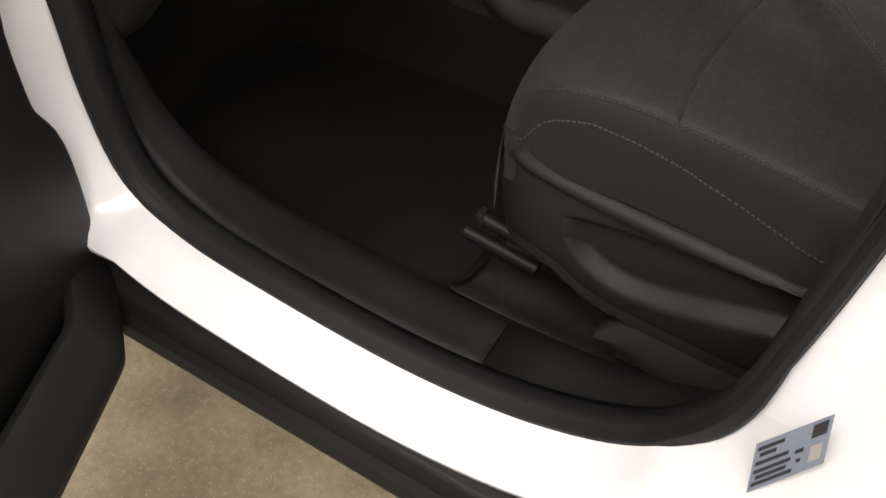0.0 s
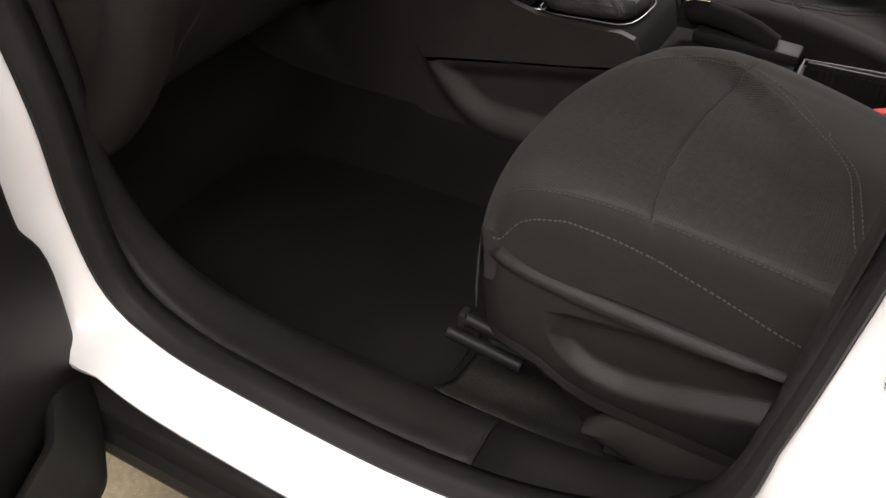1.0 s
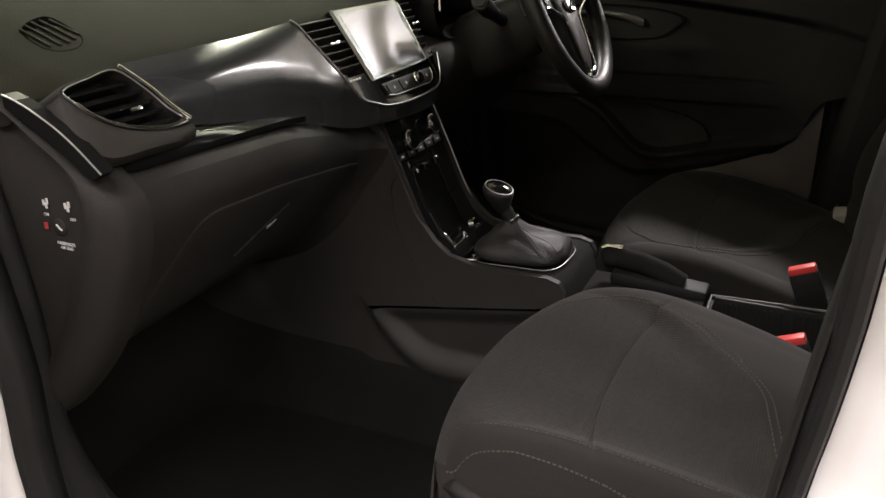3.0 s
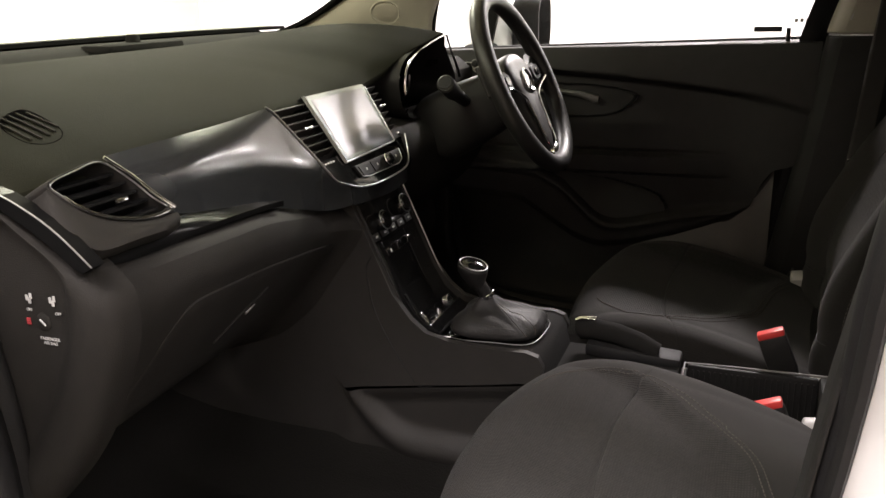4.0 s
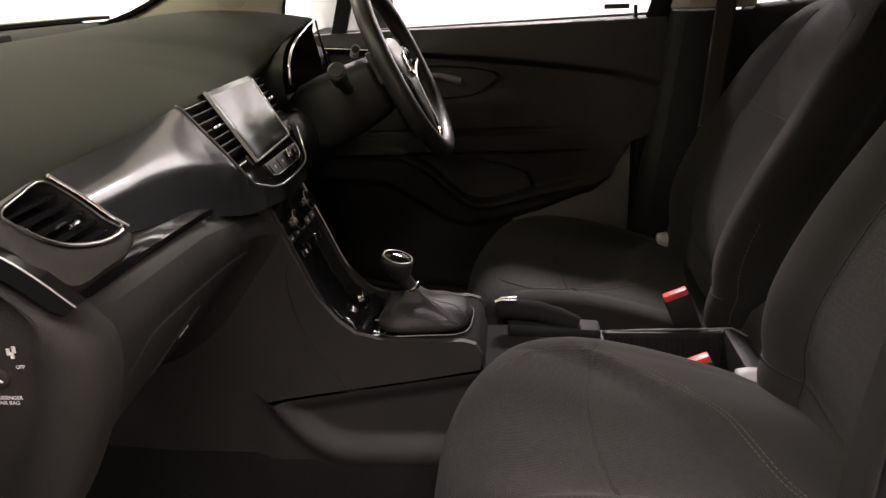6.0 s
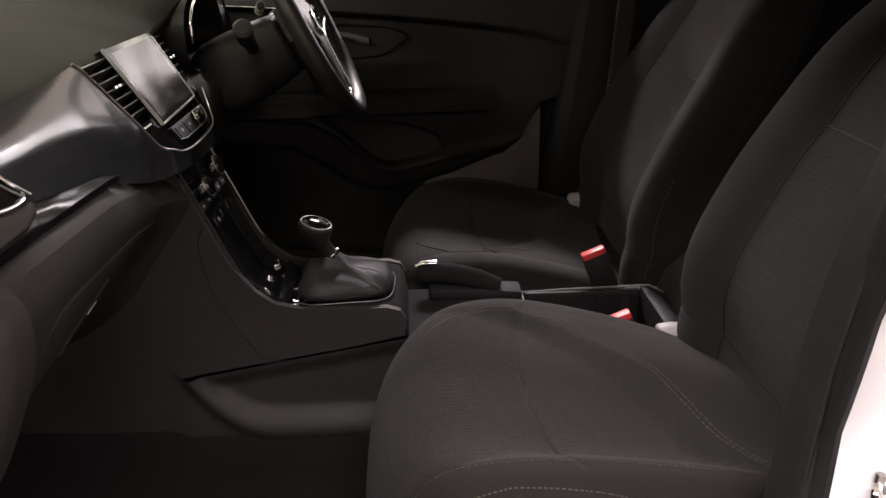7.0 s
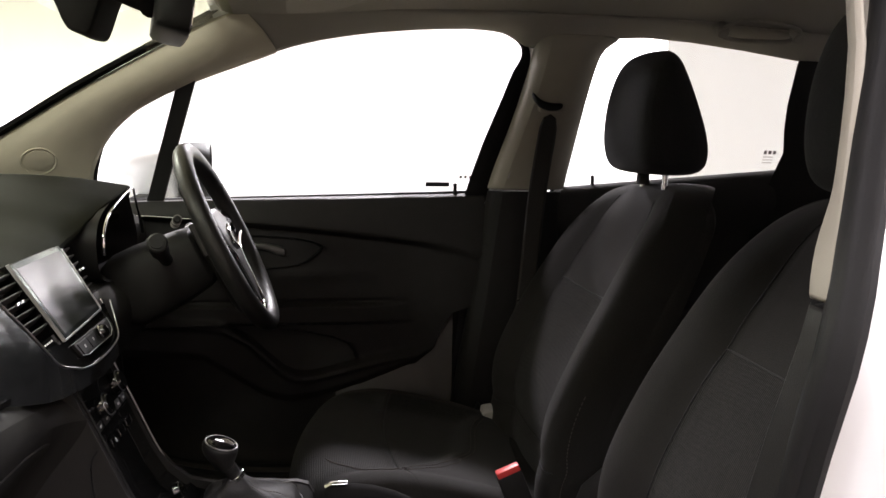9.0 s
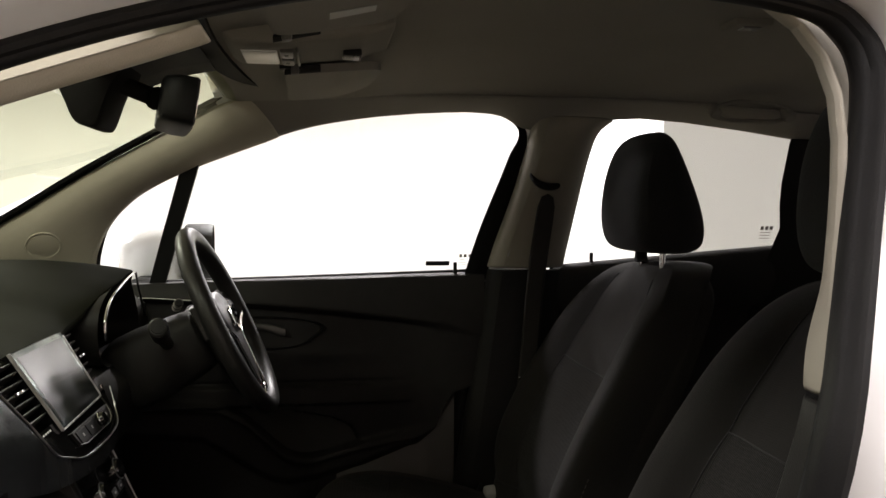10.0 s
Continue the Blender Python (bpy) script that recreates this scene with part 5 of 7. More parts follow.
part("toggle_mark", box(-0.003, 0.003, -0.002, 0.002, 0, 0.0005, turn=Matrix.Translation(clim(-0.05, 0.108, 0.0065)) @ pose(0, 0, 0, 0, 66, 0)), PRINT, cons)
part("tray_divider", loft([[(-0.05, y, 0.665), (-0.035, y, 0.676), (-0.02, y, 0.662), (-0.02, y, 0.649), (-0.05, y, 0.652)] for y in (-0.09, 0.0, 0.05)]), GLOSS, cons)
part("tray_ring", tube([(-0.02 + 0.028 * math.cos(a * math.pi / 10), -0.04 + 0.03 * math.sin(a * math.pi / 10), 0.651) for a in range(20)], 0.0012, 6, True), LINE, cons, "bright tray ring")
part("socket", cylinder((-0.055, 0.03, 0.672), (-0.045, 0.03, 0.676), 0.012, bevel=0.001), CHROME, cons, "round power socket")
part("rear_deck", loft([[(x, y, z) for y, z in ((-0.092, 0.60), (-0.096, z0 - 0.008), (-0.085, z0), (0.078, z0), (0.088, z0 - 0.008), (0.086, 0.60))] for x, z0 in ((0.022, 0.655), (0.128, 0.654), (0.142, 0.650), (0.150, 0.638), (0.156, 0.60), (0.344, 0.575))]), DARK_TRIM, cons, "dark console deck round the gear lever")
# open storage box between the seats
bx = part("storage_box", join(box(0.345, 0.355, -0.075, 0.085, 0.46, 0.582, 0.003), box(0.555, 0.585, -0.075, 0.085, 0.46, 0.595, 0.006), box(0.355, 0.555, -0.078, -0.068, 0.46, 0.578, 0.003), box(0.355, 0.555, 0.076, 0.088, 0.46, 0.59, 0.003), box(0.35, 0.57, -0.07, 0.08, 0.45, 0.46)), PLASTIC, cons, "open ribbed storage box")
for k in range(22):
    part("rib", box(0.362 + 0.0088 * k, 0.365 + 0.0088 * k, 0.0735, 0.077, 0.465, 0.582), PLASTIC, bx, smooth=False)
part("box_latch", box(0.339, 0.347, -0.052, -0.044, 0.565, 0.588, 0.002), CHROME, bx, "chrome latch")
part("box_rim", tube([(0.35, -0.06, 0.585), (0.35, 0.082, 0.59), (0.45, 0.084, 0.592), (0.57, 0.08, 0.596), (0.585, 0.04, 0.60)], 0.0018, 6), PLASTIC_GREY, bx)
part("rear_cover", loft([[(x, y, z) for y, z in ((-0.08, 0.40), (-0.08, z0 - 0.01), (-0.065, z0), (0.07, z0), (0.086, z0 - 0.01), (0.086, 0.40))] for x, z0 in ((0.586, 0.60), (0.60, 0.635), (0.64, 0.668), (0.80, 0.66), (0.86, 0.62))]), PLASTIC, cons, "black rear end of the console", bevel=0.004)

lever = thing("gear_lever", (0.06, -0.03, 0.655), "gear lever with chrome-topped knob and stitched leather boot", "gear lever")
base = [(-0.002, -0.086), (0.07, -0.087), (0.122, -0.078), (0.135, -0.03), (0.128, 0.033), (0.065, 0.042), (0.0, 0.040), (-0.008, -0.02)]
rings = []
for k, (w, z, cxx, cyy) in enumerate(((1.0, 0.657, 0.07, -0.025), (0.99, 0.668, 0.069, -0.025), (0.93, 0.680, 0.066, -0.025), (0.70, 0.690, 0.058, -0.026), (0.42, 0.697, 0.051, -0.028), (0.25, 0.706, 0.046, -0.03), (0.17, 0.718, 0.043, -0.032))):
    o = smooth_outline(base, 4)
    rings.append([(cxx + (x - 0.07) * w + 0.004 * math.sin(i * 1.1 + k) * (0 < k < 5), cyy + (y + 0.025) * w, z + 0.003 * math.sin(i * 0.8 + 2 * k) * (0 < k < 5)) for i, (x, y) in enumerate(o)])
boot = part("boot", loft(rings), LEATHER, lever, "creased black leather boot", sub=1)
part("boot_frame", tube([(x, y, 0.659) for x, y in smooth_outline(base, 4)], 0.0008, 8, True), LINE, lever, "satin metal boot frame")
part("boot_stitch", join(*[tube([Vector((0.002, y0, 0.662)).lerp(Vector((0.038, y1, 0.70)), (k + 0.1) / 9), Vector((0.002, y0, 0.662)).lerp(Vector((0.038, y1, 0.70)), (k + 0.7) / 9)], 0.0009, 5) for k in range(9) for y0, y1 in ((-0.085, -0.04),)]), THREAD, boot)
for i in (8, 10, 15):
    seam = spline([Vector(r[i]) + Vector((0.0006, -0.0006, 0.0012)) for r in rings[1:6]], 6)
    part("boot_stitch", join(*[tube([p, p.lerp(q, 0.6)], 0.0007, 5) for p, q in zip(seam, seam[1:])]), THREAD, boot)
part("shaft", cylinder((0.043, -0.031, 0.712), (0.028, -0.038, 0.738), 0.010, 0.012), PLASTIC, lever)
part("collar", cylinder((0.0435, -0.031, 0.714), (0.040, -0.0325, 0.720), 0.0135, 0.0135, bevel=0.001), CHROME, lever, "chrome collar")
KA = Vector((0.27, -0.14, 0.95)).normalized()
KX = Vector((0.95, 0, -0.27)).normalized()
KY = KA.cross(KX)


def knob_ring(h, r):
    ctr = Vector((0.019, -0.044, 0.756)) + KA * h + Vector((0.013, 0.004, 0)) * max(0, -h / 0.026)
    return [ctr + KX * (r * 1.16 * math.cos(a * math.pi / 12)) + KY * (r * math.sin(a * math.pi / 12)) for a in range(24)]


knob = part("knob", loft([knob_ring(h, r) for h, r in ((-0.030, 0.0115), (-0.024, 0.0125), (-0.014, 0.016), (-0.003, 0.0205), (0.007, 0.0225), (0.013, 0.0222), (0.017, 0.0205))]), LEATHER, lever, "black gear knob", sub=1)
part("knob_cap", loft([knob_ring(h, r) for h, r in ((0.014, 0.019), (0.018, 0.0188), (0.0205, 0.015), (0.0218, 0.009), (0.0222, 0.002))]), GLOSS, knob, "gloss black domed cap", sub=1)
part("knob_ring", tube(knob_ring(0.0172, 0.0197), 0.0009, 8, True), LINE, knob, "thin chrome ring round the knob top")

hb = thing("handbrake", (0.27, 0.055, 0.60), "black handbrake lever with chrome release button", "handbrake")
part("grip", sweep([(0.172, 0.06, 0.636), (0.178, 0.06, 0.638), (0.2, 0.06, 0.641), (0.24, 0.058, 0.637), (0.275, 0.056, 0.627), (0.305, 0.055, 0.612)], lambda f: circle(0.0165 if f > 0.05 else 0.011, 12, 0.018 if f > 0.05 else 0.012)), DARK_TRIM, hb, "black leather grip")
part("button", sweep([(0.170, 0.060, 0.655), (0.18, 0.060, 0.660), (0.205, 0.060, 0.6605)], circle(0.007, 10, 0.0035)), CHROME, hb, "chrome release button")
part("slot_cover", box(0.19, 0.345, 0.035, 0.082, 0.596, 0.618, 0.006, turn=around((0.27, 0.06, 0.6), 0, 4, 0)), RUBBER, hb, "black lever slot cover")


# ---- front seats ----
def dense(rows, nu, nv):
    """A finer grid of points on the smooth surface through a coarse one."""
    fine = [spline(r, nv) for r in rows]
    cols = [spline([r[k] for r in fine], nu) for k in range(len(fine[0]))]
    return [[c[i] for c in cols] for i in range(len(cols[0]))]


def stitches(name, fn, n, mat, parent, r=0.0008, fill=0.6):
    part(name, join(*[tube([fn((k + a) / n) for a in (0, fill / 2, fill)], r, 5) for k in range(n)]), mat, parent)


SEC = [(1.0, -0.058), (1.004, -0.045), (0.985, -0.026), (0.94, -0.010), (0.86, -0.001), (0.775, -0.001), (0.70, -0.004), (0.5, -0.012), (0.25, -0.015), (0.0, -0.017), (-0.25, -0.018), (-0.5, -0.020),
       (-0.68, -0.020), (-0.755, -0.021), (-0.84, -0.021), (-0.92, -0.028), (-0.98, -0.048), (-1.01, -0.085), (-1.01, -0.13), (-0.99, -0.18)]
US = [(0.0, -0.17), (0.006, -0.12), (0.02, -0.075), (0.05, -0.036), (0.10, -0.013), (0.17, -0.002), (0.27, 0.002), (0.35, 0.001), (0.37, -0.0012), (0.39, 0.001), (0.5, 0.0), (0.65, -0.002), (0.8, -0.006), (1.0, -0.014)]
SLICE = [(0.57, 0.565, 0.69, 0.225), (0.61, 0.562, 0.69, 0.24), (0.68, 0.565, 0.70, 0.256), (0.76, 0.578, 0.715, 0.264), (0.86, 0.622, 0.755, 0.262), (0.95, 0.672, 0.80, 0.252), (1.03, 0.72, 0.84, 0.234), (1.085, 0.755, 0.868, 0.208), (1.12, 0.785, 0.875, 0.17), (1.138, 0.81, 0.872, 0.13), (1.145, 0.835, 0.86, 0.08), (1.147, 0.846, 0.852, 0.03), (1.147, 0.849, 0.85, 0.004)]
FRONT = [(0.995, 0.075), (1.0, 0.045), (0.985, 0.016), (0.945, -0.006), (0.86, -0.018), (0.70, -0.012), (0.53, 0.008), (0.42, 0.015), (0.22, 0.013), (0, 0.012), (-0.22, 0.013), (-0.42, 0.015), (-0.53, 0.008), (-0.70, -0.012), (-0.86, -0.018), (-0.945, -0.006), (-0.985, 0.016), (-1.0, 0.045), (-0.995, 0.075)]


ROLL = [(-0.80, 0.30), (-0.72, 0.36), (-0.66, 0.42), (-0.55, 0.50), (-0.35, 0.60), (-0.15, 0.67), (0.1, 0.70), (0.45, 0.73), (0.77, 0.79)]


def seat(s, drop, slide=0.0):
    """A front seat; s: -1 passenger's, +1 driver's side; drop: how much lower it is set."""
    yc, zt = s * 0.365, 0.703 - drop
    t = thing("front_seat", (0.4, yc, 0.35), "dark grey cloth front seat with stitched bolsters and headrest", "seat", "front seats")

    def top(u, k):
        v, dz = SEC[k]
        du = curve_at(US, u)[0]
        x0 = 0.118 + slide + 0.075 * abs(v) ** 2.6
        w = 0.252 * (0.95 + 0.05 * min(1, u / 0.2))
        if abs(v) > 0.8 and 0.34 < u < 0.4:
            du = 0.001
        if v > 0.9:
            du = max(du, -0.035)
        du -= 0.088 * max(0.95 if s > 0 else 0.5, (0.55 - v) / 1.5) * max(0, (u - 0.3) / 0.7) ** 1.4
        return Vector((x0 + (0.62 - x0) * u, yc + s * w * v, zt + dz + du))

    NU, NV = 9, 4
    surf = dense([[top(u, k) for k in range(len(SEC))] for u, _ in US], NU, NV)

    def where(i, j):
        a, b = min(i // NU, len(US) - 2), min(j // NV, len(SEC) - 2)
        return US[a][0] + (US[a + 1][0] - US[a][0]) * (i / NU - a), SEC[b][0] + (SEC[b + 1][0] - SEC[b][0]) * (j / NV - b)

    # the insert lies lower than the bolster that runs round its inner and rear sides
    for i, r in enumerate(surf):
        for j, p in enumerate(r):
            u, v = where(i, j)
            if -0.80 < v < 0.78:
                e = max(0.0, min(1.0, (curve_at(ROLL, v)[0] - u) / 0.09, (v + 0.80) / 0.2, (0.78 - v) / 0.2, (u - 0.12) / 0.25))
                p.z -= 0.015 * e * e * (3 - 2 * e)

    def at(f, v, lift=0.0008):
        """On the cushion: f along its length, v across it (+1 outer)."""
        k = next(i for i in range(len(SEC) - 1) if SEC[i + 1][0] <= v)
        c = (k + (SEC[k][0] - v) / (SEC[k][0] - SEC[k + 1][0])) * NV
        u = next((i for i in range(len(US) - 1) if US[i + 1][0] >= f), len(US) - 2)
        r = (u + (f - US[u][0]) / (US[u + 1][0] - US[u][0])) * NU
        i, j = min(int(r), len(surf) - 2), min(int(c), len(surf[0]) - 2)
        a = surf[i][j].lerp(surf[i][j + 1], c - j)
        b = surf[i + 1][j].lerp(surf[i + 1][j + 1], c - j)
        return a.lerp(b, r - i) + Vector((0, s * lift * (v > 0.9), lift))

    mid = list(range(5 * NV, 13 * NV + 1))
    ends = [max(i for i in range(len(surf)) if where(i, j)[0] <= curve_at(ROLL, max(-0.8, where(0, j)[1]))[0] + 0.004) for j in mid]
    low = [[surf[min(i, e)][j] for j, e in zip(mid, ends)] for i in range(max(ends) + 1)]
    part("cushion_insert", grid(low), INSERT, t, "speckled dark cloth cushion insert")
    part("rear_bolster", grid([[surf[max(i, e)][j] for j, e in zip(mid, ends)] for i in range(min(ends), len(surf))]), FABRIC, t, "plain dark cloth bolster at the back of the cushion")
    bo = part("outer_bolster", grid([r[:5 * NV + 1] for r in surf]), FABRIC, t, "plain dark cloth side bolster")
    bi = part("inner_bolster", grid([r[13 * NV:] for r in surf]), FABRIC, t, "plain dark cloth side bolster")
    stitches("stitching", lambda f: at(0.03 + 0.84 * f, curve_at([(0, 0.955), (0.08, 0.93), (0.2, 0.912), (0.45, 0.945), (0.7, 0.98), (1, 0.985)], f)[0]), 78, THREAD, bo)
    stitches("stitching", lambda f: at(0.02 + 0.85 * f, 0.79), 78, THREAD_BROWN, bo, 0.0006)
    SEAM = spline([(0.13, -0.46, 0), (0.155, -0.58, 0), (0.20, -0.68, 0), (0.27, -0.725, 0), (0.38, -0.70, 0), (0.5, -0.565, 0), (0.6, -0.365, 0), (0.675, -0.15, 0), (0.705, 0.1, 0), (0.735, 0.45, 0), (0.785, 0.70, 0)], 12)
    for du in (0.004, 0.022):
        def on_seam(f):
            g = min(f, 0.9999) * (len(SEAM) - 1)
            q = SEAM[int(g)].lerp(SEAM[int(g) + 1], g - int(g))
            return at(q.x + du * min(1, max(0, q.x - 0.1) / 0.3), max(-0.98, q.y - du * 1.6 * (q.x < 0.6)))
        stitches("stitching", on_seam, 96, THREAD if s < 0 else THREAD_BROWN, bi, 0.0007)
    part("cross_seam", tube([at(0.37, 0.75 - 1.5 * k / 24, 0.0002) for k in range(25)], 0.0006, 5), RUBBER, t)
    part("seat_base", box(0.22, 0.66, yc - 0.22, yc + 0.22, 0.47 - drop, zt - 0.09, 0.02), PLASTIC, t)
    part("cushion_front", grid([[(0.112 + 0.075 * abs(v) ** 2.6, yc + s * 0.235 * v, zt - 0.14), (0.15 + 0.07 * abs(v) ** 3, yc + s * 0.23 * v, zt - 0.19), (0.26, yc + s * 0.22 * v, zt - 0.21)] for v in (-1, -0.75, -0.4, 0, 0.4, 0.75, 0.92)]), FABRIC, t, solid=0.004)

    # plastic side cover with a hand scoop, wrapping round the front corner
    PATH_XY = spline([(0.60, 0.250, 0), (0.45, 0.252, 0), (0.33, 0.251, 0), (0.25, 0.248, 0), (0.205, 0.242, 0), (0.178, 0.228, 0), (0.164, 0.208, 0)], 18)
    LOW_EDGE = [(0.14, 0.545), (0.165, 0.535), (0.19, 0.532), (0.215, 0.533), (0.242, 0.527), (0.27, 0.512), (0.302, 0.503), (0.36, 0.50), (0.6, 0.49)]
    SCOOP = [(0.244, 0.612), (0.248, 0.592), (0.253, 0.576), (0.262, 0.562), (0.275, 0.550), (0.29, 0.543), (0.307, 0.538), (0.327, 0.537), (0.363, 0.543), (0.397, 0.553), (0.45, 0.568)]
    SCOOP_TOP = [(0.244, 0.606), (0.258, 0.612), (0.278, 0.616), (0.323, 0.6215), (0.41, 0.627), (0.5, 0.628)]
    rows = []
    for i, p in enumerate(PATH_XY):
        d = (PATH_XY[min(i + 1, len(PATH_XY) - 1)] - PATH_XY[max(i - 1, 0)]).normalized()
        out = Vector((d.y, -d.x, 0))
        x = p.x
        hi, lo = 0.652 - 0.065 * (x - 0.17) - 0.02 * max(0, 0.19 - x) / 0.04, curve_at(LOW_EDGE, x)[0]
        row = []
        for j in range(70):
            f = j / 69
            z = hi + (lo - hi) * f
            lo_s, hi_s = curve_at(SCOOP, x)[0], curve_at(SCOOP_TOP, x)[0]
            e = max(0.0, min(1.0, (z - lo_s) / 0.020, (hi_s - z) / 0.004, (x - 0.244) / 0.030, (0.50 - x) / 0.03))
            e = e * e * (3 - 2 * e)
            bulge = 0.008 * math.sin(math.pi * min(1, f * 1.1)) ** 0.5 if f < 0.9 else 0.002
            ridge = 0.005 * math.exp(-((f - 0.06) / 0.05) ** 2)
            q = p - out * 0 + Vector((0, 0, 0)) + out * -(0.017 * e - bulge - ridge)
            row.append((q.x, yc + s * q.y, z - drop))
        ins = p - out * 0.022
        rows.append([(ins.x, yc + s * ins.y, hi + 0.003 - drop)] + row + [(ins.x, yc + s * ins.y, lo - 0.004 - drop)])
    part("side_cover", grid(rows), PLASTIC, t, "black plastic seat side cover")
    part("rail_cover", loft([[(x, yc + s * 0.25, b), (x, yc + s * 0.256, (h + b) / 2), (x, yc + s * 0.248, h - 0.004), (x, yc + s * 0.24, h), (x, yc + s * 0.22, h - 0.006), (x, yc + s * 0.21, b)]
                             for x, h, b in ((0.292, 0.462, 0.456), (0.304, 0.477, 0.45), (0.325, 0.499, 0.44), (0.355, 0.516, 0.425), (0.39, 0.521, 0.41), (0.44, 0.523, 0.40), (0.6, 0.515, 0.39))]), CONSOLE, t, "curved black rail cover", sub=1)
    for yy in (-0.19, 0.19):
        rl = part("seat_rail", loft([[(x, yc + s * yy + a, z) for a, z in ((-0.022, 0.35), (-0.022, 0.385), (-0.012, 0.40), (0.012, 0.40), (0.022, 0.385), (0.022, 0.35))] for x in (0.31, 0.4, 0.6, 0.72)]), PLASTIC, t, bevel=0.002)
        for zz in (0.462, 0.494):
            part("rail_end", cylinder((0.122 - (0.494 - zz) * 0.55, yc + s * yy, zz), (0.20, yc + s * yy, zz - 0.012), 0.0085, bevel=0.001), VENT_BLACK, rl)
        part("rail_tip", box(0.121, 0.131, yc + s * yy - 0.009, yc + s * yy + 0.009, 0.482, 0.503, 0.003), PLASTIC, rl)
        part("rail_bracket", loft([[(x, yc + s * yy + a, z) for a, z in ((-0.012, zb), (0.012, zb), (0.012, zh), (-0.012, zh))] for x, zb, zh in ((0.185, 0.49, 0.54), (0.24, 0.47, 0.54), (0.31, 0.38, 0.53), (0.55, 0.38, 0.5))]), PLASTIC, rl, bevel=0.003)
    for yy in (-0.235, 0.235):
        dx, dy, up = (-0.022, -0.03, 0.040) if s * yy > 0 and s > 0 else (-0.026, -0.012, 0.008) if s < 0 and yy < 0 else (0, 0, 0)
        part("hinge_cover", loft([[(x + dx, yc + s * yy + a + dy, z + dz - drop + up) for a, dz in ((-0.016, -0.022), (-0.018, 0.01), (-0.006, 0.02), (0.010, 0.02), (0.018, 0.006), (0.016, -0.022))] for x, z in ((0.545, 0.60), (0.565, 0.603), (0.60, 0.60), (0.625, 0.59))]), PLASTIC_LIGHT, t, "pale plastic hinge cover", bevel=0.004)

    # backrest
    def back(q, k):
        z, xf, xr, w = SLICE[q]
        v, d = FRONT[k]
        fade = max(0.1, min(1, (1.15 - z) / 0.12))
        return Vector((xf + (d if d > 0.02 else d * fade), yc + s * w * v, z - drop * 0.5))

    n, m = len(SLICE), len(FRONT)
    bk = dense([[back(q, k) for k in range(m)] for q in range(n)], NU, NV)
    for i, r in enumerate(bk):
        for j, p in enumerate(r):
            a, b = (i - 4.95 * NU) / 2.2, (i - 1.75 * NU) / 2.6
            c = min(abs(j - 6 * NV), abs(j - 12 * NV)) / 2.4
            p.x += 0.0035 * math.exp(-a * a) * (6 * NV <= j <= 12 * NV) + 0.006 * math.exp(-b * b) + 0.005 * math.exp(-c * c) * min(1, max(0, (n * NU - 5 * NU - i) / NU))
    cut, foot = int(4.95 * NU), int(1.75 * NU)
    part("backrest_insert", grid([r[6 * NV:12 * NV + 1] for r in bk[foot:cut + 1]]), INSERT, t, "speckled dark cloth backrest insert")
    part("backrest_foot", grid([r[6 * NV:12 * NV + 1] for r in bk[:foot + 1]]), FABRIC, t, "plain dark cloth roll at the foot of the backrest")
    part("backrest_upper", grid([r[6 * NV:12 * NV + 1] for r in bk[cut:]]), FABRIC, t, "plain dark cloth upper backrest")
    part("foot_seam", tube([p + Vector((-0.0003, 0, 0)) for p in bk[foot][4 * NV:15 * NV + 1]], 0.0012, 6), RUBBER, t)
    part("backrest_seam", tube([p + Vector((-0.0004, 0, 0)) for p in bk[cut][6 * NV:12 * NV + 1]], 0.0014, 6), RUBBER, t)
    for k in (6, 12):
        part("bolster_seam", tube([r[k * NV] + Vector((-0.0003, 0, 0)) for r in bk[4:-NU * 4]], 0.0011, 6), RUBBER, t)
    part("outer_back_bolster", grid([r[:6 * NV + 1] for r in bk]), FABRIC, t, "plain dark cloth back bolster")
    bc = part("inner_back_bolster", grid([r[12 * NV:] for r in bk]), FABRIC, t, "plain dark cloth back bolster")
    part("backrest_shell", grid(dense([[back(q, 0), (SLICE[q][2] - 0.03, yc + s * SLICE[q][3] * 0.99, back(q, 0).z), (SLICE[q][2], yc + s * SLICE[q][3] * 0.85, back(q, 0).z), (SLICE[q][2] + 0.01, yc, back(q, 0).z), (SLICE[q][2], yc - s * SLICE[q][3] * 0.85, back(q, 0).z), (SLICE[q][2] - 0.03, yc - s * SLICE[q][3] * 0.99, back(q, 0).z), back(q, m - 1)] for q in range(n)], NU, 2)), FABRIC, t, "dark cloth backrest rear")
    stitches("stitching", lambda f: bk[int(9 + 22 * f)][16 * NV].lerp(bk[int(9 + 22 * f) + 1][16 * NV], (22 * f) % 1) + Vector((-0.0012, -s * 0.001, 0)), 26, THREAD, bc)

    # headrest
    HS = [(1.142, 0.80, 0.855, 0.09), (1.146, 0.764, 0.88, 0.118), (1.16, 0.744, 0.898, 0.132), (1.20, 0.735, 0.898, 0.138), (1.25, 0.736, 0.883, 0.136), (1.30, 0.743, 0.863, 0.132), (1.345, 0.757, 0.846, 0.121), (1.37, 0.773, 0.833, 0.102), (1.379, 0.795, 0.82, 0.06)]
    rings = []
    for z, xf, xr, w in HS:
        rings.append([(xm, yc + s * w * v, z) for xm, v in ((xf + 0.02, 0.9), (xf + 0.004, 0.6), (xf, 0), (xf + 0.004, -0.6), (xf + 0.02, -0.9), ((xf + xr) / 2, -1.0), (xr - 0.012, -0.85), (xr, -0.4), (xr, 0.4), (xr - 0.012, 0.85), ((xf + xr) / 2, 1.0))])
    hr = part("headrest", loft(rings), HEADREST, t, "black cloth headrest", sub=2)
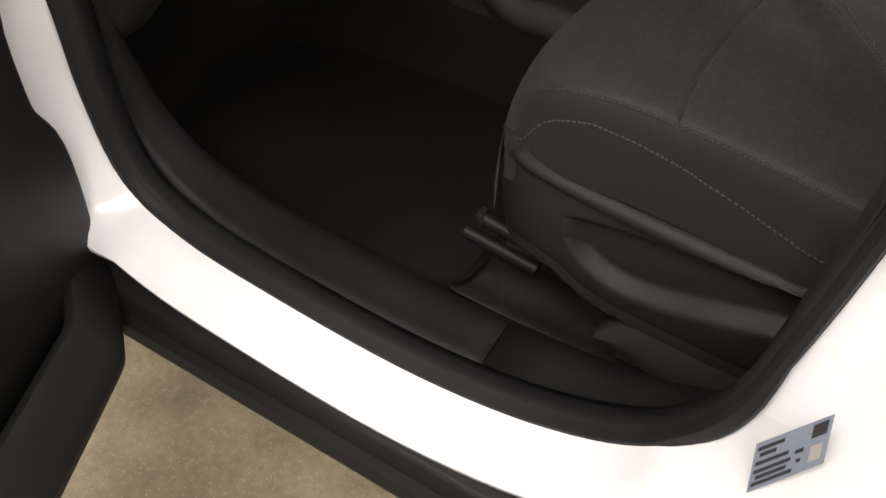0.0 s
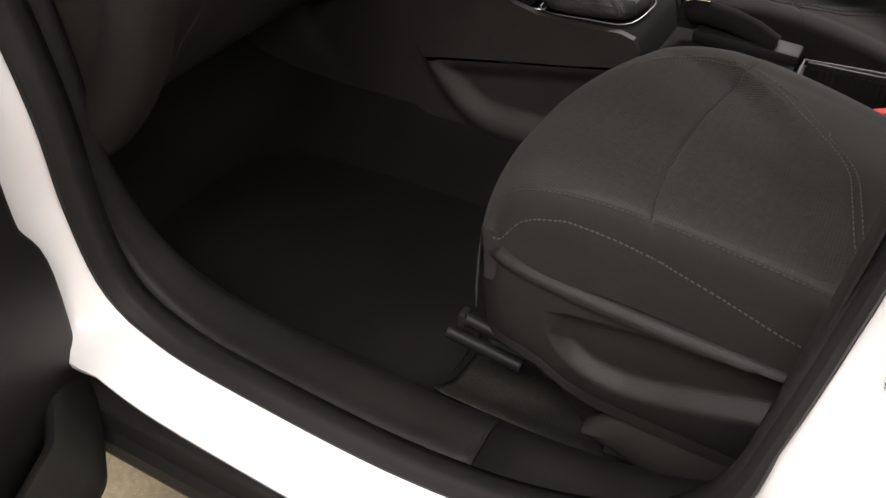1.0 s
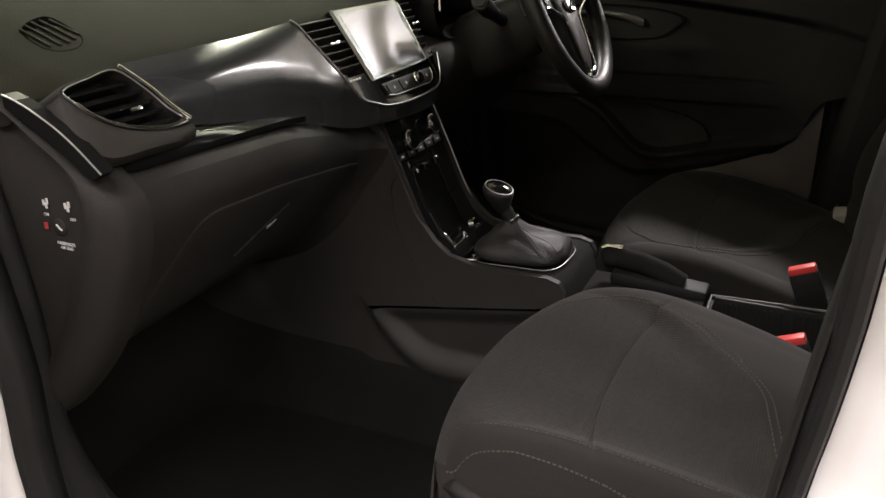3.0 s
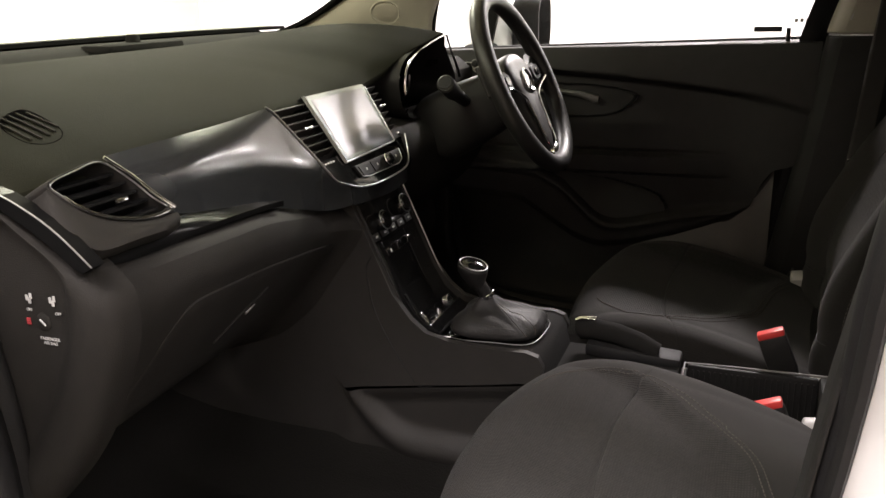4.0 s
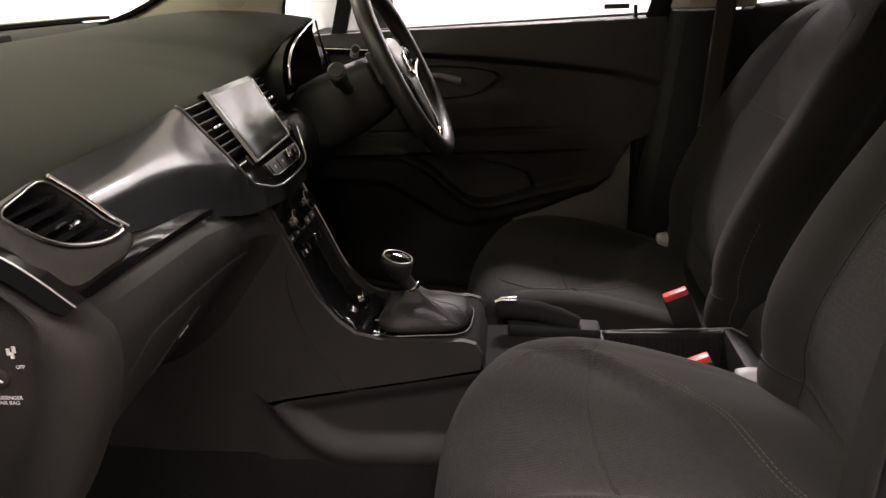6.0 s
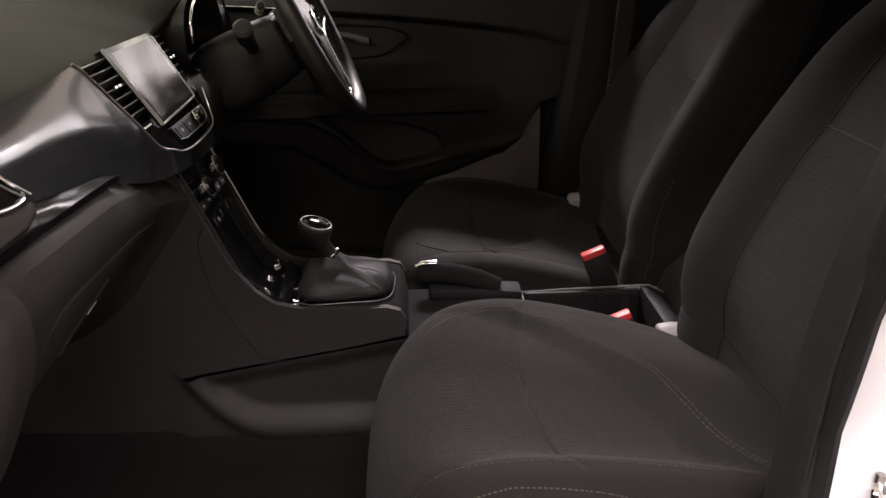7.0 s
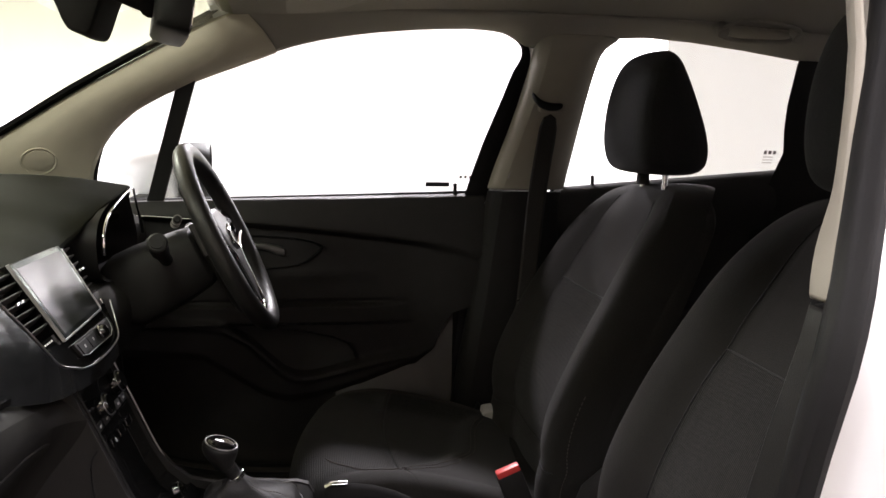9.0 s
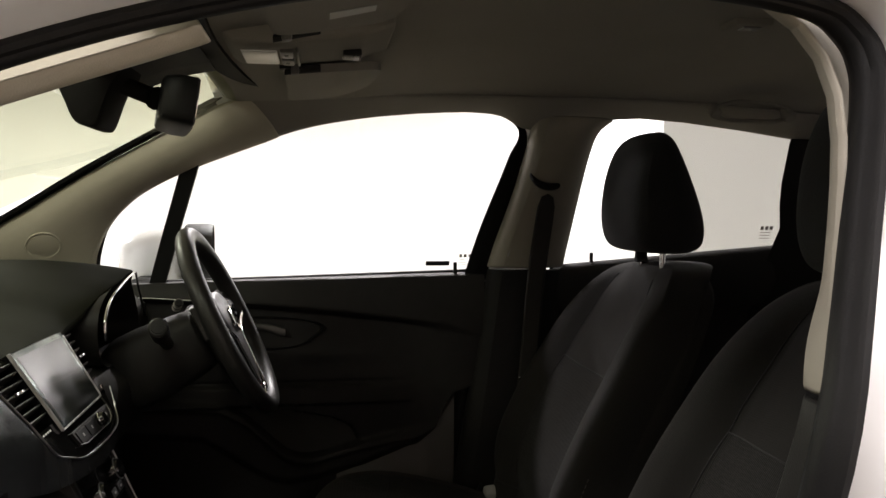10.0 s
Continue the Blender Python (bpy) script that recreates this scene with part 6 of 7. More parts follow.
    for yy in (-0.055, 0.055):
        part("headrest_post", cylinder((0.82, yc + yy, 1.10), (0.82, yc + yy, 1.16), 0.006), CHROME, hr, "chrome post")
    part("post_sleeve", cylinder((0.82, yc + s * 0.055, 1.12), (0.82, yc + s * 0.055, 1.147), 0.014, 0.012, bevel=0.002), PLASTIC, hr)
    return t


seat(-1, 0.0, -0.020)
seat(1, 0.05, -0.022)


def buckle(at, lean, label):
    t = thing("seat_belt_buckle", at, label, "belt buckle", "belt buckles")
    m = Matrix.Translation(at) @ pose(0, 0, 0, 0, lean, 0)
    b = box(-0.022, 0.022, -0.011, 0.011, -0.075, -0.006, 0.004)
    b.transform(m)
    part("body", b, PLASTIC, t)
    b = box(-0.021, 0.021, -0.0095, 0.0095, -0.008, 0.004, 0.003)
    b.transform(m)
    part("release", b, RED, t, "bright red release button")
    b = box(-0.016, 0.016, -0.004, 0.004, -0.16, -0.07, 0.002)
    b.transform(m)
    part("stalk", b, BELT, t)


buckle((0.478, 0.112, 0.648), -22, "black belt buckle with red button beside the seat")
buckle((0.475, -0.082, 0.616), -22, "black belt buckle with red button beside the seat")

# rear bench
bench = thing("rear_bench", (1.2, 0, 0.36), "dark cloth rear bench seat", "rear seat")
part("cushion", box(0.95, 1.45, -0.62, 0.62, 0.40, 0.66, 0.05, 3), FABRIC, bench, sub=1)
part("backrest", box(1.40, 1.56, -0.62, 0.62, 0.60, 1.10, 0.05, 3, turn=around((1.45, 0, 0.65), 0, 18, 0)), FABRIC, bench, sub=1)


# ---- driver's door and the closed rear door ----
POCKET_ARCH = [(-0.36, 0.86), (-0.04, 0.80), (0.016, 0.728), (0.045, 0.698), (0.09, 0.66), (0.136, 0.652), (0.222, 0.668), (0.305, 0.692), (0.40, 0.715), (0.55, 0.74)]


def door_card(parent, s, x0, x1, belt0, belt1, mats):
    n = 24
    def row(profile):
        return [[(x0 + (x1 - x0) * i / n, s * y, z + (belt0 + (belt1 - belt0) * i / n - 1.07) * w) for y, z, w in profile] for i in range(n + 1)]
    part("upper_pad", grid(row([(0.735, 1.045, 1), (0.722, 1.066, 1), (0.708, 1.069, 1), (0.69, 1.062, 1), (0.680, 1.045, 1), (0.678, 1.01, 0.7), (0.684, 0.975, 0.4), (0.697, 0.964, 0.3)])), mats[0], parent, "soft black upper door pad", sub=1)
    part("mid_panel", grid(row([(0.697, 0.966, 0.3), (0.701, 0.93, 0), (0.700, 0.89, 0), (0.697, 0.85, 0), (0.695, 0.83, 0), (0.692, 0.82, 0), (0.692, 0.812, 0), (0.695, 0.804, 0), (0.699, 0.796, 0)])), mats[1], parent, "black door card with a slim armrest edge", sub=1)
    part("lower_trim", grid(row([(0.699, 0.798, 0), (0.697, 0.785, 0), (0.697, 0.775, 0), (0.699, 0.765, 0), (0.703, 0.750, 0)])), mats[1], parent, sub=1)
    rows = []
    for i in range(91):
        f = i / 90
        x = x0 + (x1 - x0) * f
        rr = []
        for j in range(91):
            z = 0.762 - 0.362 * j / 90
            curve = 0.60 + 0.26 * max(0, f - 0.42) ** 1.6 + 0.5 * max(0, 0.40 - f) ** 2
            lip = math.exp(-((z - curve) / 0.022) ** 2)
            below = 1 / (1 + math.exp((z - curve + 0.03) / 0.012))
            arch = curve_at(POCKET_ARCH, x - x0 - 0.36)[0]
            lip += 0.8 * math.exp(-((z - arch) / 0.011) ** 2)
            hollow = 0.006 / (1 + math.exp((arch - z) / 0.006)) * max(0, min(1, (0.752 - z) / 0.01))
            rr.append((x, s * (0.702 - 0.020 * lip - 0.004 * below + hollow), z))
        rows.append(rr)
    part("map_pocket", grid(rows), mats[1], parent, "black door pocket with a curved lip")


door_d = thing("driver_door", (0.1, 0.73, 0.40), "closed driver's door with black trim and clear window", "car door")
CREASE = [(-0.40, 1.036), (-0.2, 1.03), (-0.03, 1.0175), (0.1, 1.0065), (0.218, 0.994), (0.32, 0.982), (0.40, 0.970), (0.47, 0.956), (0.56, 0.93)]
CARD_EDGE = [(-0.40, 0.72), (-0.1, 0.695), (-0.01, 0.637), (0.03, 0.611), (0.06, 0.599), (0.095, 0.592), (0.15, 0.5995), (0.263, 0.629), (0.33, 0.655), (0.39, 0.679), (0.43, 0.715), (0.45, 0.77), (0.47, 0.80), (0.56, 0.83)]
POCKET_LIP = [(-0.40, 0.80), (-0.06, 0.775), (0.0, 0.742), (0.037, 0.707), (0.078, 0.669), (0.10, 0.657), (0.125, 0.652), (0.155, 0.655), (0.196, 0.665), (0.26, 0.682), (0.31, 0.692), (0.42, 0.715), (0.56, 0.74)]
CUP = [(0.60, 0.262), (0.687, 0.257), (0.71, 0.247), (0.726, 0.235), (0.746, 0.19), (0.76, 0.12), (0.775, 0.0)]


def card_y(x, z, belt):
    """The driver's door card: its inner face at a place along the car and a height."""
    crease, edge, lip = curve_at(CREASE, x)[0], curve_at(CARD_EDGE, x)[0], curve_at(POCKET_LIP, x)[0]
    if z >= crease:
        k = (z - crease) / (belt - crease)
        return 0.675 + 0.020 * k ** 1.4 + 0.03 * max(0, (k - 0.93) / 0.07) ** 2
    y = 0.675 + 0.024 * ease((crease - z) / 0.016) * (1 - 0.75 * ease((x - 0.36) / 0.14))
    rest = 1 - ease((x - 0.24) / 0.16)
    y -= 0.013 * rest * ease((0.824 - z) / 0.006) * ease((z - 0.774) / 0.007)
    y += 0.004 * rest * ease((z - 0.824) / 0.003) * ease((0.834 - z) / 0.004)
    y += 0.016 * ease((curve_at(CUP, z)[0] - x) / 0.012) * ease((0.776 - z) / 0.006) * ease((z - lip) / 0.012)
    y -= 0.016 * math.exp(-((z - lip) / 0.0095) ** 2) * (1 - 0.8 * ease((x - 0.28) / 0.15))
    y -= 0.011 * ease((lip - z) / 0.01) * ease((z - edge) / 0.02)
    y -= 0.006 * math.exp(-(((x - 0.16) / 0.10) ** 2 + ((z - 0.895) / 0.02) ** 2))
    return y


rows = []
for i in range(131):
    x = -0.38 + 0.925 * i / 130
    belt, edge = 1.056 + 0.026 * (x + 0.36) / 0.905, curve_at(CARD_EDGE, x)[0]
    zs = [edge + (belt - edge) * j / 150 for j in range(151)]
    rows.append([(x, 0.718, edge - 0.002)] + [(x, card_y(x, z, belt), z) for z in zs] + [(x, 0.735, belt - 0.006)])
part("card", grid(rows), DOOR_PLASTIC, door_d, "black moulded door card with armrest and pocket")
part("lower_filler", grid([[(x, 0.712, 0.40), (x, 0.712, 0.55), (x, 0.714, 0.84)] for x in (-0.38, 0.0, 0.25, 0.5)]), DOOR_PLASTIC, door_d, solid=0.003)
part("rear_lower_panel", loft([[(x, 0.70 + a, z) for a, z in ((0.0, h0), (-0.002, h1 - 0.01), (0.006, h1), (0.01, h0))] for x, h0, h1 in ((0.20, 0.45, 0.622), (0.263, 0.45, 0.645), (0.33, 0.45, 0.668), (0.40, 0.45, 0.70), (0.44, 0.45, 0.745), (0.475, 0.45, 0.80))]), PLASTIC_GREY, door_d, "grey lower corner panel")
rec = smooth_outline([(-0.16, 0.945), (-0.08, 0.978), (0.0, 0.982), (0.07, 0.979), (0.13, 0.972), (0.169, 0.957), (0.150, 0.934), (0.116, 0.915), (0.055, 0.908), (-0.02, 0.910), (-0.12, 0.92)], 5)
hr_ = part("handle_recess", loft([[(0.0 + x * w, y, 0.945 + (z - 0.945) * w) for x, z in rec] for w, y in ((1.03, 0.704), (1.02, 0.693), (1.0, 0.692), (0.97, 0.697), (0.9, 0.716))]), VENT_BLACK, door_d, "dark oval handle recess")
part("door_handle", loft([[(x, y, z + h) for y, h in ((0.697, -w), (0.688, -w * 0.8), (0.686, 0), (0.689, w * 0.8), (0.697, w))] for x, z, w in ((-0.09, 0.962, 0.004), (-0.01, 0.964, 0.005), (0.04, 0.958, 0.008), (0.07, 0.949, 0.011), (0.084, 0.946, 0.009))]), HANDLE, hr_, "dark satin inner door handle")
part("trim_line", tube([(-0.36, 0.672, 1.034), (-0.2, 0.671, 1.028), (-0.1, 0.671, 1.021)], 0.0012, 6), SATIN, door_d)


def pane(name, outline, s, parent, label, inset=0.0):
    pts = smooth_outline(outline, 4)
    bm = loft([[(x, side_y(z, s) + s * 0.012, z) for x, z in pts], [(x, side_y(z, s) + s * 0.016, z) for x, z in pts]])
    bmesh.ops.triangulate(bm, faces=[f for f in bm.faces if len(f.verts) > 4])
    ob = part(name, bm, GLASS, parent, label, smooth=False)
    ob.visible_shadow = False
    return ob


FRONT_PANE = [(-0.34, 1.05), (-0.32, 1.12), (-0.27, 1.225), (-0.1, 1.332), (0.045, 1.382), (0.2, 1.424), (0.36, 1.446), (0.54, 1.43), (0.59, 1.41), (0.60, 1.34), (0.56, 1.18), (0.53, 1.05)]
w1 = pane("window", FRONT_PANE, 1, door_d, "clear driver's door window")
part("divider_bar", sweep([(-0.20, 0.716, 1.05), (-0.165, 0.683, 1.16), (-0.106, 0.607, 1.325)], [(-0.017, -0.006), (0.017, -0.006), (0.017, 0.006), (-0.017, 0.006)], up=(0, 1, 0)), RUBBER, door_d, "black window divider bar")
part("belt_seal", tube([(-0.36, 0.722, 1.053), (0.1, 0.724, 1.067), (0.54, 0.724, 1.081)], 0.006, 8), RUBBER, door_d)
part("lock_pin", cylinder((0.477, 0.708, 1.075), (0.477, 0.708, 1.103), 0.0045, bevel=0.001), PLASTIC, door_d, "black lock pin")
part("outer_skin", grid([[(x, y, z) for y, z in ((0.80, 0.42), (0.832, 0.55), (0.838, 0.75), (0.825, 0.95), (0.775, 1.05))] for x in (-0.40, -0.1, 0.2, 0.58)]), WHITE_PAINT, door_d, "white outer door skin", solid=0.03, sub=1)


def on_glass(x, z, w, h, mat, parent, name, s=1, d=0.009):
    y = side_y(z, s) + s * d
    slope = (side_y(z + 0.01, s) - side_y(z - 0.01, s)) / 0.02
    bm = loft([[(x + a, y + slope * b + e, z + b) for a, b in ((-w / 2, -h / 2), (w / 2, -h / 2), (w / 2, h / 2), (-w / 2, h / 2))] for e in (0, 0.0006)])
    return part(name, bm, mat, parent, smooth=False)


on_glass(0.436, 1.10, 0.056, 0.011, INK, w1, "dark_label")
for k in range(3):
    on_glass(0.49 + 0.011 * k, 1.118, 0.007, 0.008, PLASTIC_LIGHT, w1, "etched_mark")
for k in range(3):
    on_glass(0.495, 1.108 - 0.006 * k, 0.02, 0.0015, PLASTIC_LIGHT, w1, "etched_line")

door_r = thing("rear_door", (1.0, 0.73, 0.40), "closed rear door with black trim and clear window", "car door")
door_card(door_r, 1, 0.71, 1.34, 1.098, 1.15, (DOOR_PAD, DOOR_PLASTIC))
REAR_PANE = [(0.70, 1.07), (0.72, 1.20), (0.75, 1.37), (0.79, 1.43), (0.92, 1.44), (1.1, 1.425), (1.32, 1.40), (1.31, 1.27), (1.30, 1.13)]
w2 = pane("window", REAR_PANE, 1, door_r, "clear rear door window")
part("lock_pin", cylinder((0.808, 0.705, 1.095), (0.808, 0.705, 1.125), 0.0045, bevel=0.001), PLASTIC, door_r, "black lock pin")
part("lock_collar", cylinder((0.808, 0.705, 1.09), (0.808, 0.705, 1.1), 0.012, 0.009), SATIN, door_r)
for k in range(3):
    on_glass(1.235 + 0.012 * k, 1.185, 0.008, 0.009, PLASTIC_LIGHT, w2, "etched_mark")
for k in range(3):
    on_glass(1.245, 1.174 - 0.007 * k, 0.026, 0.0016, PLASTIC_LIGHT, w2, "etched_line")
door_n = thing("rear_door", (1.0, -0.73, 0.40), "closed rear door with black trim on the near side", "car door")
door_card(door_n, -1, 0.71, 1.34, 1.098, 1.15, (DOOR_PAD, DOOR_PLASTIC))
pane("window", REAR_PANE, -1, door_n, "clear rear door window")

wm = thing("wing_mirror", (-0.24, 0.80, 1.03), "white wing mirror with black rear edge", "wing mirror")
rings = []
for x, wy, wz in ((-0.335, 0.03, 0.02), (-0.325, 0.07, 0.048), (-0.29, 0.095, 0.068), (-0.22, 0.108, 0.078), (-0.165, 0.11, 0.08)):
    rings.append([(x - 0.01 * c, 0.935 + wy * c, 1.105 + wz * sgn + 0.004 * c) for c, sgn in [(math.copysign(abs(math.cos(a * math.pi / 10)) ** 0.7, math.cos(a * math.pi / 10)), math.copysign(abs(math.sin(a * math.pi / 10)) ** 0.7, math.sin(a * math.pi / 10))) for a in range(20)]])
part("housing", loft(rings), WHITE_PAINT, wm, "white mirror housing", sub=1)
last = [Vector(p) for p in rings[-1]]
cm = Vector((-0.165, 0.935, 1.105))
part("bezel", loft([[cm + (p - cm) * w + Vector((dx, 0, 0)) for p in last] for w, dx in ((1.0, -0.005), (1.03, 0.004), (1.04, 0.05), (1.0, 0.062), (0.94, 0.062), (0.90, 0.012))]), PLASTIC, wm, "black mirror bezel")
part("mirror_glass", loft([[cm + (p - cm) * 0.88 + Vector((dx, 0, 0)) for p in last] for dx in (0.012, 0.016)]), MIRROR, wm, "mirror glass")
part("foot", box(-0.27, -0.20, 0.76, 0.86, 1.02, 1.065, 0.012), PLASTIC, wm)

# ---- open passenger door ----
HINGE, OPEN = Vector((-0.335, -0.775, 0)), 66


def dr(u, v, z):
    """On the open door: out from its hinge, into its trim side, up."""
    a = radians(OPEN)
    return HINGE + Vector((math.cos(a), -math.sin(a), 0)) * u + Vector((math.sin(a), math.cos(a), 0)) * v + Vector((0, 0, z))


door_p = thing("passenger_door", HINGE + Vector((0, 0, 0.4)), "open passenger door with black inner trim and white skin", "car door")
part("outer_skin", grid([[dr(u, v, z) for v, z in ((-0.02, 0.42), (-0.055, 0.55), (-0.06, 0.75), (-0.045, 0.95), (-0.01, 1.06))] for u in (-0.02, 0.3, 0.6, 0.9)]), WHITE_PAINT, door_p, "white outer door skin", solid=-0.03, sub=1)
part("door_shell", loft([[dr(u, v, z) for v, z in ((-0.01, 0.40), (0.03, 0.40), (0.035, 0.6), (0.035, 1.0), (0.02, 1.05), (-0.01, 1.05))] for u in (0.035, 0.45, 0.9)]), WHITE_PAINT, door_p, "white inner door shell")
rows = []
for i in range(41):
    k = min(1, 0.45 + i / 5)
    row = []
    for v, z in ((0.03, 1.05), (0.07, 1.06), (0.095, 1.03), (0.09, 0.96), (0.082, 0.93), (0.078, 0.86), (0.09, 0.82), (0.10, 0.80), (0.09, 0.77), (0.08, 0.74), (0.078, 0.68), (0.077, 0.65), (0.076, 0.635), (0.076, 0.61), (0.074, 0.57), (0.07, 0.50), (0.065, 0.44), (0.055, 0.38), (0.045, 0.345), (0.0, 0.335)):
        row.append(dr(curve_at([(0.40, 0.026), (0.50, 0.022), (0.58, 0.022), (0.61, 0.030), (0.635, 0.046), (0.65, 0.054), (1.1, 0.054)], z)[0] + 0.83 * (i / 40) ** 1.6, 0.012 + (v - 0.012) * k, z))
    rows.append(row)
part("door_card", grid(rows), PLASTIC, door_p, "black inner door card", solid=0.004, sub=1)
rows = []
for i in range(41):
    f = (i / 40) ** 1.5
    u = 0.03 + 0.79 * f
    h = 0.456 - 0.015 * min(1, u / 0.15) + 0.10 * max(0, f - 0.7)
    out = 0.062 + 0.078 * min(1, (u - 0.03) / 0.13) ** 0.8
    rows.append([dr(u, 0.0, 0.342), dr(u, max(0.01, out - 0.085), h - 0.09), dr(u, out - 0.064, h - 0.014), dr(u, out - 0.057, h), dr(u, out - 0.047, h + 0.001), dr(u, out - 0.036, h - 0.010), dr(u, out - 0.014, h - 0.035), dr(u, out, 0.398 - 0.02 * f), dr(u, out - 0.010, 0.362 - 0.02 * f), dr(u, out - 0.045, 0.34), dr(u, 0.02, 0.335)])
part("door_pocket", grid(rows), PLASTIC, door_p, "bulging black door pocket", solid=0.003, sub=1)


# ---- seat belts ----
belt = thing("seat_belt", (0.66, 0.64, 0.85), "black seat belt hanging from the door pillar", "seat belt", "seat belts")
part("webbing", sweep([(0.662, 0.568, 1.268), (0.658, 0.585, 1.20), (0.650, 0.605, 1.12), (0.642, 0.615, 1.0), (0.630, 0.610, 0.85), (0.61, 0.60, 0.7), (0.6, 0.61, 0.45)], [(-0.0015, -0.023), (0.0015, -0.023), (0.0015, 0.023), (-0.0015, 0.023)], up=(1, 0, 0.1)), BELT, belt, "black belt webbing", sub=1)
part("guide", loft([[(x, y, z + dz) for y, dz in ((0.572, -h), (0.556, -h * 0.7), (0.552, 0), (0.556, h * 0.7), (0.572, h))] for x, z, h in ((0.618, 1.306, 0.006), (0.624, 1.296, 0.011), (0.636, 1.284, 0.012), (0.655, 1.277, 0.011), (0.675, 1.277, 0.011), (0.688, 1.281, 0.008))]), PLASTIC, belt, "black belt guide", sub=1)
# guide cover in the same shade-darkened beige as the pillar
part("guide_cover", box(0.635, 0.70, 0.572, 0.61, 1.265, 1.335, 0.012, 3), SHADED_BEIGE, belt, "beige guide cover")
part("adjuster_groove", tube([(0.588, 0.640, 1.12), (0.607, 0.617, 1.2), (0.628, 0.588, 1.29)], 0.003, 6), PLASTIC_LIGHT, belt)
part("bolt", cylinder((0.612, 0.612, 0.845), (0.612, 0.604, 0.845), 0.004, bevel=0.001), CHROME, belt, "small bright stud")

# ---- roof fittings ----
rv = thing("interior_mirror", (-0.08, 0.0, 1.44), "black interior mirror on a windscreen-mounted camera pod", "interior mirror")
o = smooth_outline([(-0.182, 1.40), (-0.171, 1.362), (-0.164, 1.345), (-0.155, 1.3365), (-0.138, 1.333), (-0.130, 1.338), (-0.121, 1.362), (-0.111, 1.388), (-0.09, 1.425), (-0.15, 1.425)], 2)
part("sensor_pod", loft([[(-0.14 + (x + 0.14) * w, y, 1.39 + (z - 1.39) * w) for x, z in o] for w, y in ((0.90, -0.053), (0.97, -0.0505), (1.0, -0.044), (1.0, 0.044), (0.97, 0.0505), (0.90, 0.053))]), DARK_TRIM, rv, "black sensor pod")
part("arm", tube(spline([(-0.125, 0.0, 1.40), (-0.10, 0.0, 1.393), (-0.08, -0.003, 1.385), (-0.052, -0.01, 1.375)], 3), 0.0125, 12), DARK_TRIM, rv)
part("ball_joint", loft([[(-0.062 + 0.017 * math.sin(f), 0.017 * math.cos(f) * math.cos(k * math.pi / 8) - 0.006, 1.378 + 0.017 * math.cos(f) * math.sin(k * math.pi / 8)) for k in range(16)] for f in (-1.3, -0.8, -0.3, 0.3, 0.8, 1.3)]), DARK_TRIM, rv)
mo = smooth_outline([(-0.112, 0.0), (-0.109, 0.028), (-0.09, 0.037), (0.0, 0.039), (0.09, 0.037), (0.109, 0.028), (0.112, 0.0), (0.106, -0.028), (0.085, -0.037), (0.0, -0.039), (-0.085, -0.037), (-0.106, -0.028)], 4)
mm = Matrix.Translation((-0.029, -0.01, 1.365)) @ pose(0, 0, 0, 0, 8, 12.5)
rings = [[mm @ Vector((dx, y * w, z * w * 0.86)) for y, z in mo] for w, dx in ((0.78, -0.03), (0.9, -0.026), (0.98, -0.012), (1.0, -0.004), (1.0, 0.012), (0.97, 0.0145))]
part("shell", loft(rings), VENT_BLACK, rv, "black mirror shell")
part("mirror_glass", loft([[mm @ Vector((dx, y * 0.96, z * 0.825)) for y, z in mo] for dx in (0.011, 0.0155)]), MIRROR, rv, "mirror glass")
part("cover_plate", grid([[(x, y, z) for y in (-0.15, -0.07, 0.07, 0.15)] for x, z in ((-0.13, 1.405), (-0.06, 1.435), (0.0, 1.447))]), FRIT, rv, "black shade band on the glass", solid=0.003)

oc = thing("overhead_console", (0.13, 0.0, 1.45), "grey overhead console with map lamp and switches", "overhead console")
OY, OZ = 0.045, -0.002
part("body", loft([[(x, OY + y, OZ + z + dz) for y, dz in ((-0.10, 0.03), (-0.09, 0.004), (-0.07, 0.0), (0.07, 0.0), (0.09, 0.004), (0.10, 0.03))] for x, z in ((0.03, 1.462), (0.045, 1.452), (0.10, 1.452), (0.22, 1.465), (0.27, 1.482))]), LINING, oc, "grey console body", bevel=0.004)
part("map_lamp", box(0.052, 0.103, OY - 0.05, OY + 0.05, OZ + 1.449, OZ + 1.456, 0.003), LENS, oc, "white map lamp lens")
for yy in (-0.03, 0.03):
    part("switch", box(0.107, 0.126, OY + yy - 0.024, OY + yy + 0.024, OZ + 1.448, OZ + 1.458, 0.003), PLASTIC_GREY, oc)
    part("switch_mark", box(0.113, 0.119, OY + yy - 0.006, OY + yy + 0.006, OZ + 1.4473, OZ + 1.4485), PLASTIC, oc)
part("divider", box(0.13, 0.134, OY - 0.06, OY + 0.06, OZ + 1.449, OZ + 1.457, 0.001), PLASTIC_GREY, oc)
part("sos_button", box(0.198, 0.226, OY - 0.014, OY + 0.03, OZ + 1.455, OZ + 1.466, 0.003), PLASTIC, oc)
part("button_mark", box(0.214, 0.222, OY - 0.008, OY + 0.022, OZ + 1.4535, OZ + 1.4555), PRINT, oc)
part("microphone", box(0.10, 0.165, OY + 0.085, OY + 0.105, OZ + 1.449, OZ + 1.458, 0.002), PLASTIC, oc)


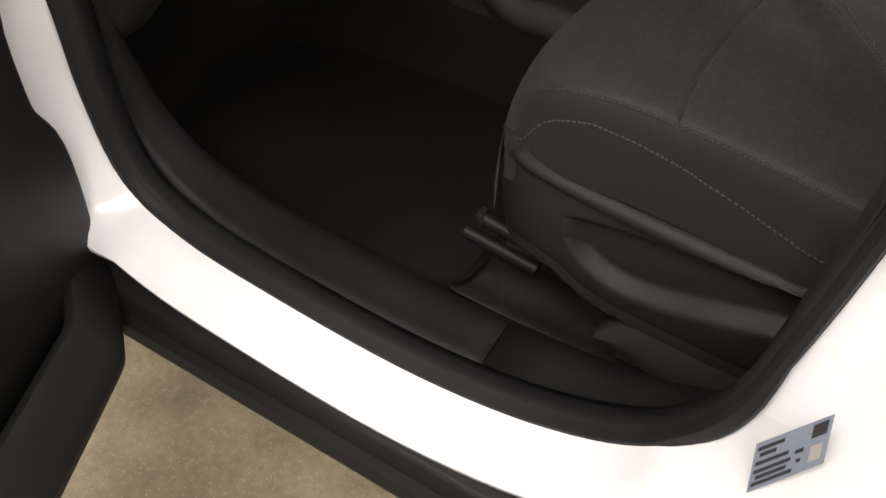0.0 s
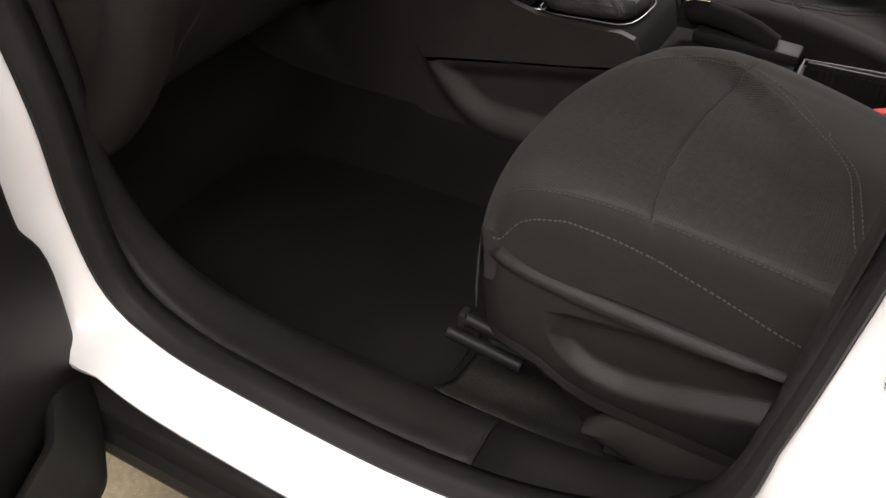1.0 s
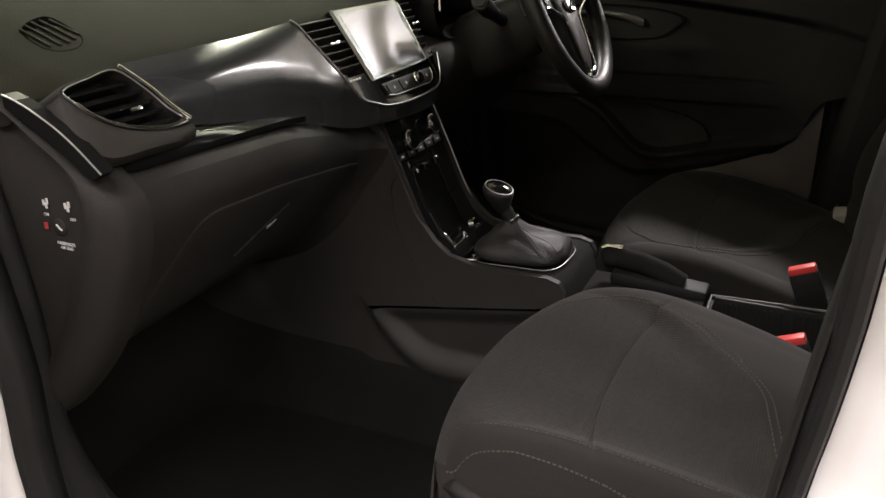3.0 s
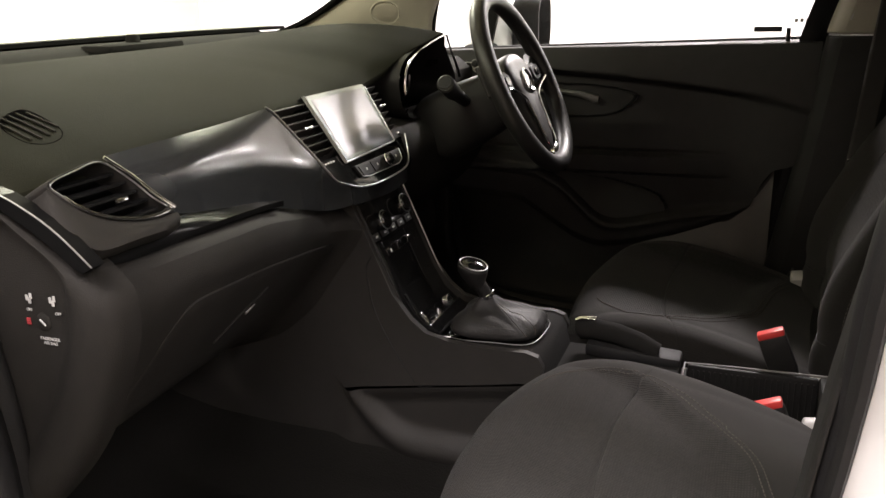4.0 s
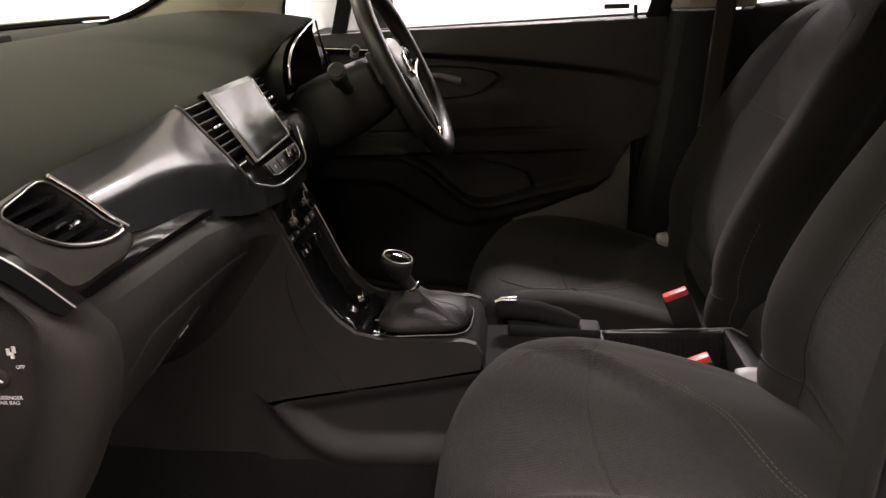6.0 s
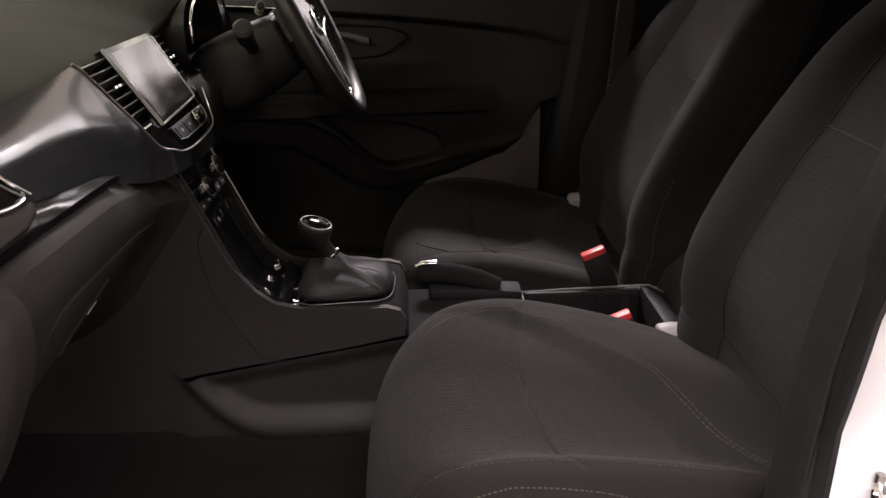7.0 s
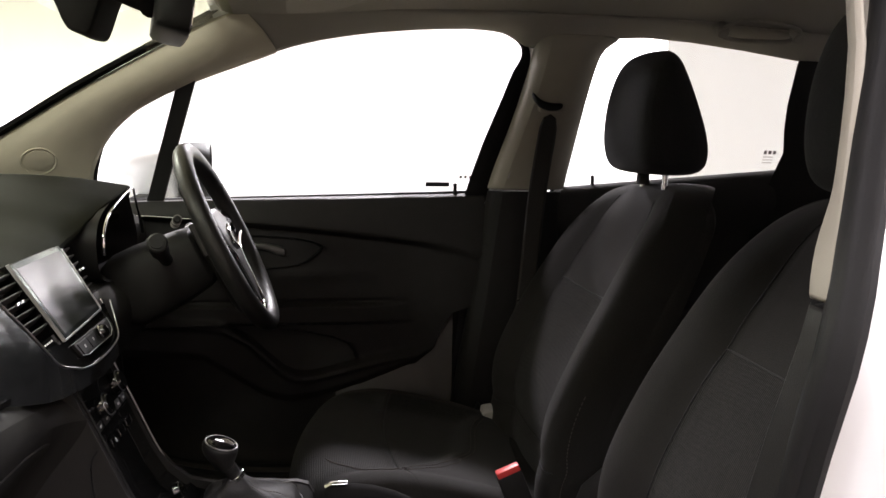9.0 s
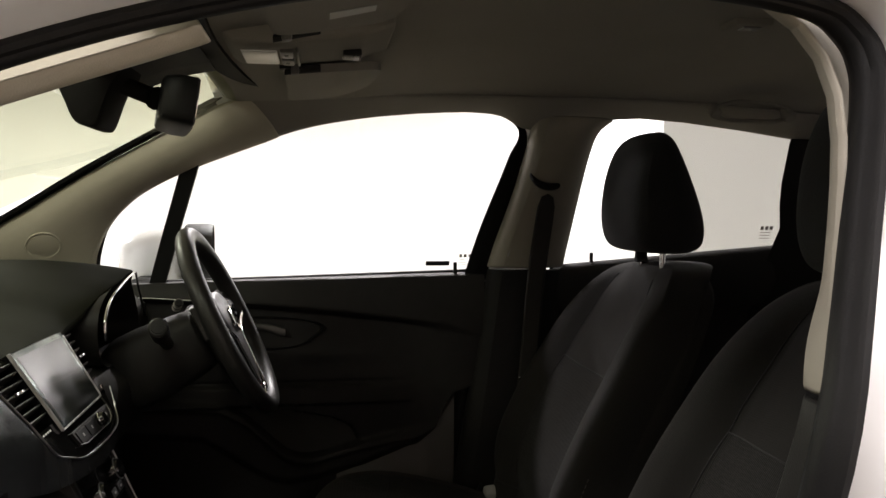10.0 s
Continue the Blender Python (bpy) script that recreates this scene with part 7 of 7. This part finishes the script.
def visor(outline, lab, tag_pos, rod, z0, rise):
    """A folded visor that follows the lining's rise towards the rear."""
    y = [p[1] for p in outline]
    t = thing("sun_visor", (0.15, sum(y) / len(y), 1.44), lab, "sun visor", "sun visors")

    def lay(bm):
        for v in bm.verts:
            v.co.z += z0 + rise * (v.co.x - 0.17)
        return bm
    part("panel", lay(plate(smooth_outline(outline, 5), "z", 0.0, 0.014, 0.004)), LINING, t, "grey cloth visor panel")
    if tag_pos:
        lx, ly = tag_pos
        part("label", lay(plate([(lx - 0.026, ly - 0.012), (lx + 0.026, ly - 0.015), (lx + 0.026, ly + 0.012), (lx - 0.026, ly + 0.019)], "z", -0.0012, -0.0004)), PRINT_DIM, t, "white label without readable text", smooth=False)
    part("rod", lay(tube([(0.108, rod, 0.003), (0.165, rod - 0.004, 0.003)], 0.005, 8)), PLASTIC, t)
    part("clip", lay(box(0.118, 0.131, rod - 0.010, rod + 0.008, -0.003, 0.02, 0.003)), PLASTIC_GREY, t)


visor([(0.106, -0.45), (0.107, -0.30), (0.112, -0.225), (0.13, -0.205), (0.167, -0.195), (0.222, -0.188), (0.248, -0.199), (0.259, -0.229), (0.266, -0.284), (0.262, -0.45), (0.17, -0.47)],
      "grey sun visor folded up, with a white label", (0.201, -0.276), -0.186, 1.44, 0.2)
visor([(0.112, 0.155), (0.107, 0.30), (0.104, 0.44), (0.125, 0.465), (0.185, 0.46), (0.225, 0.41), (0.25, 0.34), (0.262, 0.24), (0.262, 0.17), (0.235, 0.155), (0.17, 0.15)],
      "grey sun visor folded up against the lining", None, 0.138, 1.446, 0.1)


def grab(x, s):
    t = thing("grab_handle", (x, s * 0.47, 1.44), "grey-beige folded roof grab handle", "grab handle", "grab handles")
    low = [(-0.088, 0.476, 1.437), (-0.08, 0.483, 1.428), (-0.05, 0.487, 1.422), (0.0, 0.488, 1.421), (0.05, 0.486, 1.421), (0.07, 0.480, 1.425), (0.079, 0.470, 1.431)]
    part("grip", sweep(spline([(x + a, s * b, c) for a, b, c in low], 3), circle(0.009, 10, 0.006)), LINING, t)
    part("recess_rim", tube(spline([(x + a, s * b, c) for a, b, c in ((-0.09, 0.472, 1.438), (-0.085, 0.462, 1.449), (-0.045, 0.451, 1.459), (0.04, 0.451, 1.452), (0.072, 0.457, 1.443), (0.08, 0.468, 1.433))], 4), 0.004, 8), LINING, t)
    for a, b, c in (low[0], low[-1]):
        part("mount", cylinder((x + a, s * (b - 0.006), c - 0.006), (x + a, s * (b + 0.02), c + 0.02), 0.013, n=14, bevel=0.003), LINING, t)


grab(1.092, 1)
rl = thing("rear_reading_lamp", (0.88, 0.05, 1.5), "small grey rear reading lamp in the lining", "reading lamp")
part("body", box(0.80, 0.862, -0.005, 0.052, 1.513, 1.53, 0.004), LINING, rl)
part("lens", box(0.818, 0.848, 0.006, 0.03, 1.511, 1.516, 0.002), PLASTIC_GREY, rl)

# ---- door opening details ----
stk = thing("type_plate_sticker", (0.5, -0.765, 0.6), "silver-blue information sticker on the white pillar", "sticker")
SA, SB, SC2, SD = Vector((0.4705, -0.7655, 0.613)), Vector((0.5035, -0.7655, 0.678)), Vector((0.512, -0.7725, 0.635)), Vector((0.479, -0.7725, 0.562))


def on_sticker(x0, x1, z0, z1, d, mat, name):
    """A flat piece on the sticker, by its width and height in shares of 0.11 and 0.06."""
    def at(x, z):
        a, b = (x + 0.055) / 0.11, (0.03 - z) / 0.06
        return SA.lerp(SB, a).lerp(SD.lerp(SC2, a), b)
    lift = (SB - SA).cross(SD - SA).normalized()
    lift = lift if lift.y < 0 else -lift
    part(name, loft([[at(x, z) + lift * e for x, z in ((x0, z0), (x1, z0), (x1, z1), (x0, z1))] for e in (d, d + 0.0006)]), mat, stk, smooth=False)


on_sticker(-0.055, 0.055, -0.03, 0.03, 0.0, STICKER, "film")
for k, (x0, x1, z) in enumerate(((-0.05, -0.01, 0.022), (-0.045, -0.02, 0.014), (-0.05, 0.0, 0.004), (-0.05, 0.005, -0.006), (-0.045, 0.0, -0.014), (-0.05, 0.01, -0.022), (0.01, 0.022, 0.0), (0.014, 0.02, -0.012))):
    on_sticker(x0, x1, z - 0.0022, z + 0.0022, 0.0006, INK, "bar")
on_sticker(0.03, 0.05, 0.01, 0.026, 0.0006, INK, "emblem_patch")
on_sticker(0.032, 0.048, -0.02, 0.0, 0.0006, PLASTIC_LIGHT, "symbol_patch")
lt = thing("door_striker", (0.52, -0.745, 0.79), "bright metal door striker on the white pillar", "striker")
part("plate", box(0.520, 0.585, -0.7015, -0.693, 0.722, 0.774, 0.003), SATIN, lt)
part("loop", tube(spline([(0.520, -0.702, 0.766), (0.5175, -0.708, 0.760), (0.5175, -0.709, 0.748), (0.5180, -0.708, 0.736), (0.524, -0.707, 0.730), (0.548, -0.706, 0.729), (0.572, -0.705, 0.731), (0.575, -0.703, 0.736)], 4), 0.0045, 8), CHROME, lt)
part("jaw", tube(spline([(0.524, -0.703, 0.762), (0.545, -0.706, 0.763), (0.572, -0.703, 0.760)], 4), 0.004, 8), LINE, lt)
part("screw", cylinder((0.55, -0.7015, 0.746), (0.55, -0.7045, 0.746), 0.008, 0.0075, bevel=0.001), LINE, lt)
